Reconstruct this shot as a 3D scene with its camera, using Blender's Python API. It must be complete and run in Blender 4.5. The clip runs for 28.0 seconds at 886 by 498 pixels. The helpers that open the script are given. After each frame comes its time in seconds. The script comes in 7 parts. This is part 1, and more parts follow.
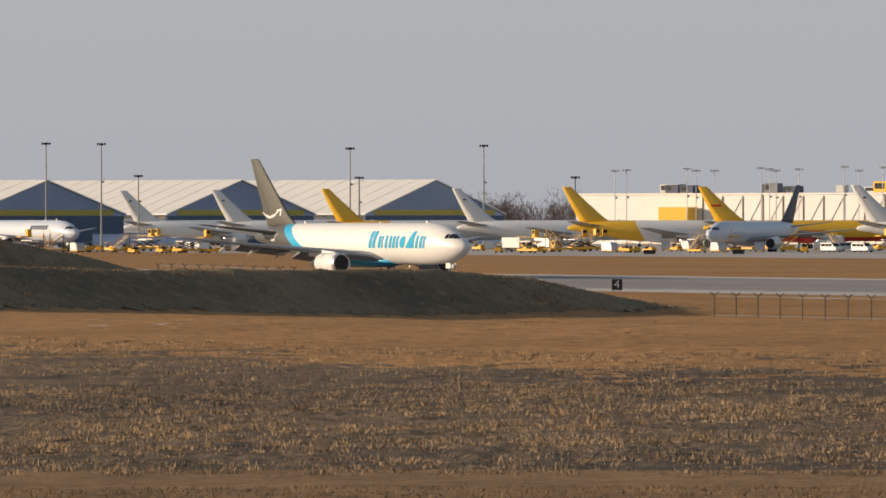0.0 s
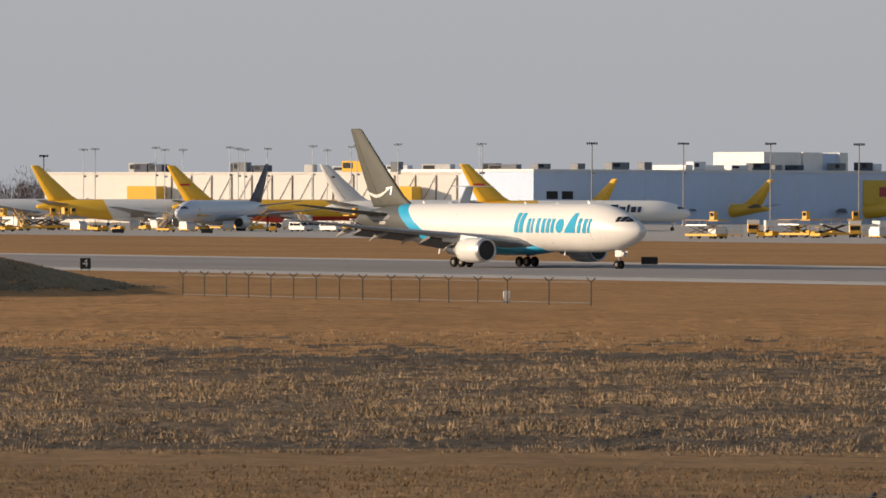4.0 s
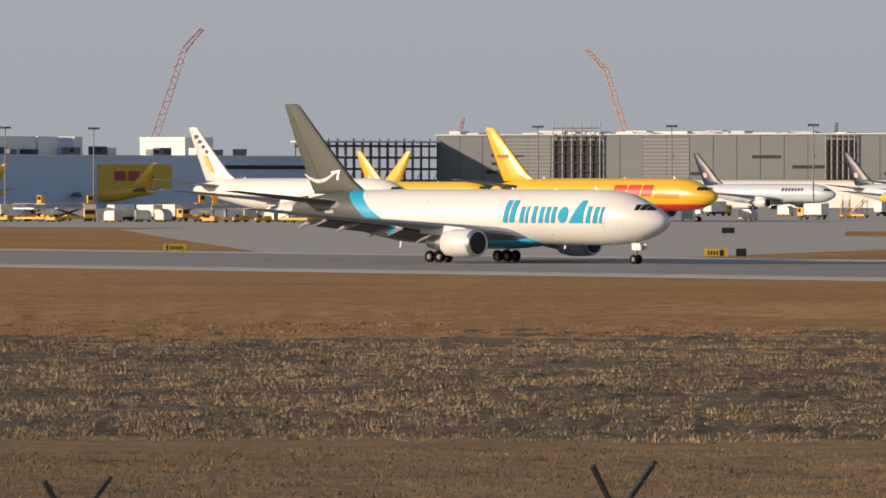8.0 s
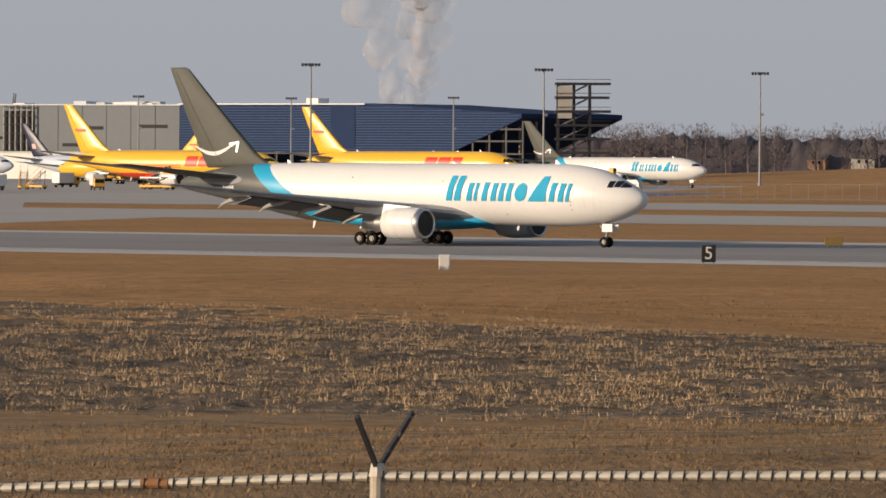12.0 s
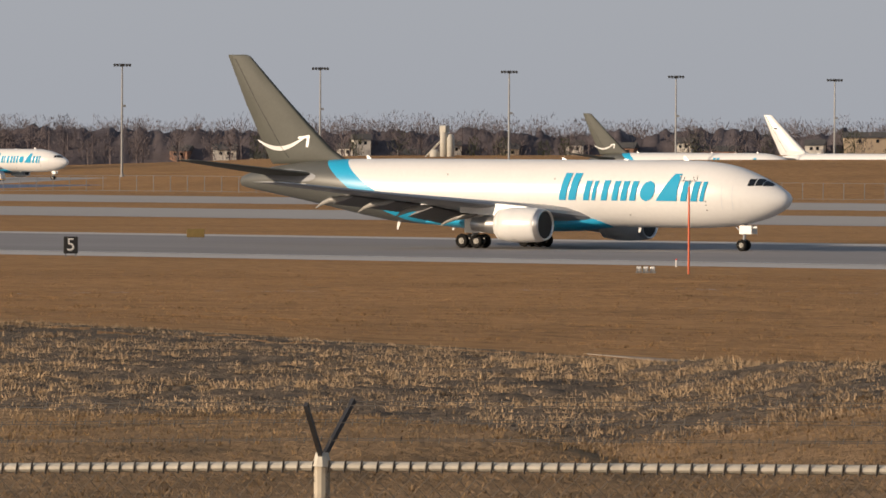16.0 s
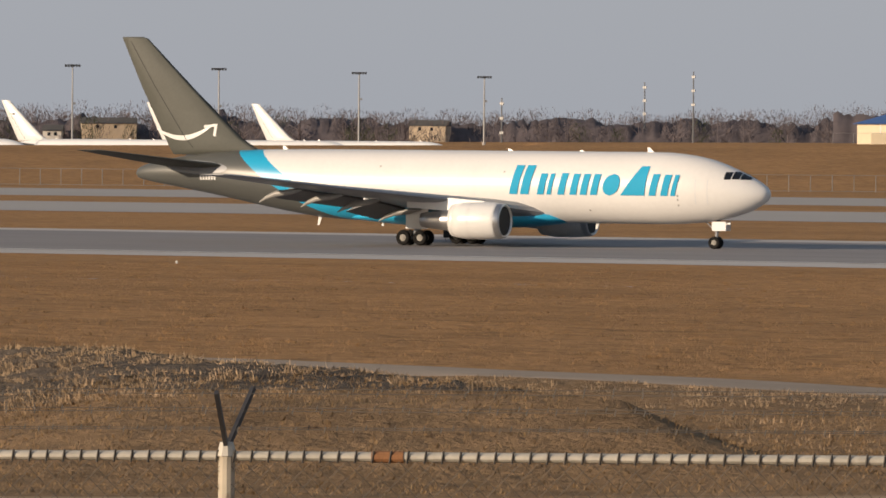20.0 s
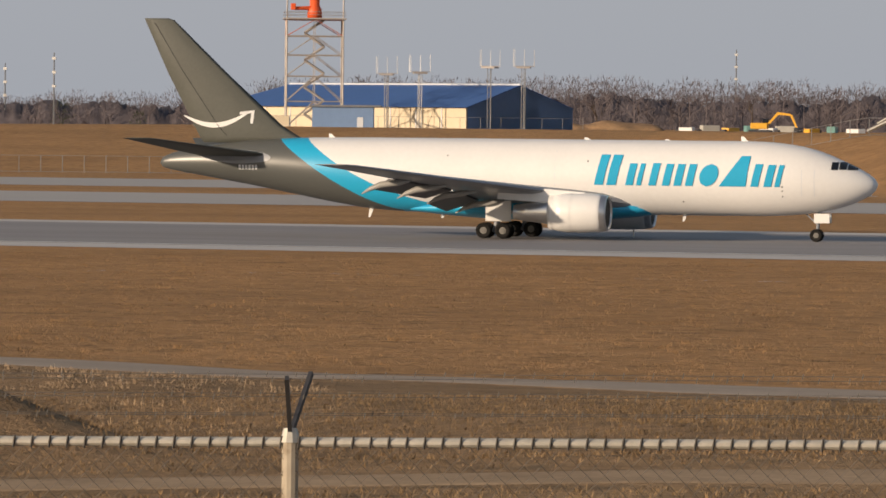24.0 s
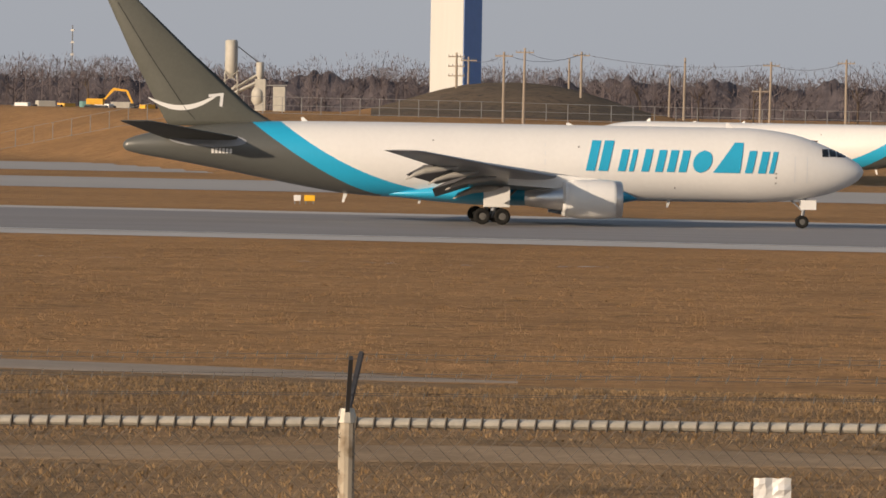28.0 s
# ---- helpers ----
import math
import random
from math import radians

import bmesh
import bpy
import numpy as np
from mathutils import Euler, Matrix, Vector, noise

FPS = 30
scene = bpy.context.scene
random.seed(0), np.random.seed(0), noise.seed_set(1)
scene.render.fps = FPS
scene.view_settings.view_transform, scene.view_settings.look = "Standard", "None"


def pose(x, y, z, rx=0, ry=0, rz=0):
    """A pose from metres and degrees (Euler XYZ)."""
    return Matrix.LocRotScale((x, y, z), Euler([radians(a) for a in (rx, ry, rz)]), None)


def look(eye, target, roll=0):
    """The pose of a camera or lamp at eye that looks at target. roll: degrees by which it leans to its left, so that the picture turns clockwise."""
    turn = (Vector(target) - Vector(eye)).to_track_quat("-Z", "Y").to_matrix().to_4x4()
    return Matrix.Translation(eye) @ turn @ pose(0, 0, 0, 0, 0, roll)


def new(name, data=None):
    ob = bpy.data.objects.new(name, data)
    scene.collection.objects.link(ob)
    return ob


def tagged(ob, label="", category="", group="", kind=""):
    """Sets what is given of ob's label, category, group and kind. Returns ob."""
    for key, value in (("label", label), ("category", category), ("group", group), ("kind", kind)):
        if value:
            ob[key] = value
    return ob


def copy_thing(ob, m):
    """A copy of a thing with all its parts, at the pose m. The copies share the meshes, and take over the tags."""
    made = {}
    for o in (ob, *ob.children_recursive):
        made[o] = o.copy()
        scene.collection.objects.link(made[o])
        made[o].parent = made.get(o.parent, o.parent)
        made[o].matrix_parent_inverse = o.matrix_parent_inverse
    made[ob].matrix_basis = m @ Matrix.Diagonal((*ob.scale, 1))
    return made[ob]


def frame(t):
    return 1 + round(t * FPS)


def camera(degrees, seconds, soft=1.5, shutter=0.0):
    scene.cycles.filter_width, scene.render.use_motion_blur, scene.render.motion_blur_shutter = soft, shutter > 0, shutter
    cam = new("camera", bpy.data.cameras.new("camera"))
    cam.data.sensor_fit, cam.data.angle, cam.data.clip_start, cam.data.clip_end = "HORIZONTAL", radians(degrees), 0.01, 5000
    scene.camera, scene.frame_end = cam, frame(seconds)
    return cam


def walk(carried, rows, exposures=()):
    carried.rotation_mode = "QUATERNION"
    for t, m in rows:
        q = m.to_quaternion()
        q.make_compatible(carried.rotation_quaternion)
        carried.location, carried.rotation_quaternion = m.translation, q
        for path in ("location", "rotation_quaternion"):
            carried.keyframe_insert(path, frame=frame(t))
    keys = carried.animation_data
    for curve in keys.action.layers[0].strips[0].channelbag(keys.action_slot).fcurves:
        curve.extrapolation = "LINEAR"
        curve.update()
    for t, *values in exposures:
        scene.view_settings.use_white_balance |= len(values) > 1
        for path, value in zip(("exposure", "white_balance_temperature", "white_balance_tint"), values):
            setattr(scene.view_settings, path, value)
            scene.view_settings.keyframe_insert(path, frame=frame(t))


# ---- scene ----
import functools

# ---- camera ----
EYE_Z = 8.2
cam = camera(7.8127, 28.0, soft=1.65)
# seconds, pan, tilt, roll in degrees
CAM = (
    (0.0, -57.972, -0.296, -0.07), (0.5, -57.694, -0.319, -0.03), (1.0, -56.108, -0.352, -0.01), (1.1, -56.066, -0.357, -0.02), (1.5, -56.066, -0.365, -0.08),
    (1.8, -56.056, -0.401, -0.13), (2.0, -55.415, -0.421, -0.17), (2.5, -54.329, -0.447, -0.13), (2.75, -54.151, -0.452, -0.09), (3.0, -53.983, -0.458, -0.05),
    (3.25, -53.812, -0.463, -0.02), (3.5, -53.638, -0.469, 0.02), (3.75, -53.461, -0.475, 0.06), (4.0, -53.281, -0.48, 0.1), (4.25, -53.098, -0.486, 0.13),
    (4.5, -52.919, -0.491, 0.17), (4.6, -52.741, -0.49, 0.15), (4.7, -52.605, -0.475, 0.13), (5.0, -51.927, -0.498, 0.06), (5.5, -51.16, -0.506, 0.05),
    (5.6, -51.041, -0.512, 0.09), (5.7, -50.909, -0.514, 0.13), (5.9, -50.526, -0.536, 0.21), (6.0, -50.129, -0.529, 0.25), (6.1, -49.63, -0.527, 0.19),
    (6.3, -49.015, -0.534, 0.09), (6.5, -48.838, -0.549, -0.02), (6.7, -48.823, -0.558, 0.01), (6.8, -48.856, -0.557, 0.03), (7.0, -48.545, -0.574, 0.06),
    (7.1, -48.107, -0.572, 0.05), (7.2, -47.746, -0.574, 0.04), (7.3, -47.202, -0.58, 0.04), (7.4, -46.889, -0.578, 0.03), (7.5, -46.729, -0.588, 0.02),
    (8.0, -46.531, -0.614, 0.03), (8.1, -46.38, -0.617, 0.04), (8.3, -45.507, -0.638, 0.06), (8.5, -44.372, -0.641, 0.07), (9.0, -43.519, -0.685, 0.12),
    (9.5, -43.491, -0.73, 0.17), (9.7, -42.964, -0.746, 0.19), (9.8, -42.628, -0.739, 0.2), (9.9, -42.279, -0.756, 0.2), (10.0, -42.024, -0.765, 0.21),
    (10.5, -41.589, -0.8, 0.2), (10.7, -41.608, -0.823, 0.23), (11.0, -41.149, -0.841, 0.27), (11.1, -40.897, -0.843, 0.27), (11.3, -40.306, -0.864, 0.26),
    (11.5, -39.941, -0.842, 0.24), (11.75, -39.601, -0.847, 0.25), (12.0, -39.278, -0.852, 0.25), (12.25, -38.957, -0.857, 0.25), (12.5, -38.636, -0.861, 0.26),
    (12.75, -38.317, -0.866, 0.26), (13.0, -37.998, -0.871, 0.26), (13.25, -37.68, -0.876, 0.26), (13.5, -37.327, -0.881, 0.27), (13.7, -36.853, -0.856, 0.29),
    (13.8, -36.652, -0.896, 0.3), (13.9, -36.471, -0.896, 0.31), (14.0, -36.245, -0.883, 0.32), (14.5, -35.791, -0.888, 0.27), (14.6, -35.644, -0.871, 0.29),
    (14.7, -35.423, -0.878, 0.31), (14.8, -35.279, -0.915, 0.33), (15.0, -34.9, -0.89, 0.37), (15.1, -34.621, -0.897, 0.35), (15.4, -34.032, -0.869, 0.28),
    (15.5, -33.933, -0.884, 0.26), (16.0, -33.648, -0.9, 0.31), (16.2, -33.154, -0.905, 0.27), (16.3, -32.84, -0.913, 0.26), (16.5, -32.304, -0.9, 0.22),
    (16.7, -32.047, -0.92, 0.24), (17.0, -31.601, -0.918, 0.28), (17.4, -30.886, -0.949, 0.31), (17.5, -30.694, -0.934, 0.32), (17.7, -30.404, -0.913, 0.31),
    (18.0, -30.26, -0.943, 0.3), (18.4, -29.654, -0.978, 0.4), (18.5, -29.432, -0.964, 0.43), (18.8, -28.931, -0.983, 0.42), (19.0, -28.527, -0.974, 0.42),
    (19.2, -28.149, -1.008, 0.44), (19.3, -27.958, -0.992, 0.45), (19.5, -27.633, -0.974, 0.47), (19.6, -27.526, -0.992, 0.47), (20.0, -26.922, -0.984, 0.46),
    (20.2, -26.598, -1.01, 0.43), (20.4, -26.526, -1.007, 0.39), (20.5, -26.505, -1.003, 0.37), (20.9, -25.331, -0.987, 0.53), (21.0, -25.022, -1.021, 0.57),
    (21.1, -24.708, -0.979, 0.57), (21.5, -23.886, -1.039, 0.6), (21.75, -23.629, -1.046, 0.61), (22.0, -23.335, -1.053, 0.62), (22.25, -23.044, -1.06, 0.63),
    (22.5, -22.754, -1.067, 0.65), (22.75, -22.467, -1.073, 0.66), (23.0, -22.183, -1.08, 0.67), (23.25, -21.901, -1.087, 0.68), (23.5, -21.578, -1.094, 0.69),
    (24.0, -21.278, -1.096, 0.58), (24.5, -20.557, -1.115, 0.73), (24.6, -20.345, -1.147, 0.74), (24.9, -19.608, -1.14, 0.75), (25.0, -19.359, -1.113, 0.76),
    (25.1, -19.097, -1.052, 0.76), (25.3, -18.671, -1.053, 0.77), (25.5, -18.347, -1.094, 0.77), (25.8, -18.299, -1.129, 0.82), (26.0, -18.252, -1.107, 0.85),
    (26.5, -17.212, -1.115, 0.94), (27.0, -16.258, -1.127, 0.96), (27.2, -15.852, -1.175, 0.96), (27.3, -15.829, -1.198, 0.96), (27.5, -15.624, -1.173, 0.96),
    (28.0, -15.408, -1.231, 0.98))
walk(cam, [(t, pose(0, 0, EYE_Z, 90 + tilt, 0, -pan) @ pose(0, 0, 0, 0, 0, lean)) for t, pan, tilt, lean in CAM],
     [(0.0, 0.16, 6750, 10), (2.5, 0.12, 6750, 10), (5.0, 0.08, 6650, 10), (8.0, 0.0, 6500, 10), (28.0, 0.0, 6500, 10)])

# ---- light ----
SUN_EL, SUN_AZ = radians(12), radians(-147)   # azimuth from +Y towards +X, where the sun stands
world = bpy.data.worlds.new("sky")
scene.world = world
world.use_nodes = True
wn = world.node_tree.nodes
sky = wn.new("ShaderNodeTexSky")
sky.sky_type, sky.sun_disc, sky.sun_elevation, sky.sun_rotation = "NISHITA", False, SUN_EL, SUN_AZ
sky.air_density, sky.dust_density, sky.ozone_density = 1.0, 1.5, 1.0
haze = wn.new("ShaderNodeMix")              # winter haze, thick along the horizon and thin overhead
haze.data_type = "RGBA"
haze.inputs[7].default_value = (3.22, 3.39, 3.80, 1)
sky_at, sky_up, thin = wn.new("ShaderNodeTexCoord"), wn.new("ShaderNodeSeparateXYZ"), wn.new("ShaderNodeMapRange")
thin.inputs[1].default_value, thin.inputs[2].default_value = 0.03, 0.5
thin.inputs[3].default_value, thin.inputs[4].default_value = 0.9, 0.12
world.node_tree.links.new(sky_at.outputs["Generated"], sky_up.inputs[0])
world.node_tree.links.new(sky_up.outputs[2], thin.inputs[0])
world.node_tree.links.new(thin.outputs[0], haze.inputs[0])
wn["Background"].inputs["Strength"].default_value = 0.12
world.node_tree.links.new(sky.outputs[0], haze.inputs[6])
world.node_tree.links.new(haze.outputs[2], wn["Background"].inputs[0])
sun = new("sun", bpy.data.lights.new("sun", "SUN"))
sun.data.energy, sun.data.angle, sun.data.color = 5.0, radians(0.6), (1.0, 0.79, 0.58)
sun_from = Vector((math.sin(SUN_AZ) * math.cos(SUN_EL), math.cos(SUN_AZ) * math.cos(SUN_EL), math.sin(SUN_EL)))
sun.matrix_world = look(sun_from * 500, (0, 0, 0))


# ---- small helpers ----
def at(az, d):
    """Ground place at an azimuth (radians from +Y towards +X) and a distance from the viewing stand."""
    return d * math.sin(az), d * math.cos(az)


def ramp(x, pts):
    """A height along a line of (place, value) knots."""
    if x <= pts[0][0]:
        return pts[0][1]
    for (x0, v0), (x1, v1) in zip(pts, pts[1:]):
        if x <= x1:
            return v0 + (v1 - v0) * (x - x0) / (x1 - x0)
    return pts[-1][1]


def mesh_of(name, verts, faces, smooth=False):
    me = bpy.data.meshes.new(name)
    me.from_pydata([tuple(v) for v in verts], [], faces)
    me.update()
    if smooth:
        me.polygons.foreach_set("use_smooth", [True] * len(me.polygons))
    return me


def from_bm(name, bm, smooth=False):
    bmesh.ops.recalc_face_normals(bm, faces=bm.faces[:])
    me = bpy.data.meshes.new(name)
    bm.to_mesh(me)
    bm.free()
    if smooth:
        me.polygons.foreach_set("use_smooth", [True] * len(me.polygons))
    return me


def part(name, geo, material, parent, label="", smooth=False):
    """Links a bmesh or a mesh as one object under a thing or a part."""
    me = geo if isinstance(geo, bpy.types.Mesh) else from_bm(name, geo, smooth)
    if not me.materials:
        me.materials.append(material)
    ob = new(name, me)
    ob.parent = parent
    return tagged(ob, label)


def thing(name, m, label, category, group="", kind=""):
    ob = new(name)
    ob.matrix_world = m
    ob.empty_display_size = 0.5
    return tagged(ob, label, category, group, kind)


def add_box(bm, x0, y0, z0, x1, y1, z1, m=None, bevel=0.0):
    r = bmesh.ops.create_cube(bm, size=1.0)
    t = Matrix.Translation(((x0 + x1) / 2, (y0 + y1) / 2, (z0 + z1) / 2)) @ Matrix.Diagonal((abs(x1 - x0), abs(y1 - y0), abs(z1 - z0), 1))
    bmesh.ops.transform(bm, matrix=(m @ t) if m else t, verts=r["verts"])
    if bevel > 0:
        es = list({e for v in r["verts"] for e in v.link_edges})
        bmesh.ops.bevel(bm, geom=es, offset=bevel, segments=1, affect="EDGES")
    return bm


def box(x0, y0, z0, x1, y1, z1, bevel=0.0):
    return add_box(bmesh.new(), x0, y0, z0, x1, y1, z1, None, bevel)


def add_tube(bm, p, q, r0, r1=None, n=6):
    p, q = Vector(p), Vector(q)
    r1 = r0 if r1 is None else r1
    d = q - p
    m = Matrix.Translation((p + q) / 2) @ d.to_track_quat("Z", "Y").to_matrix().to_4x4()
    bmesh.ops.create_cone(bm, cap_ends=True, segments=n, radius1=r0, radius2=r1, depth=d.length, matrix=m)
    return bm


def tube(p, q, r0, r1=None, n=6):
    return add_tube(bmesh.new(), p, q, r0, r1, n)


def loft(rings, closed=True, caps=True):
    """A mesh through rings of equally many points."""
    n = len(rings[0])
    verts = [v for r in rings for v in r]
    faces = []
    for i in range(len(rings) - 1):
        for j in range(n if closed else n - 1):
            k = (j + 1) % n
            faces.append((i * n + j, i * n + k, (i + 1) * n + k, (i + 1) * n + j))
    if caps and closed:
        faces.append(tuple(range(n))[::-1])
        faces.append(tuple((len(rings) - 1) * n + j for j in range(n)))
    bm = bmesh.new()
    bv = [bm.verts.new(v) for v in verts]
    for f in faces:
        bm.faces.new([bv[i] for i in f])
    return bm


# ---- materials ----
def mat(name, color, rough=0.6, metal=0.0, vary=0.12, scale=0.6, bump=0.0, bump_scale=4.0, coat=0.0, spec=0.5, stretch=(1, 1, 1), fine=9.0):
    """A surface with stains at two scales and a fine relief."""
    m = bpy.data.materials.new(name)
    m.use_nodes = True
    nt = m.node_tree
    b = nt.nodes["Principled BSDF"]
    b.inputs["Roughness"].default_value, b.inputs["Metallic"].default_value = rough, metal
    b.inputs["Coat Weight"].default_value, b.inputs["Specular IOR Level"].default_value = coat, spec
    b.inputs["Coat Roughness"].default_value = 0.28
    tc = nt.nodes.new("ShaderNodeTexCoord")
    mp = nt.nodes.new("ShaderNodeMapping")
    mp.inputs["Scale"].default_value = stretch
    nt.links.new(tc.outputs["Object"], mp.inputs[0])
    n1, n2 = nt.nodes.new("ShaderNodeTexNoise"), nt.nodes.new("ShaderNodeTexNoise")
    n1.inputs["Scale"].default_value, n2.inputs["Scale"].default_value = scale, scale * fine
    n1.inputs["Detail"].default_value, n2.inputs["Detail"].default_value = 3, 4
    add = nt.nodes.new("ShaderNodeMath")
    add.operation = "ADD"
    for n in (n1, n2):
        nt.links.new(mp.outputs[0], n.inputs["Vector"])
    nt.links.new(n1.outputs[0], add.inputs[0])
    nt.links.new(n2.outputs[0], add.inputs[1])
    mr = nt.nodes.new("ShaderNodeMapRange")
    mr.inputs[1].default_value, mr.inputs[2].default_value = 0.6, 1.4
    mr.inputs[3].default_value, mr.inputs[4].default_value = 1 - vary, 1 + vary
    nt.links.new(add.outputs[0], mr.inputs[0])
    mul = nt.nodes.new("ShaderNodeMix")
    mul.data_type, mul.blend_type = "RGBA", "MULTIPLY"
    mul.inputs[0].default_value = 1.0
    mul.inputs[6].default_value = (*color, 1)
    nt.links.new(mr.outputs[0], mul.inputs[7])
    nt.links.new(mul.outputs[2], b.inputs["Base Color"])
    if bump:
        bp, nb = nt.nodes.new("ShaderNodeBump"), nt.nodes.new("ShaderNodeTexNoise")
        nb.inputs["Scale"].default_value, nb.inputs["Detail"].default_value = bump_scale, 4
        nt.links.new(mp.outputs[0], nb.inputs["Vector"])
        nt.links.new(nb.outputs[0], bp.inputs["Height"])
        bp.inputs["Strength"].default_value = bump
        nt.links.new(bp.outputs[0], b.inputs["Normal"])
    return m


def set_color(m, socket):
    """Sends another colour into a material's stain layer."""
    nt = m.node_tree
    mix = next(n for n in nt.nodes if n.bl_idname == "ShaderNodeMix")
    nt.links.new(socket, mix.inputs[6])
    return m


def node(m, kind, **kw):
    n = m.node_tree.nodes.new(kind)
    for k, v in kw.items():
        if k == "op":
            n.operation = v
        elif k == "blend":
            n.data_type, n.blend_type = "RGBA", v
    return n


def math_node(m, op, a, b=None):
    n = node(m, "ShaderNodeMath", op=op)
    for i, v in enumerate((a, b)):
        if v is None:
            continue
        if isinstance(v, (int, float)):
            n.inputs[i].default_value = v
        else:
            m.node_tree.links.new(v, n.inputs[i])
    return n.outputs[0]


def mix_color(m, fac, a, b):
    n = node(m, "ShaderNodeMix", blend="MIX")
    nt = m.node_tree
    nt.links.new(fac, n.inputs[0])
    for i, v in ((6, a), (7, b)):
        if isinstance(v, tuple):
            n.inputs[i].default_value = (*v, 1)
        else:
            nt.links.new(v, n.inputs[i])
    return n.outputs[2]


def xyz(m):
    tc = next(n for n in m.node_tree.nodes if n.bl_idname == "ShaderNodeTexCoord")
    s = node(m, "ShaderNodeSeparateXYZ")
    m.node_tree.links.new(tc.outputs["Object"], s.inputs[0])
    return s.outputs


WHITE = mat("white_paint", (0.70, 0.695, 0.68), 0.32, coat=0.3, vary=0.03, scale=0.3)
PALE = mat("pale_grey_paint", (0.62, 0.64, 0.67), 0.4, vary=0.05, scale=0.3)
GREY_TAIL = mat("dark_grey_paint", (0.092, 0.094, 0.082), 0.6, vary=0.08, scale=0.5, spec=0.25)
BLUE = mat("bright_blue_paint", (0.02, 0.36, 0.60), 0.35, coat=0.3, vary=0.06)
YELLOW = mat("golden_yellow_paint", (0.80, 0.46, 0.03), 0.38, coat=0.2, vary=0.05)
RED = mat("signal_red_paint", (0.62, 0.035, 0.02), 0.4, vary=0.08)
NAVY = mat("navy_paint", (0.02, 0.025, 0.06), 0.4, vary=0.1)
METAL = mat("bare_metal", (0.62, 0.61, 0.60), 0.28, 0.9, vary=0.08, scale=1.5)
DARK = mat("dark_opening", (0.012, 0.012, 0.013), 0.7, vary=0.2)
RUBBER = mat("tyre_rubber", (0.015, 0.0145, 0.014), 0.9, vary=0.25, scale=2, spec=0.15)
RIM = mat("wheel_rim", (0.14, 0.135, 0.125), 0.5, 0.4, vary=0.15, scale=4)
GLASS = mat("cockpit_glass", (0.012, 0.014, 0.018), 0.08, vary=0.2, scale=3)
WING = mat("wing_grey_paint", (0.22, 0.23, 0.25), 0.38, coat=0.15, vary=0.1, scale=0.5)
# flap grey is darkened so the colour holds the wing's shade
FLAP_SHADE = mat("shaded_flap_grey", (0.11, 0.11, 0.115), 0.5, vary=0.1)


# ---- ground ----
ROAD_P, ROAD_AZ = 103.0, 0.2
TRACK_P, TRACK_AZ = 66.0, -0.45


def crest_r(az):
    return ROAD_P / math.cos(min(max(az, -1.2), 0.6) - ROAD_AZ)


CREST_EL = [(-1.1, 0.0150), (-1.01, 0.0164), (-0.905, 0.0178), (-0.812, 0.0196), (-0.718, 0.0228), (-0.65, 0.0265), (-0.53, 0.0334), (-0.47, 0.0354), (-0.40, 0.0383), (-0.32, 0.0403), (-0.27, 0.0415), (0.2, 0.045)]
BASE_EL = [(-0.9, 0.0392), (-0.72, 0.0402), (-0.65, 0.0412), (-0.55, 0.0465), (-0.47, 0.0482), (-0.34, 0.0488), (0.0, 0.0488)]
BASE_R = [(-0.65, 92), (-0.55, 84), (-0.34, 74), (0.2, 74)]
FOOT = [(-0.75, 0.25), (-0.55, 1.0)]
RISE = [(-0.665, 0.0), (-0.63, 2.6), (-0.60, 5.2), (-0.55, 6.0), (-0.48, 6.6), (-0.40, 7.6), (-0.33, 7.4), (-0.25, 6.8), (-0.1, 6.5), (0.3, 6.5)]
RISE_R = [(-0.40, 1240), (-0.34, 1180), (-0.30, 950), (-0.2, 940)]


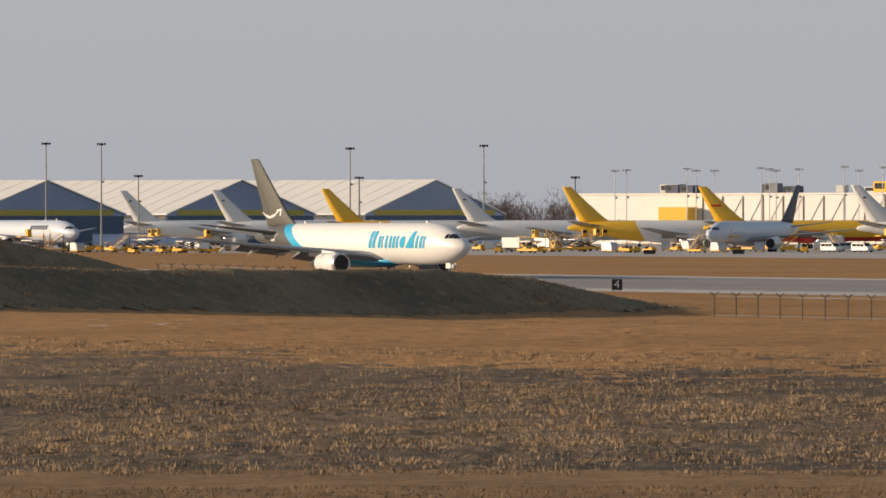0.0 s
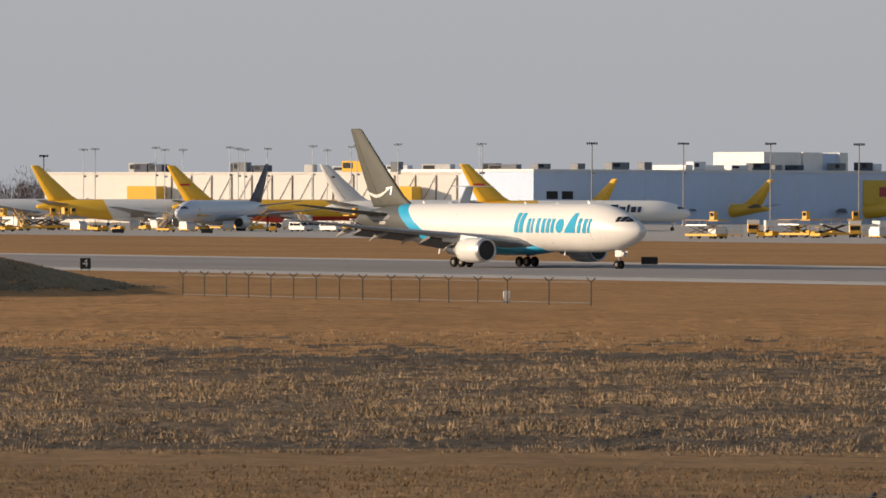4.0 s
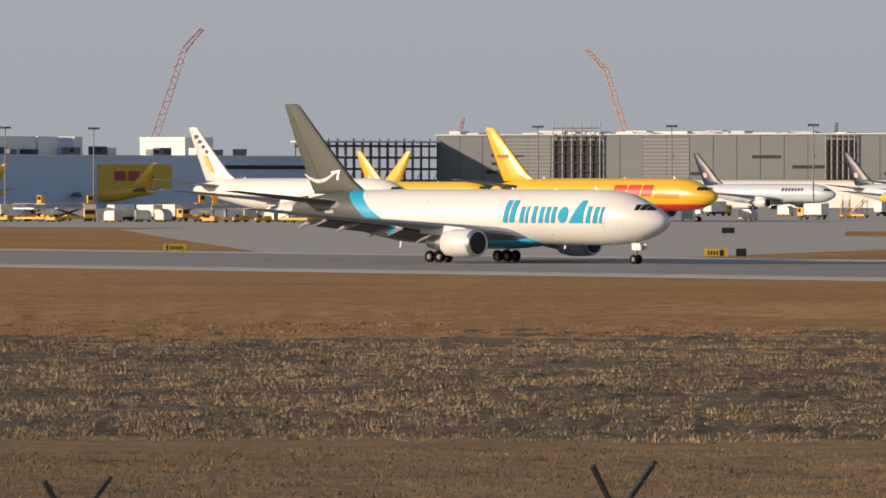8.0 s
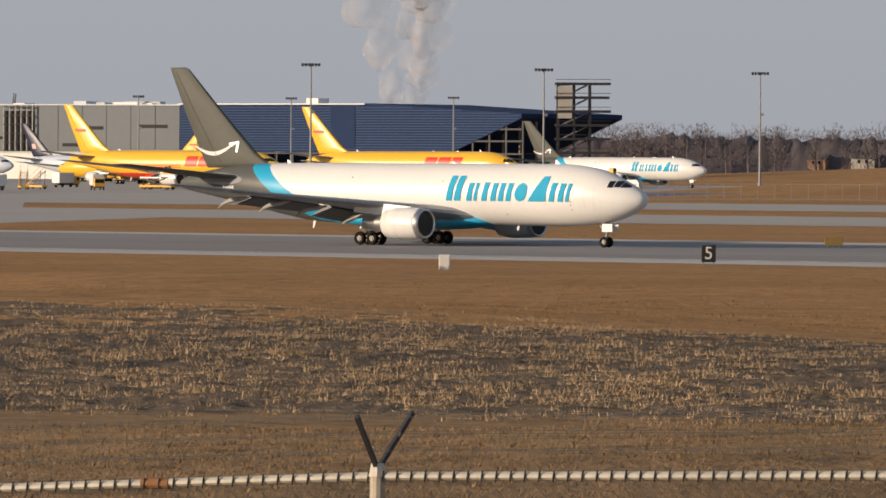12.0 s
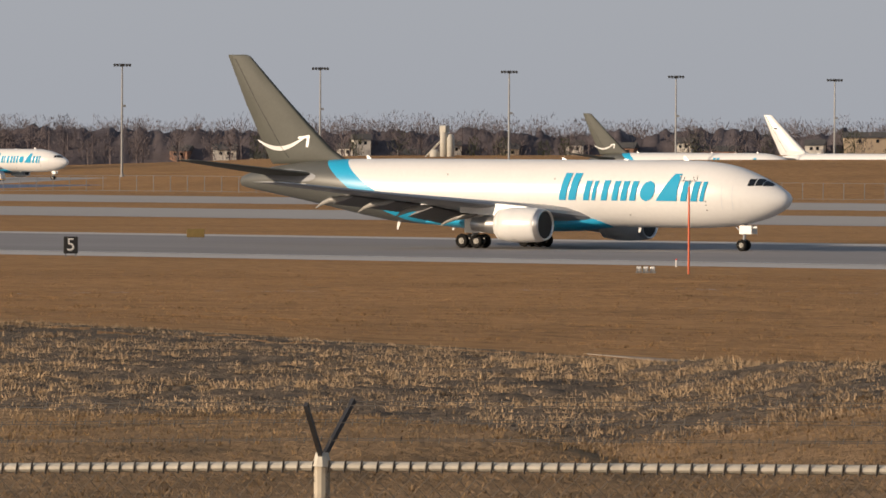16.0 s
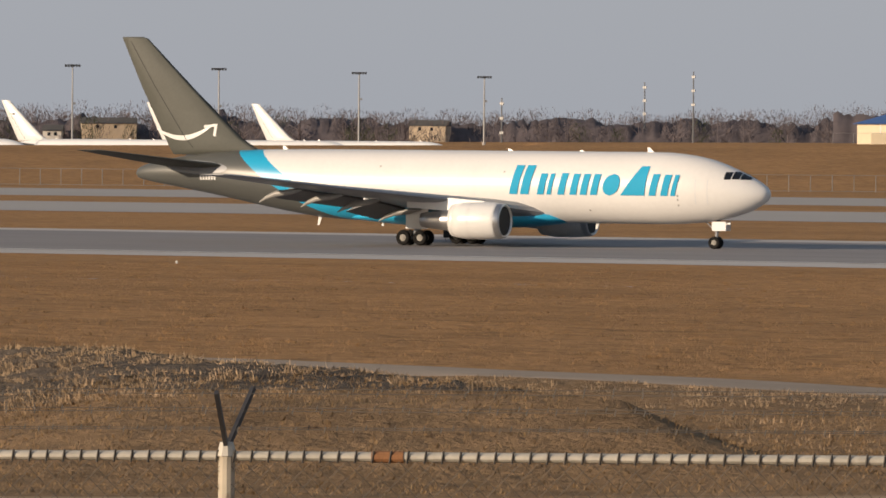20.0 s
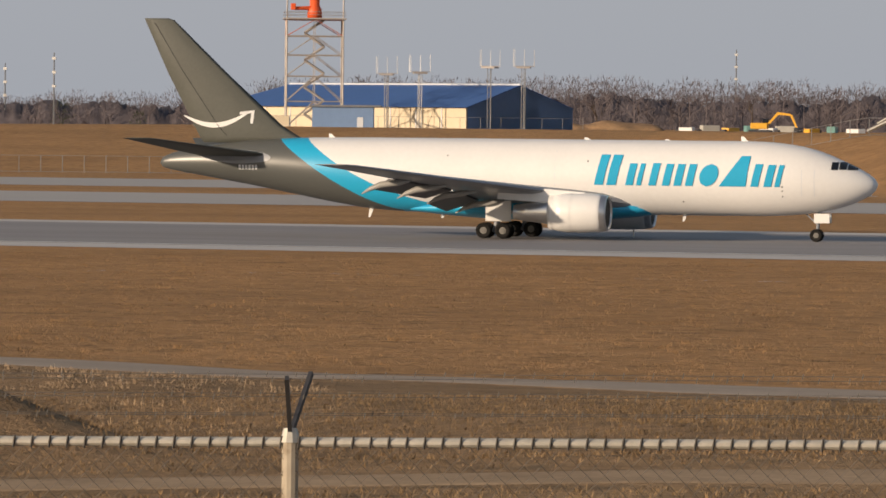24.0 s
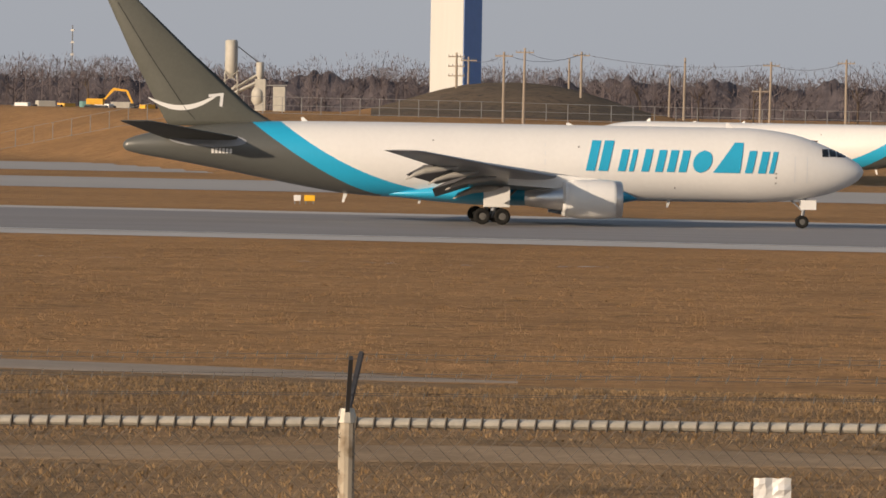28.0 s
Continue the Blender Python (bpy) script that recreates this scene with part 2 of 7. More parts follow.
def terrain(az, r):
    """Height of the ground: a levelled airfield at 0, the rough field that rises from it to the viewing stand, and a low plateau beyond."""
    if r < 700:
        rc = crest_r(az)
        zc = EYE_Z - ramp(az, CREST_EL) * rc
        rb = ramp(az, BASE_R)
        zb = EYE_Z - ramp(az, BASE_EL) * rb
        foot = ramp(az, FOOT)       # how gently the field runs down past the crest
        far = 372 / max(math.cos(az), 0.25)
        if far > rc + 30:
            knots = [(0, 4.8), (34, 4.72), (rb, zb), (rc, zc), (rc + (far - rc) * 0.45, zc * 0.55 * foot), (far, 0.0)]
        else:
            knots = [(0, 4.8), (34, 4.72), (rb, zb), (rc, zc), (rc + 120, 0.0)]
        z = ramp(r, knots)
        # end of the rough bank in front of the service road
        px, py = at(az, r)
        past = (px + 60.1) * 0.752 + (py - 102.6) * 0.659      # metres past the line on which the bank drops
        if past < 9:
            z += (0.75 * min(1.0, -past / 1.6) * ramp(-past, [(3, 1), (22, 0)]) if past < 0 else -0.6 * ramp(past, [(0, 0), (1.6, 1), (9, 0)])) * ramp(az, [(-0.56, 0.2), (-0.52, 1.0)]) * ramp(r, [(71, 0), (76, 1), (124, 1), (134, 0)])
        # end of the terrace in front of the bank
        near = (px + 46.5) * 0.655 + (py - 70.1) * 0.756
        if near < 5 and 55 < r < 90:
            run = (px + 46.5) * 0.756 - (py - 70.1) * 0.655
            z += ramp(near, [(-14, 0), (-4, 0.34), (-1.5, 0.36), (0.2, -0.12), (5, 0)]) * ramp(run, [(-4, 0), (0, 1), (9, 1), (13, 0)])
        # hollow beside the runway
        z -= 2.3 * math.exp(-((az + 0.785) / 0.030) ** 2) * math.exp(-((r - 395) / 20) ** 2)
        return z + mound(az, r)
    z = ramp(az, RISE) * ramp(r, [(ramp(az, RISE_R) - 170, 0), (ramp(az, RISE_R), 1)])
    if az < -0.46:
        z *= ramp(r, [(1250, 1), (1330, 0.0), (1640, 0.0), (1800, 1)])
    # grassed hill under the control tower
    z += 5.8 * math.exp(-(abs(az + 0.2585) / 0.0185) ** 2.6) * math.exp(-((r - 1020) / 40) ** 2)
    return z


MOUND_A = [(-1.30, 1.0), (-1.15, 3.2), (-1.06, 3.0), (-1.03, 3.5), (-1.012, 3.45), (-0.998, 2.7), (-0.987, 1.4), (-0.977, 0.4), (-0.966, 0)]
MOUND_B = [(-1.35, 2), (-1.2, 6.4), (-1.11, 6.3), (-1.082, 5.9), (-1.068, 4.4), (-1.055, 2.4), (-1.045, 0.8), (-1.036, 0)]


def mound(az, r):
    """Two grassed mounds beside the runway."""
    u = az + 1.02
    return max(ramp(az, MOUND_A) * math.exp(-((r - 500 - 700 * u) / 10) ** 2), ramp(az, MOUND_B) * math.exp(-((r - 590 - 700 * u) / 15) ** 2))


def lump(x, y, k):
    """Tussocks of rough grass, as a height."""
    n = 0.7 * noise.noise((x * 2.2, y * 1.1, 0)) + 0.6 * noise.noise((x * 5.1, y * 2.3, 3))
    return k * n + 0.10 * noise.noise((x * 0.11, y * 0.11, 7))


def surface(a, r):
    """The ground with its tussocks and swells."""
    x, y = at(a, r)
    ca = math.cos(a)
    rc = crest_r(a)
    k = ramp(r, [(30, 0.008), (ramp(a, BASE_R) - 1, 0.012), (ramp(a, BASE_R) + 3, 0.08), (rc - 9, 0.07), (rc - 6.6, 0.0), (rc + 2, 0.0), (rc + 5, 0.03), (360 / ca, 0.03), (376 / ca, 0.0)])
    if r < rc:
        k *= ramp(a, [(-0.47, 1), (-0.40, 0.2)])
    if r > 376 / ca:
        k = 0.12 if mound(a, r) > 0.25 else 0.0
    if a > -0.63 and abs(r - TRACK_P / math.cos(a - TRACK_AZ)) < 2.2:
        k = 0.0
    z = terrain(a, r) + (lump(x, y, k) if k > 0 else 0.10 * noise.noise((x * 0.11, y * 0.11, 7)) * (r < 376 / ca))
    return z


def polar_sheet(name, azs, rs, rough):
    verts = []
    for a in azs:
        sa, ca = math.sin(a), math.cos(a)
        for r in rs:
            x, y = r * sa, r * ca
            z = surface(a, r) if rough else terrain(a, r)
            verts.append((x, y, z))
    n, k = len(rs), len(azs)
    faces = [(i * n + j, i * n + j + 1, (i + 1) * n + j + 1, (i + 1) * n + j) for i in range(k - 1) for j in range(n - 1)]
    return verts, faces


def ground_mesh():
    """One sheet: the fine sector that is looked at, the coarse rest of the circle round it, all with shared rings."""
    verts, faces = [], []
    near = [-1.0, 8, 16, 22, 26] + list(np.arange(29, 76, 0.8)) + list(np.arange(76, 150, 0.62)) + list(np.arange(150, 300, 1.7))
    mid = [near[-1]] + list(np.arange(302, 640, 2.6))
    far = [mid[-1]] + list(np.arange(650, 1400, 12)) + [1500, 1640, 1720, 1800, 1900, 2400, 3000, 3800, 4750]
    fine = np.arange(-1.13, -0.1699, 0.0011)
    medium = np.arange(-1.13, -0.1699, 0.0018)
    for azs, rs, rough in ((fine, near, True), (medium, mid, True), (np.arange(-1.13, -0.1699, 0.0036), far, False)):
        v, f = polar_sheet("ground", azs, rs, rough)
        o = len(verts)
        verts += v
        faces += [tuple(i + o for i in q) for q in f]
    rest = np.concatenate([np.arange(-0.1705, 5.14, 0.06), [2 * math.pi - 1.1295]])
    coarse = [0.01, 30, 60, 90, 130, 200, 300, 420, 700, 1500, 3000, 4750]
    o = len(verts)
    for a in rest:
        for r in coarse:
            w = a if a < 0.6 else (0.6 if a < 2.6 else -1.13)
            x, y = at(a, r)
            verts.append((x, y, terrain(w, r)))
    n = len(coarse)
    faces += [(o + i * n + j, o + i * n + j + 1, o + (i + 1) * n + j + 1, o + (i + 1) * n + j) for i in range(len(rest) - 1) for j in range(n - 1)]
    return mesh_of("ground", verts, faces, True)


def grass_material(name, c1, c2, c3, relief=0.0, relief_scale=2.6):
    """Dry grass in three tones, mixed in patches and streaks."""
    m = mat(name, c1, 0.95, vary=0.30, scale=0.5, spec=0.08, fine=6)
    tc = next(n for n in m.node_tree.nodes if n.bl_idname == "ShaderNodeTexCoord")
    cols = c1
    for sc, col, lo, hi in ((0.035, c2, 0.45, 0.62), (0.9, c3, 0.52, 0.72)):
        n = node(m, "ShaderNodeTexNoise")
        n.inputs["Scale"].default_value, n.inputs["Detail"].default_value = sc, 5
        m.node_tree.links.new(tc.outputs["Object"], n.inputs["Vector"])
        r = node(m, "ShaderNodeMapRange")
        r.inputs[1].default_value, r.inputs[2].default_value = lo, hi
        m.node_tree.links.new(n.outputs[0], r.inputs[0])
        cols = mix_color(m, r.outputs[0], cols, col)
    if relief:
        n, bp = node(m, "ShaderNodeTexNoise"), node(m, "ShaderNodeBump")
        n.inputs["Scale"].default_value, n.inputs["Detail"].default_value, n.inputs["Roughness"].default_value = relief_scale, 5, 0.65
        bp.inputs["Strength"].default_value, bp.inputs["Distance"].default_value = 1.0, relief
        m.node_tree.links.new(tc.outputs["Object"], n.inputs["Vector"])
        m.node_tree.links.new(n.outputs[0], bp.inputs["Height"])
        m.node_tree.links.new(bp.outputs[0], m.node_tree.nodes["Principled BSDF"].inputs["Normal"])
    return set_color(m, cols)


def rough_end(az, x, y):
    """Where the coarse grass of the field gives way to smoother tan grass."""
    rc = crest_r(az)
    return min(rc * ramp(az, [(-1.0, 0.60), (-0.8, 0.80), (-0.7, 0.92), (-0.6, 1.0)]) * (1 + 0.10 * noise.noise((x * 0.09, y * 0.09, 4)) + 0.14 * noise.noise((x * 0.5, y * 0.5, 8))), rc - ramp(az, [(-0.8, 2), (-0.72, 6), (-0.55, 5)]))


GRASS = grass_material("dormant_grass", (0.415, 0.234, 0.104), (0.35, 0.198, 0.089), (0.23, 0.138, 0.066), 0.22, 2.4)
ground = new("ground", ground_mesh())
ground.data.materials.append(GRASS)
# grey-brown litter under the bank's coarse grass, darkened for shade between tussocks
LITTER_SHADE = grass_material("grey_brown_litter_and_shade", (0.19, 0.14, 0.095), (0.125, 0.10, 0.076), (0.075, 0.065, 0.055), 0.2, 3.0)
ground.data.materials.append(LITTER_SHADE)
THATCH = grass_material("thin_grass_thatch", (0.315, 0.203, 0.108), (0.265, 0.172, 0.094), (0.18, 0.123, 0.072), 0.12, 5.0)
ground.data.materials.append(THATCH)
for f in ground.data.polygons:
    c = f.center
    az = math.atan2(c.x, c.y)
    if c.y > 0 and -1.13 < az < -0.17:
        r = math.hypot(c.x, c.y)
        past = (c.x + 60.1) * 0.752 + (c.y - 102.6) * 0.659
        if abs(az + 0.2585) < 0.021 and 955 < r < 1085:
            f.material_index = 1
        elif ramp(az, BASE_R) < r < rough_end(az, c.x, c.y) and past < 3 + 2 * noise.noise((c.x, c.y, 1)):
            f.material_index = 1
        elif r < crest_r(az) - 6.5 and (r < ramp(az, BASE_R) or az > -0.48):
            f.material_index = 2
    elif math.hypot(c.x, c.y) < 90:
        f.material_index = 2
tagged(ground, "dormant tan and brown airfield grass over rolling banks", "ground", kind="structure")


def tuft_field(name, count, r0, r1, az0, az1, h0, h1, w, blades, material, label, seed, keep=None, clump=0.0):
    """Upright dry blades in small tufts, spread over a stretch of the field, as one object."""
    rnd = random.Random(seed)
    roots = []
    for _ in range(count):
        r = math.sqrt(rnd.uniform(r0 * r0, r1 * r1))
        a = rnd.uniform(az0, az1)
        if keep and not keep(a, r, rnd):
            continue
        x, y = at(a, r)
        size = 1.0
        if clump:
            # tussocks with bare gaps between them
            n = noise.noise((x * 2.6, y * 0.9, 5)) + 0.6 * noise.noise((x * 0.7, y * 0.35, 9))
            if n < -clump and rnd.random() < 0.8:
                continue
            size = 0.75 + 0.6 * max(0.0, n)
        roots.append((x, y, surface(a, r) - 0.02, rnd.uniform(h0, h1) * size))
    roots = np.repeat(np.array(roots), blades, axis=0)
    g = np.random.default_rng(seed)
    n = len(roots)
    t, out, up = g.uniform(0, 6.283, n), g.uniform(0.2, 1.3, n) * roots[:, 3], g.uniform(0.5, 1.1, n) * roots[:, 3]
    ct, sn = np.cos(t), np.sin(t)
    spread = g.uniform(0.2, 1.6, n) * w
    bx, by, bz = roots[:, 0] + ct * spread, roots[:, 1] + sn * spread, roots[:, 2]
    co = np.empty((n, 3, 3))
    co[:, 0] = np.stack((bx + sn * w * 0.5, by - ct * w * 0.5, bz), 1)
    co[:, 1] = np.stack((bx - sn * w * 0.5, by + ct * w * 0.5, bz), 1)
    co[:, 2] = np.stack((bx + ct * out, by + sn * out, bz + up), 1)
    return blade_mesh(name, co, material, label)


def blade_material(name, c1, c2, c3):
    """Grass whose single blades differ in tone."""
    m = grass_material(name, c1, c2, c3)
    g, r = node(m, "ShaderNodeNewGeometry"), node(m, "ShaderNodeMapRange")
    r.inputs[3].default_value, r.inputs[4].default_value = 0.75, 1.2
    m.node_tree.links.new(g.outputs["Random Per Island"], r.inputs[0])
    b = m.node_tree.nodes["Principled BSDF"]
    tone = node(m, "ShaderNodeMix", blend="MULTIPLY")
    tone.inputs[0].default_value = 1.0
    m.node_tree.links.new(b.inputs["Base Color"].links[0].from_socket, tone.inputs[6])
    m.node_tree.links.new(r.outputs[0], tone.inputs[7])
    m.node_tree.links.new(tone.outputs[2], b.inputs["Base Color"])
    return m


BLADE = blade_material("dry_grass_blades", (0.27, 0.158, 0.074), (0.23, 0.134, 0.064), (0.14, 0.085, 0.044))
BLADE_DARK = blade_material("weathered_grass_blades", (0.39, 0.28, 0.172), (0.30, 0.218, 0.142), (0.13, 0.10, 0.075))
BLADE_NEAR = blade_material("short_grass_blades", (0.29, 0.19, 0.098), (0.24, 0.158, 0.084), (0.14, 0.098, 0.057))


def tussock_field(name, count, r0, r1, az0, az1, spread, h0, h1, w, blades, material, label, seed, keep):
    """Tussocks: each a crowded fan of blades, with bare gaps between them, as one object."""
    rnd = random.Random(seed)
    roots = []
    for _ in range(count):
        r = math.sqrt(rnd.uniform(r0 * r0, r1 * r1))
        a = rnd.uniform(az0, az1)
        if not keep(a, r, rnd):
            continue
        x, y = at(a, r)
        n = noise.noise((x * 0.8, y * 0.3, 5)) + 0.7 * noise.noise((x * 0.22, y * 0.12, 9))
        if n < -0.15 and rnd.random() < 0.8:
            continue
        roots.append((x, y, surface(a, r) - 0.03, rnd.uniform(h0, h1) * (0.9 + 0.4 * max(-0.6, n)), spread * rnd.uniform(0.6, 1.5)))
    g = np.random.default_rng(seed)
    roots = np.repeat(np.array(roots), blades, axis=0)
    n = len(roots)
    t, rad = g.uniform(0, 6.283, n), np.sqrt(g.uniform(0, 1, n))
    ct, sn = np.cos(t), np.sin(t)
    face = g.uniform(0, 6.283, n)
    cf, sf = np.cos(face) * w * 0.5, np.sin(face) * w * 0.5
    bx, by = roots[:, 0] + ct * rad * roots[:, 4], roots[:, 1] + sn * rad * roots[:, 4]
    bz = roots[:, 2]
    up = g.uniform(0.5, 1.1, n) * roots[:, 3] * (1.1 - 0.75 * rad)
    out = g.uniform(-0.3, 1.1, n) * roots[:, 3] * (0.3 + rad)
    co = np.empty((n, 3, 3))
    co[:, 0] = np.stack((bx + cf, by + sf, bz), 1)
    co[:, 1] = np.stack((bx - cf, by - sf, bz), 1)
    co[:, 2] = np.stack((bx + ct * out, by + sn * out, bz + up), 1)
    return blade_mesh(name, co, material, label)


def blade_mesh(name, co, material, label):
    """One mesh of single triangles."""
    n = len(co)
    me = bpy.data.meshes.new(name)
    me.vertices.add(3 * n)
    me.vertices.foreach_set("co", co.ravel())
    me.loops.add(3 * n)
    me.loops.foreach_set("vertex_index", np.arange(3 * n))
    me.polygons.add(n)
    me.polygons.foreach_set("loop_start", np.arange(0, 3 * n, 3))
    me.update(calc_edges=True)
    ob = new(name, me)
    ob.data.materials.append(material)
    return tagged(ob, label, "grass", kind="stuff")


def off_tracks(a, r, rnd):
    rc, rt = crest_r(a), TRACK_P / math.cos(a - TRACK_AZ)
    if -0.72 < a and abs(r - rc) < 3.2:
        return False
    return not (a > -0.62 and abs(r - rt) < 2.2)


tuft_field("near_grass", 120000, 54, 104, -1.08, -0.17, 0.035, 0.095, 0.02, 3, BLADE_NEAR, "short dry tan grass behind the fence", 1, lambda a, r, q: off_tracks(a, r, q) and (r < 86 or a > -0.46) and r < crest_r(a) - 5)
tussock_field("rough_grass", 38000, 79, 150, -1.09, -0.36, 0.21, 0.08, 0.18, 0.031, 22, BLADE_DARK, "coarse weathered brown grass tussocks on the bank", 2, lambda a, r, q: r < crest_r(a) - ramp(a, [(-0.8, 1.5), (-0.72, 5), (-0.55, 7.2)]) and r > ramp(a, BASE_R) - 2 and q.random() < ramp(a, [(-0.47, 1), (-0.38, 0)]))
tussock_field("rough_grass", 22000, 150, 270, -1.09, -0.66, 0.26, 0.08, 0.17, 0.038, 14, BLADE_DARK, "coarse weathered brown grass tussocks on the bank", 3, lambda a, r, q: r < crest_r(a) * ramp(a, [(-1.0, 0.72), (-0.8, 0.9), (-0.7, 1.0)]) - 2)
for r0, r1, count, wide, seed in ((104, 190, 28000, 0.03, 4), (190, 400, 60000, 0.05, 6)):
    tussock_field("slope_grass", count, r0, r1, -1.0, -0.17, 0.22 if r0 < 150 else 0.28, 0.06, 0.14, wide, 11, BLADE, "dry tan grass on the slope below the runway", seed, lambda a, r, q: r > crest_r(a) + 3 and r * math.cos(a) < 380)


BAND = [k / 20 - 0.5 for k in range(21)]


def band(name, az0, az1, p, p_az, width, lift, material, label):
    """A narrow road that follows a line across the field, draped on the ground."""
    verts, faces = [], []
    azs = np.arange(az0, az1, 0.004)
    for a in azs:
        taper = min(1.0, (a - az0) / 0.05, (az1 - a) / 0.03 + 0.05)
        for k in BAND:
            r = p / math.cos(a - p_az) + k * width * taper
            x, y = at(a, r)
            verts.append((x, y, terrain(a, r) + 0.10 * noise.noise((x * 0.11, y * 0.11, 7)) + (lift if abs(k) < 0.45 else -0.05)))
    n = len(BAND)
    for i in range(len(azs) - 1):
        for j in range(n - 1):
            faces.append((i * n + j, i * n + j + 1, i * n + n + j + 1, i * n + n + j))
    ob = new(name, mesh_of(name, verts, faces, True))
    ob.data.materials.append(material)
    return tagged(ob, label, "road", kind="structure")


OLD_ASPHALT = mat("weathered_road_asphalt", (0.37, 0.30, 0.235), 0.95, vary=0.15, scale=0.4, bump=0.2, bump_scale=6, spec=0.08)
GRAVEL = mat("grass_grown_gravel", (0.36, 0.255, 0.16), 0.95, vary=0.3, scale=0.7, spec=0.05)
band("service_road", -0.565, -0.255, ROAD_P - 2.6, ROAD_AZ, 7.4, 0.02, OLD_ASPHALT, "narrow weathered asphalt service road")
band("perimeter_road", -0.62, -0.16, TRACK_P, TRACK_AZ, 2.6, 0.012, GRAVEL, "narrow gravel-edged perimeter road behind the fence")


def sheet(name, quad, z, material, label, category, nx=24, ny=2):
    """A flat strip between four corners, laid just above the ground."""
    a, b, c, d = [Vector((*p, 0)) for p in quad]
    verts, faces = [], []
    for i in range(nx + 1):
        for j in range(ny + 1):
            u, v = i / nx, j / ny
            p = (a * (1 - u) + b * u) * (1 - v) + (d * (1 - u) + c * u) * v
            verts.append((p.x, p.y, z))
    for i in range(nx):
        for j in range(ny):
            k = i * (ny + 1) + j
            faces.append((k, k + ny + 1, k + ny + 2, k + 1))
    ob = new(name, mesh_of(name, verts, faces))
    ob.data.materials.append(material)
    return tagged(ob, label, category, kind="structure")


ASPHALT = mat("runway_asphalt", (0.265, 0.243, 0.232), 0.8, vary=0.16, scale=0.05, stretch=(0.12, 1, 1), spec=0.3)
SHOULDER = mat("shoulder_concrete", (0.50, 0.46, 0.42), 0.85, vary=0.1, scale=0.08, stretch=(0.2, 1, 1))
CONCRETE = mat("apron_concrete", (0.385, 0.355, 0.325), 0.85, vary=0.08, scale=0.03, stretch=(0.3, 1, 1))
LINE_WHITE = mat("runway_line_paint", (0.72, 0.70, 0.66), 0.7, vary=0.15, scale=0.3)
sheet("runway", [(-1500, 398), (700, 398), (700, 478), (-1500, 478)], 0.03, ASPHALT, "grey asphalt runway with paler edges", "runway", 60)
sheet("runway_shoulder", [(-1500, 385), (700, 385), (700, 398), (-1500, 398)], 0.02, SHOULDER, "pale concrete runway shoulder beside the grass", "shoulder", 60)
sheet("runway_shoulder", [(-1500, 478), (700, 478), (700, 488), (-1500, 488)], 0.02, SHOULDER, "pale concrete runway shoulder beside the grass", "shoulder", 60)
sheet("runway_edge_line", [(-1500, 398.4), (700, 398.4), (700, 399.6), (-1500, 399.6)], 0.04, LINE_WHITE, "worn white painted runway edge line", "line", 60, 1)
sheet("taxiway", [(-690, 600), (900, 600), (900, 686), (-800, 686)], 0.03, CONCRETE, "pale concrete taxiway parallel to the runway", "taxiway", 60)
sheet("taxiway", [(-2600, 752), (900, 752), (900, 852), (-2600, 852)], 0.03, CONCRETE, "pale concrete taxiway beside the cargo apron", "taxiway", 60)
sheet("exit_taxiway", [(-545, 488), (-478, 488), (-535, 600), (-690, 600)], 0.025, CONCRETE, "pale concrete exit taxiway between runway and taxiway", "taxiway", 6)
sheet("apron", [(-3800, 715), (-840, 715), (-760, 751.5), (-3800, 751.5)], 0.02, CONCRETE, "broad pale concrete cargo apron", "apron", 40, 2)
sheet("exit_taxiway", [(-800, 686.5), (-640, 686.5), (-700, 751.5), (-840, 751.5)], 0.026, CONCRETE, "pale concrete link between two taxiways", "taxiway", 6)
sheet("apron", [(-3800, 852.5), (-640, 852.5), (-560, 2600), (-3800, 2600)], 0.02, CONCRETE, "broad pale concrete cargo apron", "apron", 40, 20)


def mound_cover():
    """Short turf on the two mounds beside the runway, coloured dark as shade."""
    verts, faces, ids = [], [], {}
    azs, rs = np.arange(-1.128, -0.955, 0.0018), np.arange(420, 640, 2.6)
    for i, a in enumerate(azs):
        for j, r in enumerate(rs):
            if mound(a, r) > 0.12:
                x, y = at(a, r)
                ids[i, j] = len(verts)
                verts.append((x, y, terrain(a, r) + 0.16 * min(1.0, (mound(a, r) - 0.12) / 0.4) - 0.03 + 0.16 * noise.noise((x * 0.5, y * 0.5, 2)) + 0.1 * noise.noise((x * 1.7, y * 1.7, 5))))
    for i, j in ids:
        q = [ids.get(k) for k in ((i, j), (i, j + 1), (i + 1, j + 1), (i + 1, j))]
        if None not in q:
            faces.append(tuple(q))
    return mesh_of("turf", verts, faces, True)


# olive turf tone is lowered to stand in for the mounds' shaded flanks
TURF = grass_material("shaded_mound_turf", (0.20, 0.155, 0.095), (0.13, 0.105, 0.068), (0.25, 0.18, 0.11))
turf = new("mound_turf", mound_cover())
turf.data.materials.append(TURF)
tagged(turf, "olive turf darkened as shade on low mounds beside the runway", "turf", kind="structure")
tuft_field("mound_grass", 170000, 420, 650, -1.128, -0.965, 0.12, 0.34, 0.07, 3, BLADE_DARK, "coarse olive-brown grass on the mounds", 8, lambda a, r, q: mound(a, r) > 0.3)


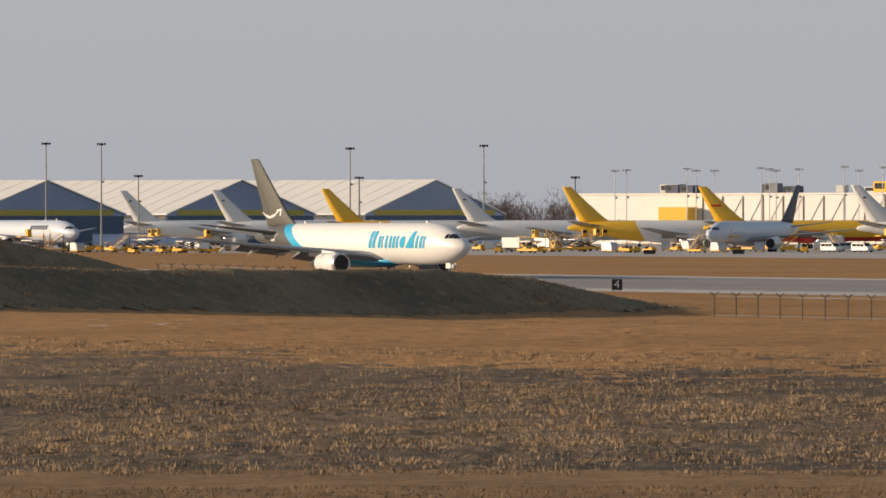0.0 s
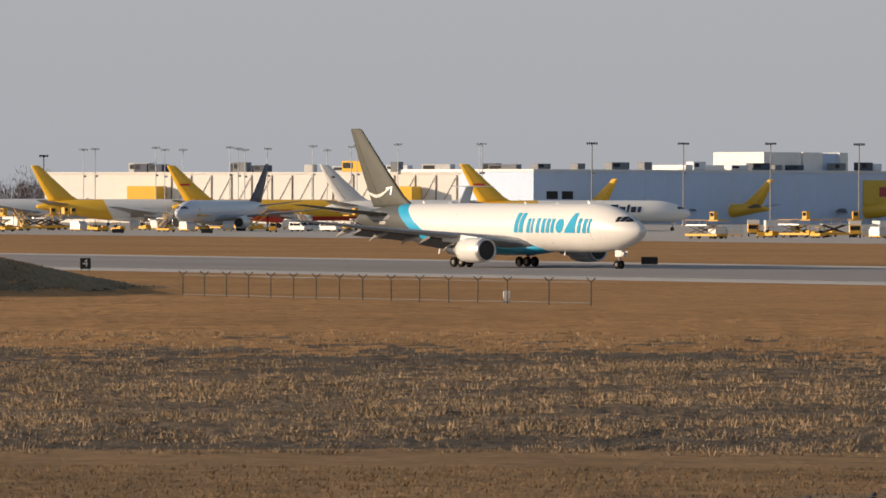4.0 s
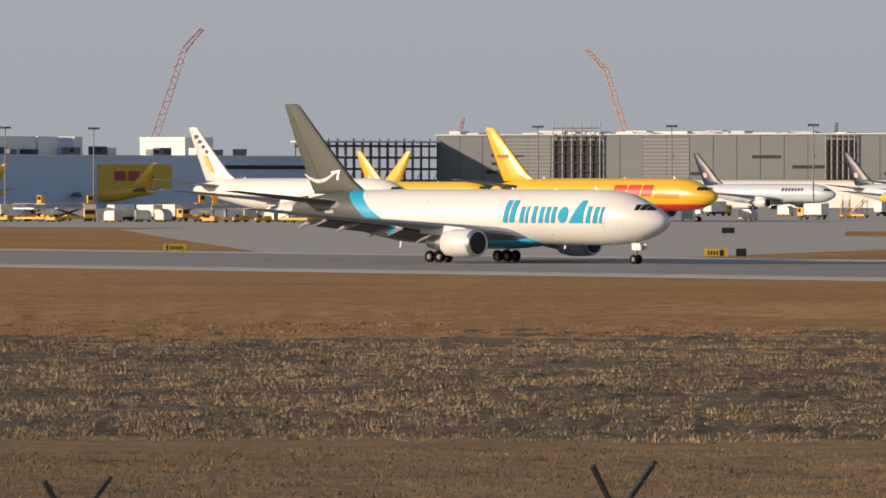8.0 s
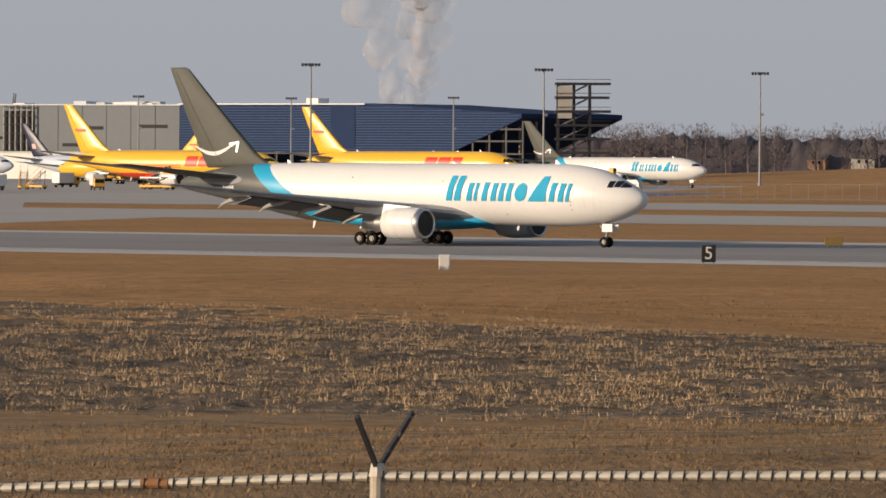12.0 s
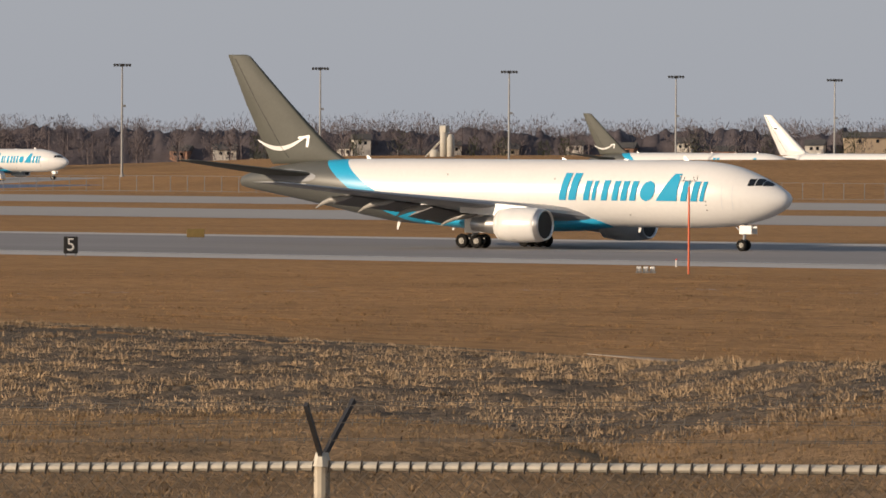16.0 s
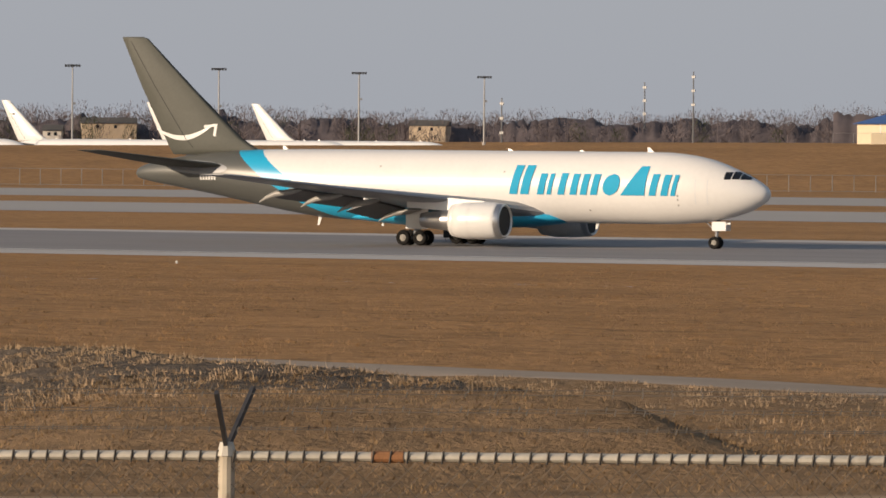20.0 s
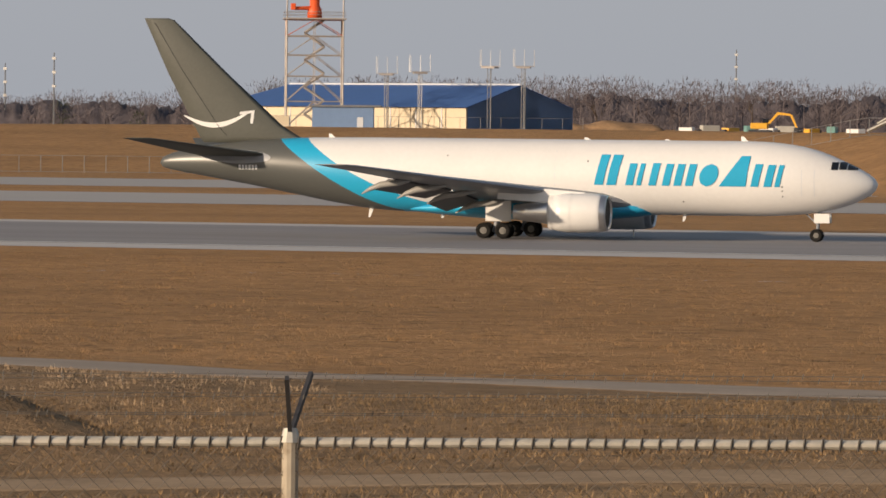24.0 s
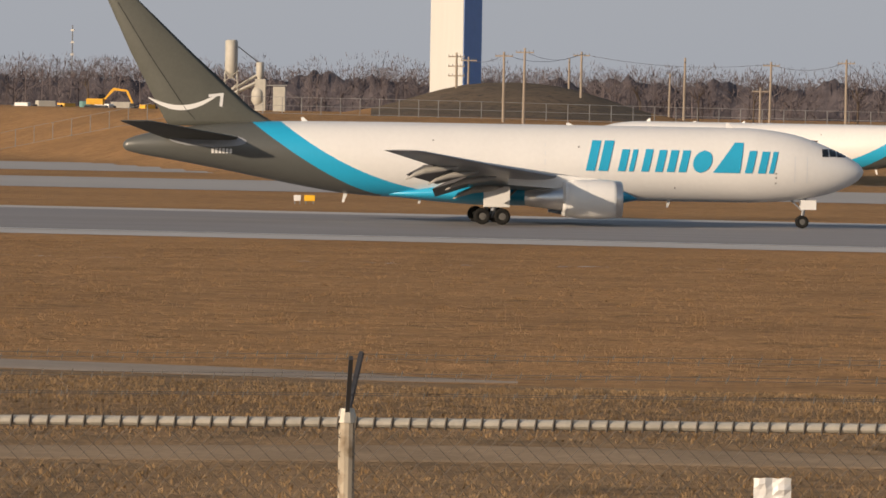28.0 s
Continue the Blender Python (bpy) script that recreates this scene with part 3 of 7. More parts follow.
# ---- aircraft ----
# Local axes of an airliner: x forward, y to its left, z up; the nose wheel stands on the origin.
FUS = [(4.42, 0.04, 0.05, 4.15), (4.25, 0.42, 0.40, 4.14), (3.8, 0.80, 0.78, 4.13), (3.0, 1.22, 1.22, 4.14), (2.0, 1.58, 1.64, 4.19), (0.8, 1.92, 2.04, 4.29),
       (-0.6, 2.20, 2.37, 4.39), (-2.2, 2.40, 2.58, 4.46), (-4.0, 2.50, 2.69, 4.50), (-6.0, 2.515, 2.705, 4.505), (-29.5, 2.515, 2.705, 4.505), (-32.5, 2.48, 2.63, 4.57),
       (-36.0, 2.30, 2.37, 4.80), (-39.5, 1.95, 2.00, 5.09), (-43.0, 1.48, 1.55, 5.29), (-46.0, 0.98, 1.08, 5.34), (-48.2, 0.52, 0.66, 5.30), (-49.15, 0.24, 0.32, 5.22), (-49.27, 0.08, 0.10, 5.2)]


FUS_X = np.array([f[0] for f in FUS])[::-1]
FUS_V = np.array([f[1:] for f in FUS])[::-1]


def slopes(x, v):
    """Slopes of a curve without overshoot through its knots."""
    d = np.diff(v, axis=0) / np.diff(x)[:, None]
    m = np.zeros_like(v)
    same = d[:-1] * d[1:] > 0
    m[1:-1][same] = 2 * d[:-1][same] * d[1:][same] / (d[:-1][same] + d[1:][same])
    m[0], m[-1] = d[0], d[-1]
    return m


FUS_M = slopes(FUS_X, FUS_V)


@functools.lru_cache(maxsize=None)
def fus_at(x):
    """Half width, half height and axis height of the fuselage at x."""
    x = min(max(x, FUS_X[0]), FUS_X[-1])
    k = min(max(int(np.searchsorted(FUS_X, x)) - 1, 0), len(FUS_X) - 2)
    h = FUS_X[k + 1] - FUS_X[k]
    u = (x - FUS_X[k]) / h
    v = FUS_V[k] * (1 + 2 * u) * (1 - u) ** 2 + FUS_M[k] * h * u * (1 - u) ** 2 + FUS_V[k + 1] * u * u * (3 - 2 * u) - FUS_M[k + 1] * h * u * u * (1 - u)
    return tuple(float(q) for q in v)


def fuselage_bm(n=40):
    rings = []
    step = 0.55 if n > 30 else 1.2
    xs = [4.42, 4.36, 4.25, 4.05] + list(np.arange(3.8, -6, -step)) + list(np.arange(-6, -28, -3)) + list(np.arange(-28, -49, -step)) + [-49.1, -49.27]
    for x in xs:
        a, b, c = fus_at(float(x))
        rings.append([(x, a * math.sin(t), c + b * math.cos(t)) for t in (2 * math.pi * j / n for j in range(n))])
    return loft(rings)


def glass_bm(x0, x1, z0, z1, side):
    """A cockpit window bent round the nose, cut off below the crown."""
    bm = bmesh.new()
    rows = []
    for i in range(5):
        row = []
        for j in range(5):
            x = x0 + (x1 - x0) * j / 4
            a, b, c = fus_at(x)
            top = min(z1, c + b * 0.985)
            z = z0 + (top - z0) * i / 4
            v = (z - c) / b
            nz = v / b
            row.append(bm.verts.new((x + 0.012, side * (a * math.sqrt(max(0.0, 1 - v * v)) + 0.012), z + 0.012 * (nz > 0))))
        rows.append(row)
    for p, q in zip(rows, rows[1:]):
        for k in range(4):
            bm.faces.new((p[k], p[k + 1], q[k + 1], q[k]))
    return bm


def foil(le, te, y, z, t, z_te=None):
    """One wing section across y: 12 points round the profile."""
    z_te = z if z_te is None else z_te
    prof = [(0, 0), (0.03, 0.35), (0.12, 0.75), (0.3, 1.0), (0.55, 0.85), (0.8, 0.42), (1, 0.04), (0.8, -0.12), (0.55, -0.35), (0.3, -0.55), (0.12, -0.5), (0.03, -0.28)]
    return [(le + (te - le) * u, y, z + (z_te - z) * u + v * t) for u, v in prof]


def wing_bm(side):
    s = side
    return loft([foil(-13.2, -25.4, 1.6 * s, 2.55, 0.95), foil(-14.4, -25.0, 2.6 * s, 2.75, 0.85), foil(-18.4, -25.3, 8.2 * s, 3.55, 0.45),
                 foil(-23.4, -28.0, 15.5 * s, 4.35, 0.26), foil(-28.2, -30.9, 22.6 * s, 5.2, 0.14), foil(-29.2, -31.3, 23.6 * s, 5.32, 0.05)])


FAIRING = mat("dull_flap_fairing_paint", (0.30, 0.29, 0.27), 0.4, vary=0.15, scale=0.8)


def flap_bm(y0, y1, x0, x1, z0, z1, chord, drop):
    rings = []
    for y, x, z in ((y0, x0, z0), (y1, x1, z1)):
        rings.append([(x, y, z + 0.05), (x - chord * 0.3, y, z + 0.16 - drop * 0.15), (x - chord, y, z - drop), (x - chord * 0.35, y, z - drop * 0.32 - 0.10), (x, y, z - 0.10)])
    return loft(rings)


def pod(path, n=20):
    return [[(x, y0 + r * math.sin(t), z0 + r * math.cos(t)) for t in (2 * math.pi * j / n for j in range(n))] for x, r, y0, z0 in path]


def pod_z(path, n=16):
    """Rings round an upright axis: (z, radius[, x])."""
    return [[((p[2] if len(p) > 2 else 0) + p[1] * math.cos(t), p[1] * math.sin(t), p[0]) for t in (2 * math.pi * j / n for j in range(n))] for p in path]


def wheel(parent, x, y, r, w, prefix="wheel"):
    """A tyre with its rim, standing on the ground."""
    m = Matrix.Translation((x, y, r)) @ Matrix.Rotation(radians(90), 4, "X")
    bm = bmesh.new()
    prof = [(0.42 * r, -w / 2 * 0.7), (0.80 * r, -w / 2), (0.94 * r, -w / 2 * 0.85), (r, -w / 2 * 0.45), (r, w / 2 * 0.45), (0.94 * r, w / 2 * 0.85), (0.80 * r, w / 2), (0.42 * r, w / 2 * 0.7)]
    n = 16
    rings = [[m @ Vector((p * math.cos(t), p * math.sin(t), z)) for p, z in prof] for t in (2 * math.pi * j / n for j in range(n))]
    bm = loft(rings + [rings[0]], closed=True, caps=False)
    bmesh.ops.remove_doubles(bm, verts=bm.verts[:], dist=0.001)
    tyre = part(prefix, bm, RUBBER, parent, smooth=True)
    rb = bmesh.new()
    for z0, z1, ra, rb_ in ((-w / 2 * 0.72, w / 2 * 0.72, 0.44 * r, 0.44 * r), (-w / 2 * 0.95, w / 2 * 0.95, 0.24 * r, 0.24 * r)):
        bmesh.ops.create_cone(rb, cap_ends=True, segments=16, radius1=ra, radius2=rb_, depth=z1 - z0, matrix=m)
    part("rim", rb, RIM, tyre, "pale metal wheel hub")
    return tyre


def side_shape(poly_rows, side, off=0.02):
    """A painted mark on the fuselage side: rows of (x_left, x_right, z), bent round the body."""
    bm = bmesh.new()
    rows = []
    for x0, x1, z in poly_rows:
        row = []
        for x in (x0, (x0 + x1) / 2, x1):
            a, b, c = fus_at(x)
            v = max(-1.0, min(1.0, (z - c) / b))
            row.append(bm.verts.new((x, side * (a * math.sqrt(max(0.0, 1 - v * v)) + off), z)))
        rows.append(row)
    for r0, r1 in zip(rows, rows[1:]):
        for k in range(2):
            bm.faces.new((r0[k], r0[k + 1], r1[k + 1], r1[k]))
    return bm


def slant_bar(x0, x1, z0, z1, lean=0.22, n=6):
    return [(x0 + lean * (z - z0), x1 + lean * (z - z0), z) for z in (z0 + (z1 - z0) * i / n for i in range(n + 1))]


def livery(name, top, tail=None, tail_x=-38.0, lean=0.9, belly=None, belly_z=3.2):
    """Paint of a fuselage: a tail colour behind a slanting line and a belly colour below a height."""
    m = mat(name, top, 0.32, coat=0.3, vary=0.035, scale=0.35, spec=0.5)
    x, y, z = xyz(m)
    col = top
    if belly:
        f = math_node(m, "LESS_THAN", z, belly_z)
        col = mix_color(m, f, col, belly)
    if tail:
        f = math_node(m, "LESS_THAN", math_node(m, "SUBTRACT", x, math_node(m, "MULTIPLY", z, -lean)), tail_x + lean * 5)
        col = mix_color(m, f, col, tail)
    if not isinstance(col, tuple):
        set_color(m, col)
    return m


def swoosh_livery():
    """White body whose dark grey tail sweeps down behind a bright blue band."""
    m = mat("swoosh_body_paint", (0.71, 0.70, 0.685), 0.36, coat=0.1, vary=0.035, scale=0.35)
    x, y, z = xyz(m)
    u = math_node(m, "MAXIMUM", math_node(m, "DIVIDE", math_node(m, "SUBTRACT", z, 1.95), 5.25), 0.0001)
    edge1 = math_node(m, "SUBTRACT", -22.4, math_node(m, "MULTIPLY", math_node(m, "POWER", u, 0.42), 15.6))
    edge2 = math_node(m, "SUBTRACT", -30.6, math_node(m, "MULTIPLY", math_node(m, "POWER", u, 0.7), 9.6))
    c = mix_color(m, math_node(m, "LESS_THAN", x, edge1), (0.71, 0.70, 0.685), (0.02, 0.36, 0.60))
    c = mix_color(m, math_node(m, "LESS_THAN", x, edge2), c, (0.085, 0.088, 0.082))
    return set_color(m, c)


def airliner(name, m, label, body, fin_mat, wing_mat=WING, nacelle=WHITE, belly_mat=None, scale=1.0, width=1.0, group="", flaps=True, windows=False, stab_mat=None, reverser=False, near=False):
    """A twin-engined cargo airliner with its parts. Returns the thing and the parts that move."""
    t = thing(name, m, label, "airplane", group)
    moving = {}
    fus = part("fuselage", fuselage_bm(40 if near else 24), body, t, smooth=True)
    stab_mat = stab_mat or wing_mat
    part("belly_fairing", loft(pod_fairing()), belly_mat or body, t, smooth=True)
    # cockpit windows
    for s in (-1, 1):
        for xa, xb, za, zb in ((1.25, 1.72, 5.20, 5.76), (1.80, 2.30, 5.22, 5.78), (2.36, 3.05, 5.20, 5.70)):
            part("cockpit_window", glass_bm(xa, xb, za, zb, s), GLASS, t)
    # wings
    for s in (-1, 1):
        w = part("wing", wing_bm(s), wing_mat, t, smooth=False)
        if flaps:
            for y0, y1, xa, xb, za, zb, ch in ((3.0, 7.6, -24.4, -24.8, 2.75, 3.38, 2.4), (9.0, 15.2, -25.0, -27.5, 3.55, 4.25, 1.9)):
                part("flap", flap_bm(y0 * s, y1 * s, xa, xb, za, zb, ch, ch * 0.36), FLAP_SHADE, w)
            for yy, xx, zz in ((5.2, -23.4, 2.75), (10.6, -24.2, 3.45), (13.9, -25.6, 3.85), (17.4, -27.3, 4.2)):
                part("flap_track_fairing", loft([[(xx + dx, yy * s + r * math.sin(a), zz + dz + r * 1.2 * math.cos(a)) for a in (2 * math.pi * j / 8 for j in range(8))] for dx, dz, r in ((1.4, 0.0, 0.05), (0.5, -0.15, 0.18), (-0.8, -0.3, 0.2), (-1.6, -0.6, 0.14), (-2.2, -0.95, 0.03))]), FAIRING, w, smooth=True)
        # engine
        ey, ez = 7.92 * s, 1.98
        nac = part("nacelle", loft(pod([(-13.85, 1.10, ey, ez), (-13.7, 1.24, ey, ez), (-14.4, 1.36, ey, ez), (-15.6, 1.42, ey, ez), (-16.9, 1.38, ey, ez), (-17.75, 1.26, ey, ez)]), caps=False), nacelle, w, smooth=True)
        sleeve = part("reverser_sleeve", loft(pod([(-16.25, 1.415, ey, ez), (-16.9, 1.40, ey, ez), (-17.95, 1.22, ey, ez), (-17.9, 1.10, ey, ez), (-16.4, 1.2, ey, ez)]), caps=False), nacelle, w, smooth=True)
        moving.setdefault("sleeves", []).append(sleeve)
        part("intake_lip", loft(pod([(-14.15, 1.335, ey, ez), (-13.8, 1.28, ey, ez), (-13.66, 1.2, ey, ez), (-13.75, 1.1, ey, ez), (-14.2, 1.04, ey, ez)]), caps=False), METAL, nac, "polished metal lip", smooth=True)
        # capped near-black shape colours in the shade of the engine inlet
        part("intake", loft(pod([(-13.8, 1.09, ey, ez), (-15.0, 1.12, ey, ez), (-15.05, 0.3, ey, ez), (-14.6, 0.05, ey, ez)])), DARK, nac, "near-black disc for the shaded intake and fan")
        part("core_nozzle", loft(pod([(-16.5, 1.05, ey, ez), (-17.9, 0.86, ey, ez), (-19.6, 0.66, ey, ez), (-20.6, 0.52, ey, ez)])), METAL, nac, "bare metal exhaust nozzle", smooth=True)
        part("pylon", loft([[(-15.4, ey - 0.18, ez + 1.3), (-15.4, ey + 0.18, ez + 1.3), (-15.4, ey + 0.12, ez + 1.45), (-15.4, ey - 0.12, ez + 1.45)],
                            [(-18.2, ey - 0.25, ez + 0.7), (-18.2, ey + 0.25, ez + 0.7), (-18.2, ey + 0.2, 3.65), (-18.2, ey - 0.2, 3.65)],
                            [(-21.8, ey - 0.2, 2.9), (-21.8, ey + 0.2, 2.9), (-21.8, ey + 0.18, 3.4), (-21.8, ey - 0.18, 3.4)]]), nacelle, w)
        # tailplane
        part("tailplane", loft([foil(-40.2, -46.2, 0.7 * s, 5.75, 0.32), foil(-42.2, -47.2, 3.2 * s, 6.1, 0.22), foil(-47.0, -49.4, 9.1 * s, 6.95, 0.08), foil(-47.6, -49.5, 9.4 * s, 7.0, 0.03)]), stab_mat, t)
        if near:
            plate = [(-43.3 - 2.7 * math.sqrt(max(0.01, 1 - u * u)) - 0.5 * u, -43.3 + 2.9 * math.sqrt(max(0.01, 1 - u * u)) - 0.5 * u, 5.72 + 0.55 * u) for u in (-1 + 2 * k / 8 for k in range(9))]
            part("tailplane_fairing", side_shape(plate, s, 0.02), WING, t, "grey metal plate round the tailplane root", smooth=True)
        # main gear
        gy = 4.65 * s
        leg = part("main_gear", tube((-22.76, gy, 0.6), (-22.4, gy * 1.02, 2.7), 0.17, 0.2, 10), WING, t)
        add = bmesh.new()
        add_tube(add, (-23.7, gy, 0.6), (-21.8, gy, 0.6), 0.12, n=8)
        add_tube(add, (-22.7, gy, 1.0), (-21.0, gy * 0.8, 2.5), 0.08, n=6)
        part("bogie_beam", add, WING, leg)
        part("gear_door", box(-23.4, gy + 0.30 * s, 1.25, -21.5, gy + 0.36 * s, 2.75, 0.02), body if not belly_mat else nacelle, leg)
        for wx in (-23.47, -22.05):
            for wy in (-0.56, 0.56):
                wheel(leg, wx, gy + wy, 0.585, 0.42)
    # fin
    fin = part("fin", loft([[(xx, yy * tt, zz) for xx, yy in ((le, 0), (le + (te - le) * 0.08, 0.5), (le + (te - le) * 0.35, 1), (le + (te - le) * 0.7, 0.7), (te, 0.06), (te, -0.06), (le + (te - le) * 0.7, -0.7), (le + (te - le) * 0.35, -1), (le + (te - le) * 0.08, -0.5))]
                            for le, te, zz, tt in ((-36.3, -46.0, 6.7, 0.12), (-38.6, -46.3, 7.15, 0.36), (-40.0, -46.75, 8.0, 0.36), (-44.3, -48.8, 11.9, 0.26), (-48.3, -50.55, 15.7, 0.13), (-48.75, -50.6, 15.84, 0.06))]), fin_mat, t, smooth=True)
    seam = [(le + (te - le) * 0.72, 0.68 * tt + 0.012, zz) for le, te, zz, tt in ((-38.6, -46.3, 7.2, 0.36), (-40.0, -46.75, 8.0, 0.36), (-44.3, -48.8, 11.9, 0.26), (-48.1, -50.45, 15.5, 0.137))]
    part("rudder_seam", loft([[(x - 0.03, -h, z), (x + 0.03, -h, z), (x + 0.03, h, z), (x - 0.03, h, z)] for x, h, z in seam]), DARK, fin)
    # nose gear
    ngear = part("nose_gear", tube((0, 0, 0.5), (0.25, 0, 2.6), 0.12, 0.14, 10), WING, t)
    ng = bmesh.new()
    add_tube(ng, (0, -0.3, 0.47), (0, 0.3, 0.47), 0.07, n=8)
    part("axle", ng, WING, ngear)
    part("drag_strut", tube((0.1, 0, 1.2), (-1.1, 0, 2.3), 0.06), WING, ngear)
    for s in (-1, 1):
        wheel(ngear, 0, 0.3 * s, 0.47, 0.3)
        part("gear_door", box(-0.15, 0.42 * s, 1.35, 1.0, 0.46 * s, 2.05, 0.02), WHITE, ngear)
    # aerials along the back and belly
    for x, z, h in ((-5.4, 7.15, 0.4), (-17, 7.15, 0.22), (-36.2, 7.05, 0.4), (-11, 7.15, 0.15)):
        part("aerial", loft([[(x + 0.35, -0.03, z), (x - 0.2, -0.03, z), (x - 0.2, 0.03, z), (x + 0.35, 0.03, z)], [(x - 0.05, -0.015, z + h), (x - 0.25, -0.015, z + h), (x - 0.25, 0.015, z + h), (x - 0.05, 0.015, z + h)]]), WHITE, fus)
    for x in (-9.5, -27.5, -33.0):
        part("drain_mast", loft([[(x, -0.03, 2.0), (x - 0.3, -0.03, 2.0), (x - 0.3, 0.03, 2.0), (x, 0.03, 2.0)], [(x - 0.25, -0.015, 1.35), (x - 0.4, -0.015, 1.35), (x - 0.4, 0.015, 1.35), (x - 0.25, 0.015, 1.35)]]), WHITE, fus)
    if scale != 1.0 or width != 1.0:
        t.scale = (scale, scale * width, scale)
    return t, moving


def pod_fairing():
    rings = []
    for x, w, zt, zb in ((-11.6, 0.6, 2.2, 1.9), (-13.0, 1.7, 2.75, 1.66), (-15.5, 2.35, 3.1, 1.42), (-19.5, 2.62, 3.2, 1.32), (-24.0, 2.6, 3.1, 1.34), (-27.0, 2.2, 2.8, 1.55), (-29.6, 1.2, 2.35, 1.8), (-31.0, 0.4, 2.1, 1.95)):
        c, hh = (zt + zb) / 2, (zt - zb) / 2
        rings.append([(x, w * math.sin(a), c + hh * math.cos(a)) for a in (2 * math.pi * j / 16 for j in range(16))])
    return rings


def letter_marks(t, spans, z0, z1, mtl, name="lettering_bar", lean=0.22):
    """Plain slanted bars in the place of a brand's lettering, on both sides."""
    for s in (-1, 1):
        for xa, xb, f in spans:
            bars = slant_bar(xa, xb, z0, z0 + (z1 - z0) * f, lean, 12)
            part(name, side_shape(bars, s, 0.045), mtl, t, smooth=True)


def fin_half(x, z):
    """Half thickness of the fin at a place on its side."""
    rows = ((-38.6, -46.3, 7.15, 0.36), (-40.0, -46.75, 8.0, 0.36), (-44.3, -48.8, 11.9, 0.26))
    le, te, tt = [ramp(z, [(q[2], q[i]) for q in rows]) for i in (0, 1, 3)]
    return tt * ramp((x - le) / (te - le), [(0, 0), (0.08, 0.5), (0.35, 1), (0.7, 0.7), (1, 0.06)])


def fin_arc(t, mtl):
    """The white upturned arc on the fin, with its raised end."""
    for s in (-1, 1):
        bm = bmesh.new()
        rows = []
        n = 18
        for i in range(n + 1):
            u = i / n
            x = -47.5 + 5.2 * u
            z = 8.95 - 1.25 * math.sin(math.pi * (0.12 + 0.80 * u)) + 0.25 * u + 0.2
            w = 0.04 + 0.18 * math.sin(math.pi * u) ** 0.7
            rows.append(tuple(bm.verts.new((x, s * (fin_half(x, q) + 0.02), q)) for q in (z - w, z + w * 0.7)))
        for a, b in zip(rows, rows[1:]):
            bm.faces.new((a[0], b[0], b[1], a[1]))
        v = [bm.verts.new((x, s * (fin_half(x, z) + 0.025), z)) for x, z in ((-43.15, 8.98), (-42.05, 9.1), (-42.15, 8.1), (-42.36, 8.16), (-42.3, 8.88), (-43.15, 8.78))]
        bm.faces.new(v)
        part("painted_arc", bm, mtl, t)


SWOOSH = swoosh_livery()
MARK_BLUE = mat("matt_blue_lettering_film", (0.025, 0.34, 0.56), 0.65, vary=0.05, spec=0.15)
MARK_SPANS = [(-15.95, -15.3, 1.0), (-15.05, -14.35, 1.0), (-13.65, -13.1, 0.72), (-12.85, -12.5, 0.72), (-11.95, -11.4, 0.74), (-10.95, -10.4, 0.72), (-10.1, -9.55, 0.72), (-9.25, -8.7, 0.72), (-4.45, -3.9, 0.74), (-3.5, -2.95, 0.72), (-2.7, -2.35, 0.72)]


def round_mark(t, x0, x1, z0, z1, mtl, lean=0.22):
    """A plain leaning oval on both sides of the body."""
    for s in (-1, 1):
        rows = []
        for k in range(13):
            u = -1 + 2 * k / 12
            w = (x1 - x0) / 2 * math.sqrt(max(0.002, 1 - u * u))
            z = (z0 + z1) / 2 + u * (z1 - z0) / 2
            c = (x0 + x1) / 2 + lean * (z - z0)
            rows.append((c - w, c + w, z))
        part("brand_oval", side_shape(rows, s, 0.045), mtl, t, smooth=True)


def wedge_mark(t, x0, x1, top0, top1, z0, z1, mtl):
    """A plain wedge on both sides of the body, narrow at its top."""
    for s in (-1, 1):
        part("brand_wedge", side_shape([(x0 + (top0 - x0) * k / 12, x1 + (top1 - x1) * k / 12, z0 + (z1 - z0) * k / 12) for k in range(13)], s, 0.045), mtl, t, smooth=True)


def swoosh_jet(name, m, label, near=False):
    t, mv = airliner(name, m, label, SWOOSH, GREY_TAIL, nacelle=WHITE, belly_mat=BLUE, stab_mat=GREY_TAIL, near=near)
    letter_marks(t, MARK_SPANS, 3.95, 6.15, MARK_BLUE)
    round_mark(t, -8.35, -7.0, 3.93, 5.55, MARK_BLUE)
    wedge_mark(t, -6.75, -4.8, -5.15, -4.5, 3.95, 6.15, MARK_BLUE)
    fin_arc(t, WHITE)
    # registration as small plain bars behind the band, and the number on the nose gear door
    for s in (-1, 1):
        for k in range(6):
            part("registration_bar", side_shape([(-42.9 + 0.26 * k, -42.72 + 0.26 * k, 4.75), (-42.9 + 0.26 * k, -42.72 + 0.26 * k, 5.1)], s, 0.03), WHITE, t)
        for x, z in ((-2.2, 3.2), (-2.2, 3.6), (-2.2, 3.9), (-9.5, 2.75), (-27, 5.9), (-3.2, 5.3), (-16.5, 5.6)):
            part("port", side_shape([(x, x + 0.1, z), (x, x + 0.1, z + 0.1)], s, 0.015), RIM, t)
        for x0, x1 in ((-18.9, -14.9), (-0.8, 0.1)):
            z0, z1 = (3.3, 6.4) if x0 < -5 else (3.3, 5.2)
            for xx in (x0, x1):
                part("door_seam", side_shape([(xx, xx + 0.05, z0 + (z1 - z0) * k / 5) for k in range(6)], s, 0.008), PALE, t)
    return t, mv


jet, jet_parts = swoosh_jet("cargo_jet", pose(-708, 444, 0), "white cargo jet with blue band and dark grey tail", near=True)


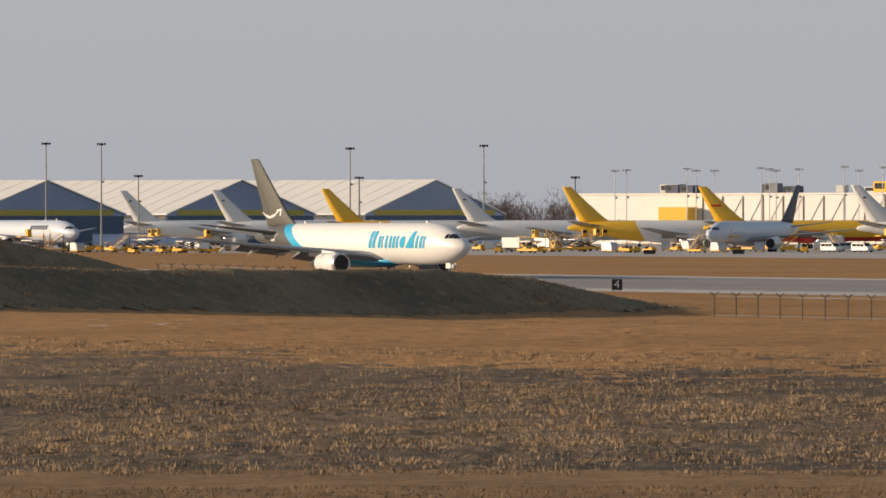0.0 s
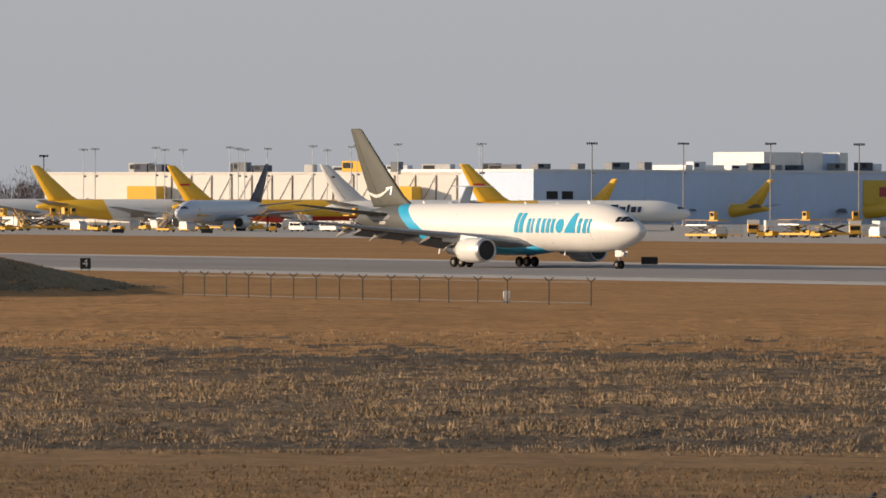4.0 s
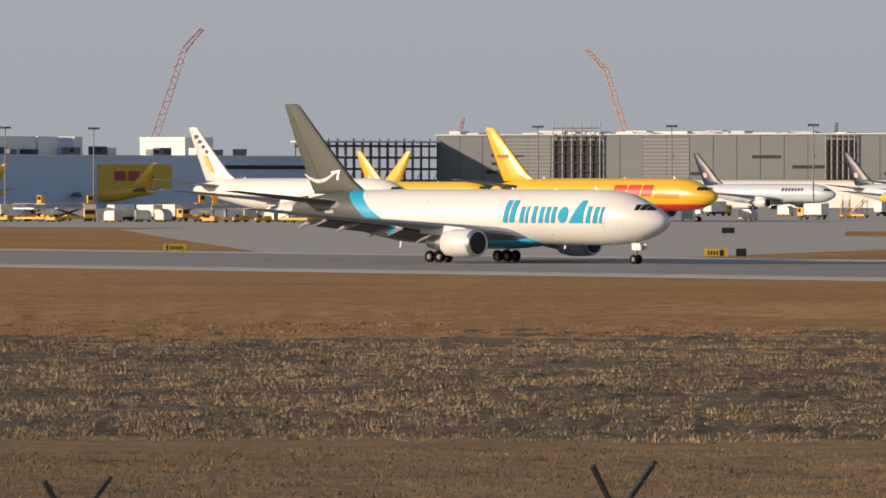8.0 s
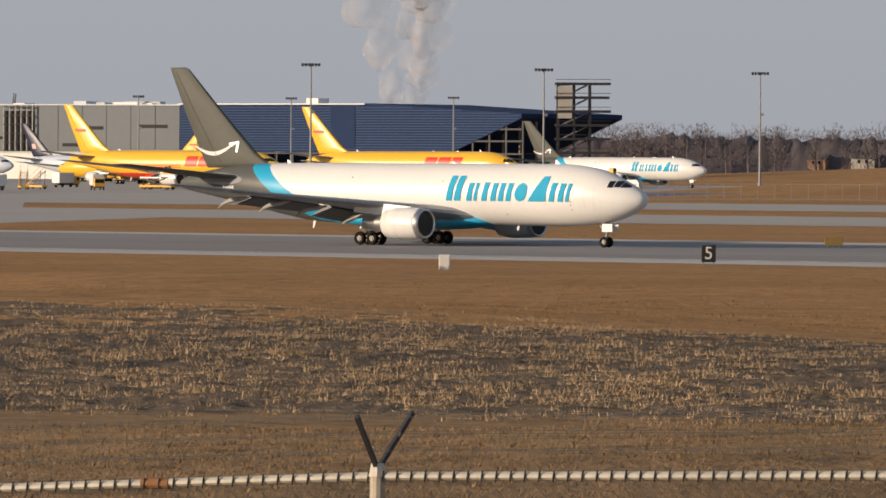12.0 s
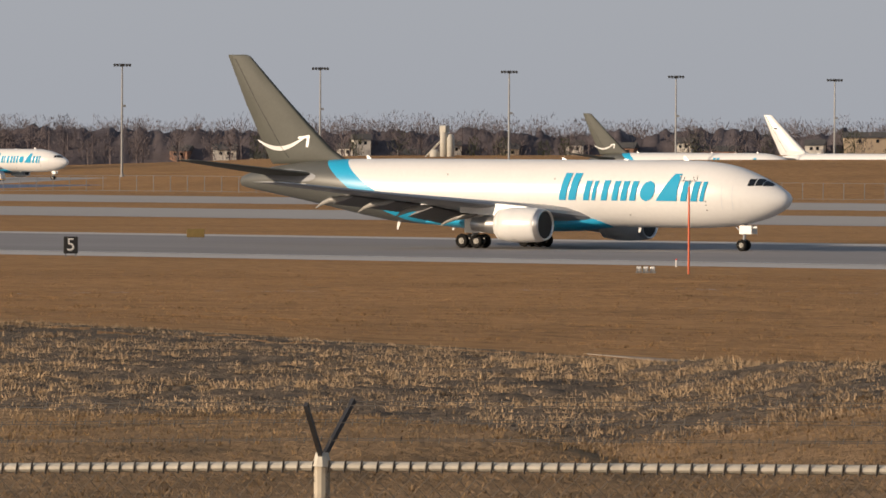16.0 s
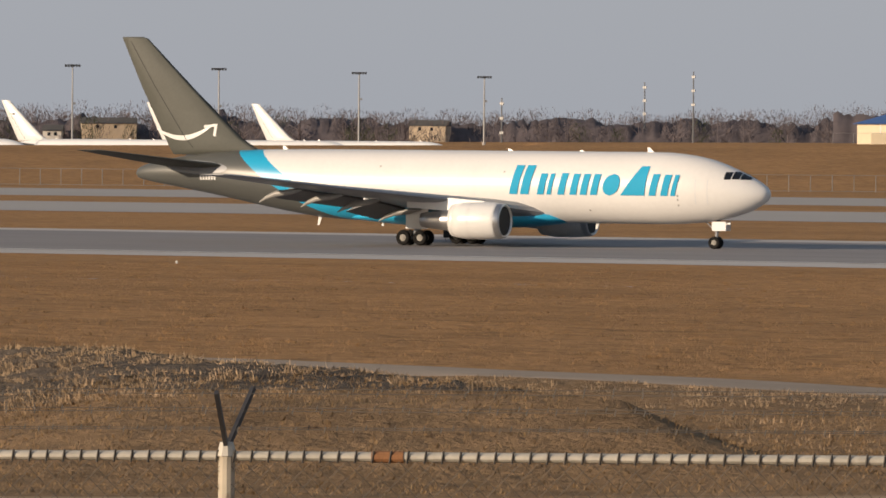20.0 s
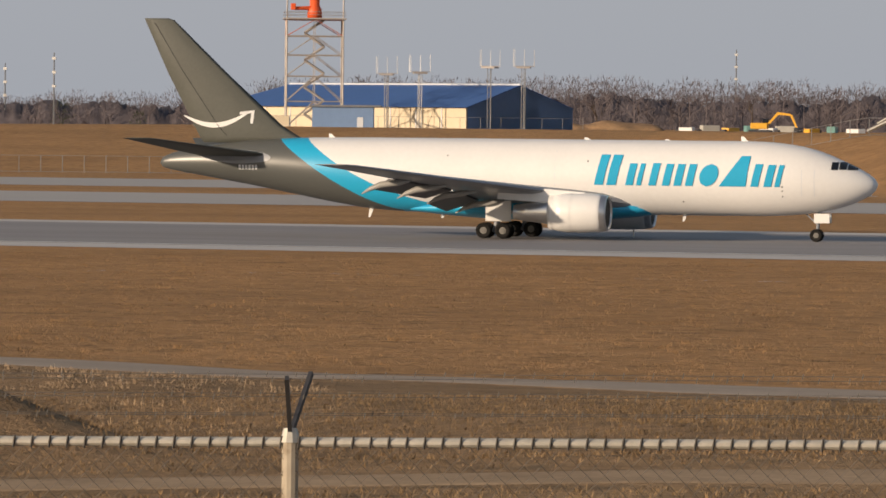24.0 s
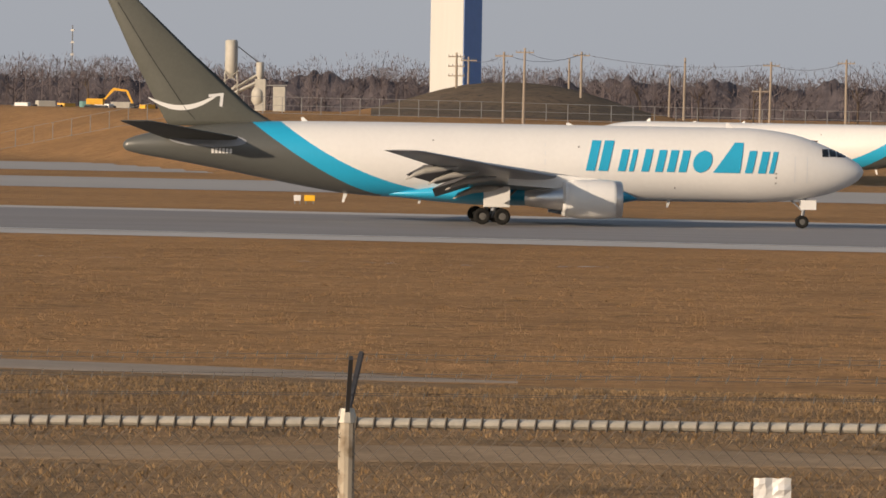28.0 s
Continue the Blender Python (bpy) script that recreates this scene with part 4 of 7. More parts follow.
# ---- parked aircraft ----
def fleet_paint():
    y, r, w = (0.80, 0.46, 0.03), (0.62, 0.035, 0.02), (0.78, 0.77, 0.75)
    return {
        "white": livery("white_fuselage_paint", w),
        "white_cheat": livery("white_fuselage_red_belly_paint", w, belly=(0.45, 0.06, 0.05), belly_z=2.6),
        "yellow_tail": livery("white_fuselage_yellow_tail_paint", w, tail=y, tail_x=-31.0, lean=0.5),
        "yellow": livery("yellow_fuselage_paint", y),
        "yellow_red": livery("yellow_fuselage_red_belly_paint", y, belly=r, belly_z=2.9),
        # cool body tone has the blue shade on parked jets mixed in
        "blue_white_shade": livery("cool_white_shade_fuselage_paint", (0.53, 0.58, 0.66), belly=(0.30, 0.33, 0.40), belly_z=2.4),
    }


FLEET = fleet_paint()
TAIL_XY = -50.6
RED_MARK = [(-17.5, -14.6, 1.0), (-14.2, -11.2, 1.0), (-10.8, -8.4, 1.0)]


def parked(az, d, s, label, body, fin, heading=0.0, marks=None, mark_mat=None, fin_mark=None, wing=WING, nacelle=WHITE, group="parked cargo jets", z=0.02, anchor="tail"):
    """A parked jet whose fin tip (or nose wheel) stands at the azimuth and distance given."""
    x, y = at(az, d)
    hx, hy = math.cos(radians(heading)), math.sin(radians(heading))
    if anchor == "tail":
        x, y = x - TAIL_XY * s * hx, y - TAIL_XY * s * hy
    t, _ = airliner("cargo_jet", pose(x, y, z, 0, 0, heading), label, body, fin, wing_mat=wing, nacelle=nacelle, scale=s, group=group, flaps=False)
    if marks:
        letter_marks(t, *marks, mark_mat)
    if body is FLEET["yellow_red"]:
        for sd in (-1, 1):
            for z in (3.95, 4.25, 4.55):
                part("red_line", side_shape([(-34, -18.5, z), (-34, -18.5, z + 0.12)], sd, 0.045), RED, t)
                part("red_line", side_shape([(-7.6, -2, z), (-7.6, -2, z + 0.12)], sd, 0.045), RED, t)
    if fin_mark:
        for sd in (-1, 1):
            bm = bmesh.new()
            x0, x1, z0, z1, sl = fin_mark[1]
            bm.faces.new([bm.verts.new((x0 + xx, sd * 0.42, zz)) for xx, zz in ((0, z0), (x1 - x0, z0), (x1 - x0 - sl, z1), (-sl, z1))])
            part("fin_emblem", bm, fin_mark[0], t)
    return t


FIN_RED = (RED, (-47.2, -44.6, 10.7, 11.2, 0.15))
FIN_SMALL = (NAVY, (-47.6, -46.8, 12.6, 13.0, 0.1))
FIN_GOLD = (YELLOW, (-44.6, -43.7, 8.2, 11.0, 1.9))
FIN_PINK = (mat("pale_pink_emblem", (0.65, 0.40, 0.36), 0.5), (-45.9, -44.5, 8.9, 10.2, 0.5))
white_bar = ([(-14, -13, 1), (-12.6, -11.8, 1), (-11.4, -10.6, 1), (-10.2, -9.4, 1), (-9.0, -8.2, 1), (-7.8, -7.0, 1), (-6.6, -5.8, 1)], 5.0, 6.0)
polar_bar = ([(-15, -13.2, 1), (-12.8, -11.4, 0.75), (-11.0, -10.4, 1), (-10.0, -8.8, 0.75), (-8.4, -7.6, 0.75)], 4.4, 6.2)
red_bar = (RED_MARK, 4.2, 6.1)

parked(-1.0617, 1800, 0.96, "white cargo jet with plain white tail on the apron", FLEET["white"], WHITE, fin_mark=FIN_SMALL, heading=61)
parked(-1.0475, 1750, 0.96, "white cargo jet parked beside another white one", FLEET["white"], WHITE, fin_mark=FIN_SMALL, heading=60)
parked(-1.0306, 1690, 0.96, "white cargo jet with golden yellow tail, mostly hidden", FLEET["yellow_tail"], YELLOW, heading=59)
parked(-1.0104, 1680, 0.96, "white cargo jet with plain white tail among ground vehicles", FLEET["white"], WHITE, fin_mark=FIN_SMALL, heading=58)
parked(-0.9934, 1600, 0.96, "white cargo jet with golden yellow tail and dark lettering", FLEET["yellow_tail"], YELLOW, marks=white_bar, mark_mat=NAVY, heading=57)
parked(-0.9725, 1590, 0.96, "yellow cargo jet with red belly and golden tail", FLEET["yellow_red"], YELLOW, fin_mark=FIN_RED, heading=56)
parked(-0.9490, 1525, 0.96, "white cargo jet with red belly stripe and white tail", FLEET["white_cheat"], WHITE, fin_mark=FIN_SMALL, heading=54)
parked(-0.9274, 1482, 0.96, "white cargo jet with golden yellow tail and navy lettering", FLEET["yellow_tail"], YELLOW, marks=polar_bar, mark_mat=NAVY, fin_mark=FIN_RED, heading=53)
big_white = parked(-0.8513, 1290, 1.17, "large white cargo jet with gold and dark tail lettering", FLEET["white"], WHITE, fin_mark=FIN_GOLD)
for sd in (-1, 1):
    for k in range(4):
        bm = bmesh.new()
        z0 = 14.6 - 0.85 * k
        x0 = -48.6 + 0.92 * k
        bm.faces.new([bm.verts.new((x0 + dx, sd * 0.36, z0 + dz)) for dx, dz in ((0, 0), (0.75, -0.15), (0.45, -0.75), (-0.3, -0.6))])
        part("fin_lettering_bar", bm, GREY_TAIL, big_white)
parked(-0.8056, 1295, 1.17, "large yellow cargo jet with red belly and red lettering", FLEET["yellow_red"], YELLOW, marks=red_bar, mark_mat=RED, fin_mark=FIN_RED)
parked(-0.7736, 1800, 0.98, "pale cargo jet with navy tail and pink emblem", FLEET["blue_white_shade"], NAVY, marks=white_bar, mark_mat=NAVY, fin_mark=FIN_PINK)
parked(-0.7505, 1760, 0.98, "pale cargo jet coloured as in blue shade, navy tail, pink emblem", FLEET["blue_white_shade"], NAVY, fin_mark=FIN_PINK)
parked(-0.7440, 1455, 1.17, "large yellow cargo jet with golden tail, partly hidden", FLEET["yellow_red"], YELLOW, marks=red_bar, mark_mat=RED, fin_mark=FIN_RED)
parked(-0.7220, 1600, 0.9, "yellow cargo jet facing the other way", FLEET["yellow"], YELLOW, heading=180, fin_mark=FIN_RED)
parked(-0.7074, 1490, 1.17, "large yellow cargo jet with red belly behind light masts", FLEET["yellow_red"], YELLOW, marks=red_bar, mark_mat=RED, fin_mark=FIN_RED)
parked(-0.5380, 1470, 1.0, "white cargo jet with white tail behind a grass ridge", FLEET["white"], WHITE, fin_mark=FIN_SMALL)
parked(-0.5157, 1500, 1.0, "white cargo jet with white tail behind a grass ridge", FLEET["white"], WHITE)
parked(-0.4996, 1540, 1.0, "white cargo jet with white tail behind a grass ridge", FLEET["white"], WHITE)
parked(-0.8790, 1842, 0.8, "yellow cargo jet standing in front of a blue warehouse", FLEET["yellow"], YELLOW, heading=205)
parked(-0.8560, 1882, 0.82, "yellow cargo jet standing in front of a blue warehouse", FLEET["yellow"], YELLOW, heading=205, marks=red_bar, mark_mat=RED)
parked(-0.9030, 1794, 0.8, "yellow cargo jet standing in front of a blue warehouse", FLEET["yellow"], YELLOW, heading=205)
parked(-0.8255, 1925, 1.05, "yellow cargo jet in front of an unfinished steel frame", FLEET["yellow"], YELLOW, heading=0)
parked(-0.8170, 1935, 1.05, "yellow cargo jet in front of an unfinished steel frame", FLEET["yellow"], YELLOW, heading=180)
parked(-0.9568, 1480, 0.95, "pale blue cargo jet facing outwards with dark tail", FLEET["blue_white_shade"], NAVY, heading=-58)
parked(-1.0695, 1500, 1.0, "pale jet coloured as in blue shade among yellow ground vehicles", FLEET["blue_white_shade"], PALE, marks=white_bar, mark_mat=NAVY, anchor="nose")
for az, d, text in ((-0.6732, 1560, "white cargo jet with blue band parked by a building site"), (-0.5658, 1440, "white cargo jet with blue band behind a grass ridge")):
    x, y = at(az, d)
    tagged(swoosh_jet("cargo_jet", pose(x + 50.6, y, 0.02), text)[0], group="parked cargo jets")
taxi_jet, _ = swoosh_jet("cargo_jet", pose(260, 754, 0.03, 0, 0, 180), "white cargo jet with blue band rolling along the taxiway")


def trijet(az, d, heading):
    """A small three-engined jet with a high tailplane."""
    x, y = at(az, d)
    t = thing("trijet", pose(x, y, 0.02, 0, 0, heading), "small pale three-engined jet with a high tailplane", "airplane")
    body = FLEET["blue_white_shade"]
    rings = [[(px, 1.88 * k * math.sin(a), 3.3 + up + 1.95 * k * math.cos(a)) for a in (2 * math.pi * j / 20 for j in range(20))]
             for px, k, up in ((2.6, 0.03, -0.3), (1.9, 0.42, -0.2), (0.2, 0.8, -0.05), (-2.5, 1.0, 0), (-24, 1.0, 0), (-30, 0.8, 0.35), (-36, 0.42, 0.9), (-38, 0.2, 1.0))]
    part("fuselage", loft(rings), body, t, smooth=True)
    for s in (-1, 1):
        part("wing", loft([foil(-13, -20, 1.5 * s, 2.2, 0.5), foil(-17, -21.5, 6 * s, 2.6, 0.3), foil(-24, -26.2, 16 * s, 3.2, 0.1)]), WING, t)
        part("engine", loft(pod([(-25.0, 0.5, 2.9 * s, 4.6), (-25.4, 0.66, 2.9 * s, 4.6), (-28.5, 0.66, 2.9 * s, 4.6), (-30.2, 0.42, 2.9 * s, 4.6)], 14)), PALE, t, smooth=True)
        part("tailplane", loft([foil(-36.4, -39.4, 0.2 * s, 10.0, 0.2), foil(-39.0, -40.8, 5.4 * s, 10.05, 0.06)]), PALE, t)
        part("cockpit_window", box(0.2, 0.95 * s, 4.0, 1.3, 1.25 * s, 4.5), GLASS, t)
        for wx in (-17.2, -18.3):
            wheel(t, wx, 2.8 * s, 0.6, 0.45)
        part("main_gear", tube((-17.7, 2.8 * s, 0.6), (-17.7, 2.6 * s, 2.3), 0.15), WING, t)
        wheel(t, 0, 0.25 * s, 0.4, 0.25)
    part("fin", loft([[(-30.5, -0.2, 5.0), (-30.5, 0.2, 5.0), (-36.5, 0.2, 5.0), (-36.5, -0.2, 5.0)], [(-35.8, -0.12, 10.0), (-35.8, 0.12, 10.0), (-39.6, 0.12, 10.0), (-39.6, -0.12, 10.0)]]), PALE, t)
    part("centre_engine", loft(pod([(-27.6, 0.55, 0, 5.9), (-28.0, 0.75, 0, 5.9), (-31, 0.7, 0, 5.8), (-36, 0.4, 0, 5.0)], 14)), PALE, t, smooth=True)
    part("nose_gear", tube((0, 0, 0.4), (0, 0, 1.8), 0.1), WING, t)
    return t


trijet(-0.9370, 1430, -62)


# ---- buildings ----
def site(a, b, z0=0.0):
    """Axes of a building: along its front from a to b, and back from the viewer."""
    pa, pb = Vector((*a, 0)), Vector((*b, 0))
    d = (pb - pa).normalized()
    nrm = Vector((-d.y, d.x, 0))
    if nrm.dot(pa) < 0:
        nrm = -nrm
    return Matrix(((d.x, nrm.x, 0, pa.x), (d.y, nrm.y, 0, pa.y), (0, 0, 1, z0), (0, 0, 0, 1))), (pb - pa).length


WHITE_WALL = mat("white_wall_panels", (0.80, 0.775, 0.73), 0.7, vary=0.05, scale=0.05)
# wall colour is raised and blued to carry skylit shade and haze
BLUE_SHADE_WALL = mat("blue_shade_wall_panels", (0.50, 0.61, 0.80), 0.6, vary=0.05, scale=0.05)
GREY_WALL = mat("grey_wall_panels", (0.15, 0.165, 0.18), 0.6, vary=0.06, scale=0.05)
NAVY_WALL = mat("navy_ribbed_panels", (0.024, 0.042, 0.10), 0.8, vary=0.08, scale=0.05, spec=0.1)
ROOF_GREY = mat("roof_membrane", (0.55, 0.54, 0.52), 0.8, vary=0.1, scale=0.1)
STEEL = mat("rusty_brown_steel", (0.16, 0.12, 0.10), 0.7, 0.2, vary=0.2)
DARK_STEEL = mat("dark_steel", (0.045, 0.045, 0.05), 0.6, 0.3, vary=0.2)
PALE_STEEL = mat("galvanised_steel", (0.27, 0.27, 0.27), 0.5, 0.4, vary=0.15, scale=2)
UNIT_NAVY = mat("roof_unit_navy", (0.045, 0.06, 0.10), 0.6, vary=0.2)
VENT = mat("roof_unit_grey", (0.16, 0.17, 0.19), 0.6, vary=0.2)


def roof_unit(m, x, y, z, w, h, material, label="grey rooftop air handling unit"):
    t = thing("roof_unit", m @ Matrix.Translation((x, y, z)), label, "roof unit", "rooftop units")
    part("casing", box(0, 0, 0.15, w, 3, h, 0.05), material, t)
    part("curb", box(0.2, 0.2, -0.05, w - 0.2, 2.8, 0.15), ROOF_GREY, t)
    if w > 4:
        part("grille", box(0.4, -0.04, h * 0.35, w * 0.45, 0.0, h * 0.85), DARK, t)
    return t


# long white cargo terminal with brown posts and braces
m, L = site(at(-0.9915, 1880), at(-0.9162, 1800))
t = thing("cargo_terminal", m, "long white cargo terminal with brown posts and diagonal braces", "building")
HT = 14.0
part("wall", box(0, 0, 0, L, 60, HT), WHITE_WALL, t)
part("parapet", box(-0.3, -0.3, HT, L + 0.3, 60.3, HT + 0.5), WHITE_WALL, t)
n_bays = 17
x_first = L * 0.27
for i in range(n_bays):
    x = x_first + i * (L - x_first - 4) / n_bays
    part("post", box(x, -0.2, 0, x + 0.3, -0.02, HT - 0.4), STEEL, t)
    w = (L - x_first - 4) / n_bays
    part("brace", tube((x + w * 0.95, -0.1, HT - 1.2), (x + w * 0.25, -0.1, 5.0), 0.07), STEEL, t)
for x in (L * 0.2, L * 0.72):
    b = part("bay_box", box(x, -6, 5.0, x + 10, -0.6, 10.5, 0.1), YELLOW, t, "golden yellow projecting enclosure")
for i in range(3):
    for zz in (8, 11):
        part("window", box(L - 8 + i * 2.4, -0.06, zz, L - 6.6 + i * 2.4, -0.02, zz + 1.8), DARK, t)
rnd = random.Random(5)
x = L * 0.08
while x < L - 10:
    roof_unit(m, x, rnd.uniform(4, 40), HT + 0.5, rnd.choice((2.5, 4.5, 7, 9)), rnd.uniform(1.8, 3.0), rnd.choice((UNIT_NAVY, UNIT_NAVY, VENT, PALE, ROOF_GREY)))
    x += rnd.uniform(5, 12)
roof_unit(m, L * 0.585, 10, HT + 0.5, 8, 3.2, YELLOW, "golden yellow rooftop unit")

# warehouse, its walls tinted blue-grey as shade
m, L = site(at(-0.9160, 1790), at(-0.8325, 1960))
t = thing("warehouse", m, "long panelled warehouse tinted blue-grey as shade, with yellow sign panel", "building")
HT = 14.6
part("wall", box(0, 0, 0, L, 70, HT), BLUE_SHADE_WALL, t)
part("parapet", box(-0.3, -0.3, HT, L + 0.3, 70.3, HT + 0.7), PALE, t)
for i in range(1, 26):
    part("panel_joint", box(L * i / 26, -0.05, 0, L * i / 26 + 0.12, -0.005, HT), PALE, t)
sg = part("sign_panel", box(L * 0.585, -0.25, 5.4, L * 0.725, -0.06, 12.6), mat("dull_yellow_sign", (0.62, 0.42, 0.05), 0.6, vary=0.1), t, "large yellow sign panel")
for xa, xb in ((0.615, 0.637), (0.642, 0.663), (0.668, 0.69)):
    part("lettering_bar", box(L * xa, -0.32, 7.8, L * xb, -0.26, 10.6), mat("dull_red_sign", (0.38, 0.05, 0.06), 0.6, vary=0.1), sg)
for i in range(2):
    for zz in (1.5, 7.0):
        part("window", box(L * 0.022 + i * 6.0, -0.06, zz, L * 0.022 + i * 6.0 + 4.4, -0.02, zz + 2.2), DARK, t)
part("canopy", box(L * 0.86, -4, 5.5, L, -0.06, 6.3), DARK_STEEL, t)
part("window_band", box(L * 0.80, -0.08, 11.2, L, -0.02, 12.4), DARK, t)
for xa, xb, h, y0 in ((0.33, 0.43, 2.2, 8), (0.44, 0.51, 6.0, 8), (0.512, 0.55, 6.0, 8)):
    bx = part("penthouse", box(L * xa, y0, HT, L * xb - 0.4, y0 + 20, HT + h), WHITE_WALL, t, "white rooftop plant room")
part("penthouse", box(L * 0.55, 9, HT, L * 0.58, 28, HT + 5.8), BLUE_SHADE_WALL, t)
part("penthouse", box(L * 0.58, 8, HT, L * 0.595, 28, HT + 6.0), WHITE_WALL, t)
part("penthouse", box(L * 0.81, 12, HT, L * 0.865, 30, HT + 6.2), WHITE_WALL, t, "white rooftop plant room")
x = 4
while x < L - 20:
    roof_unit(m, x, rnd.uniform(1, 6), HT + 0.7, rnd.choice((3, 5, 7)), rnd.uniform(1.4, 2.6), rnd.choice((UNIT_NAVY, UNIT_NAVY, VENT, PALE)))
    x += rnd.uniform(6, 16)

# unfinished steel frame
m, L = site(at(-0.8325, 1960), at(-0.8130, 1985))
t = thing("steel_frame", m, "unfinished multi-storey building frame of dark steel", "building site")
for k in range(16):
    for yy in (0, 9):
        part("column", box(k * L / 15, yy, 0, k * L / 15 + 0.45, yy + 0.45, 19.5 + (k % 3) * 0.6), STEEL if k % 2 else PALE_STEEL, t)
for z in (4, 7.5, 11, 14.5, 18):
    for yy in (-0.1, 9.1):
        part("beam", box(0, yy, z, L, yy + 0.5, z + 0.5), STEEL, t)
    part("deck", box(0, 0.5, z + 0.5, L, 9, z + 0.7), DARK_STEEL, t)
for k in range(0, 15, 2):
    part("brace", tube((k * L / 15, -0.2, 4), ((k + 1) * L / 15, -0.2, 11), 0.12), PALE_STEEL, t)
part("roof_edge", box(-1, -1, 19.4, L + 1, 10, 19.9), PALE, t)

# long grey warehouse under construction
m, L = site(at(-0.8130, 1985), at(-0.7262, 1900))
t = thing("warehouse", m, "long unfinished grey warehouse with missing wall panels", "building")
HT = 21.6
part("wall", box(0, 0, 0, L, 80, HT), GREY_WALL, t)
GREY_LIGHT = mat("pale_grey_insulation", (0.26, 0.26, 0.265), 0.7, vary=0.08)
for k in range(24):
    xa = L * k / 24
    if k in (3, 4, 9, 10, 17):
        for z in np.arange(9, HT - 1, 1.1):
            part("cladding_strip", box(xa, -0.12, z, xa + L / 24, -0.02, z + 0.5), GREY_LIGHT, t)
    part("panel_joint", box(xa, -0.06, 8, xa + 0.15, -0.005, HT), DARK_STEEL, t)
# near-black slabs on the closed wall stand for shade inside openings
for xa, xb, z in ((0.10, 0.16, 15), (0.10, 0.13, 12.5), (0.09, 0.15, 10), (0.46, 0.50, 9.5), (0.57, 0.62, 14.5), (0.64, 0.72, 11.5), (0.82, 0.87, 14.5), (0.80, 0.84, 9.5), (0.93, 0.98, 15)):
    part("wall_opening_shade", box(L * xa, -0.1, z, L * xb, 0.0, z + 1.0), DARK, t)
# flat dark panels give the lift shafts their inner shade
for xa, xb in ((0.215, 0.30), (0.70, 0.75)):
    fr = part("lift_frame", box(L * xa, -0.4, 8, L * xb, -0.15, 20), DARK, t, "dark panel as shade of a lift shaft in scaffolding")
    for k in range(6):
        part("scaffold_post", box(L * (xa + (xb - xa) * k / 5), -1.2, 0, L * (xa + (xb - xa) * k / 5) + 0.3, -0.9, HT + (4 if xa < 0.3 else 0)), PALE_STEEL, fr)
    for z in np.arange(8, HT + (4 if xa < 0.3 else 0), 2.6):
        part("scaffold_deck", box(L * xa, -1.3, z, L * xb, -0.8, z + 0.25), DARK_STEEL, fr)
part("parapet", box(-0.5, -0.5, HT, L + 0.5, 80, HT + 0.35), PALE, t)
for k in range(34):
    xa = rnd.uniform(0, L - 8)
    part("roof_stack", box(xa, rnd.uniform(0, 6), HT + 0.35, xa + rnd.uniform(2, 9), 9, HT + 0.35 + rnd.uniform(0.3, 1.1), 0.05), rnd.choice((PALE, WHITE_WALL, ROOF_GREY)), t)
LOW = thing("low_shed", m @ Matrix.Translation((L * 0.30, -22, 0)), "long low white shed in front of the warehouse", "building")
part("wall", box(0, 0, 0, L * 0.70, 18, 7.6), WHITE_WALL, LOW)
part("roof", box(-0.4, -0.4, 7.6, L * 0.70 + 0.4, 18.4, 8.0), ROOF_GREY, LOW)

# navy ribbed building with open steel end
m, L = site(at(-0.7261, 1890), at(-0.6735, 1832))
t = thing("navy_warehouse", m, "dark navy ribbed warehouse with an open steel end", "building")
HT = 21.8
prof = [(0, 0, 8.2), (L * 0.80, 0, 8.2), (L * 0.98, 0, 17.0), (L, 0, 18.0), (L, 0, 19.3), (L * 0.55, 0, HT + 0.4), (0, 0, HT)]
bm = loft([[Vector(p) for p in prof], [Vector(p) + Vector((0, 60, 0)) for p in prof]])
part("upper_wall", bm, NAVY_WALL, t)
# ribs get a lighter navy than the wall as a painted highlight
NAVY_RIB = mat("navy_rib_highlight", (0.065, 0.10, 0.19), 0.8, vary=0.08, spec=0.1)
for z in np.arange(8.8, HT - 0.3, 0.75):
    xe = ramp(z, [(8.2, 0.80), (17.0, 0.98), (18.5, 1.0), (19.3, 0.97), (HT, 0.5)]) * L
    part("rib", box(0, -0.18, z, xe, -0.02, z + 0.22), NAVY_RIB, t)
part("dark_panel", box(L * 0.45, -0.25, 9.5, L * 0.52, -0.05, HT - 0.6), NAVY_WALL, t)
part("lower_wall", box(0, 12, 0, L * 0.75, 60, 8.2), NAVY_WALL, t)
for k in range(22):
    x = L * k / 21
    part("column", box(x, 0.2, 0, x + 0.5, 0.7, 8.2 if x < L * 0.8 else 17.0 + (x / L - 0.98) * 10), DARK_STEEL, t)
    part("column", box(x, 8, 0, x + 0.5, 8.5, 8.2 if x < L * 0.8 else 17), STEEL, t)
for z in (4.0, 7.6):
    part("beam", box(0, 0.1, z, L, 0.6, z + 0.5), DARK_STEEL, t)
    part("deck", box(0, 0.7, z + 0.2, L, 11.9, z + 0.5), DARK_STEEL, t)
for z in (11.2, 14.6):
    part("beam", box(L * 0.82, 0.1, z, L, 0.6, z + 0.5), DARK_STEEL, t)
part("roof_lip", box(-0.5, -0.6, HT, L * 0.55, 60, HT + 0.35), PALE, t)
part("penthouse", box(L * 0.345, 6, HT, L * 0.38, 12, HT + 1.9), WHITE_WALL, t, "small pale rooftop box")
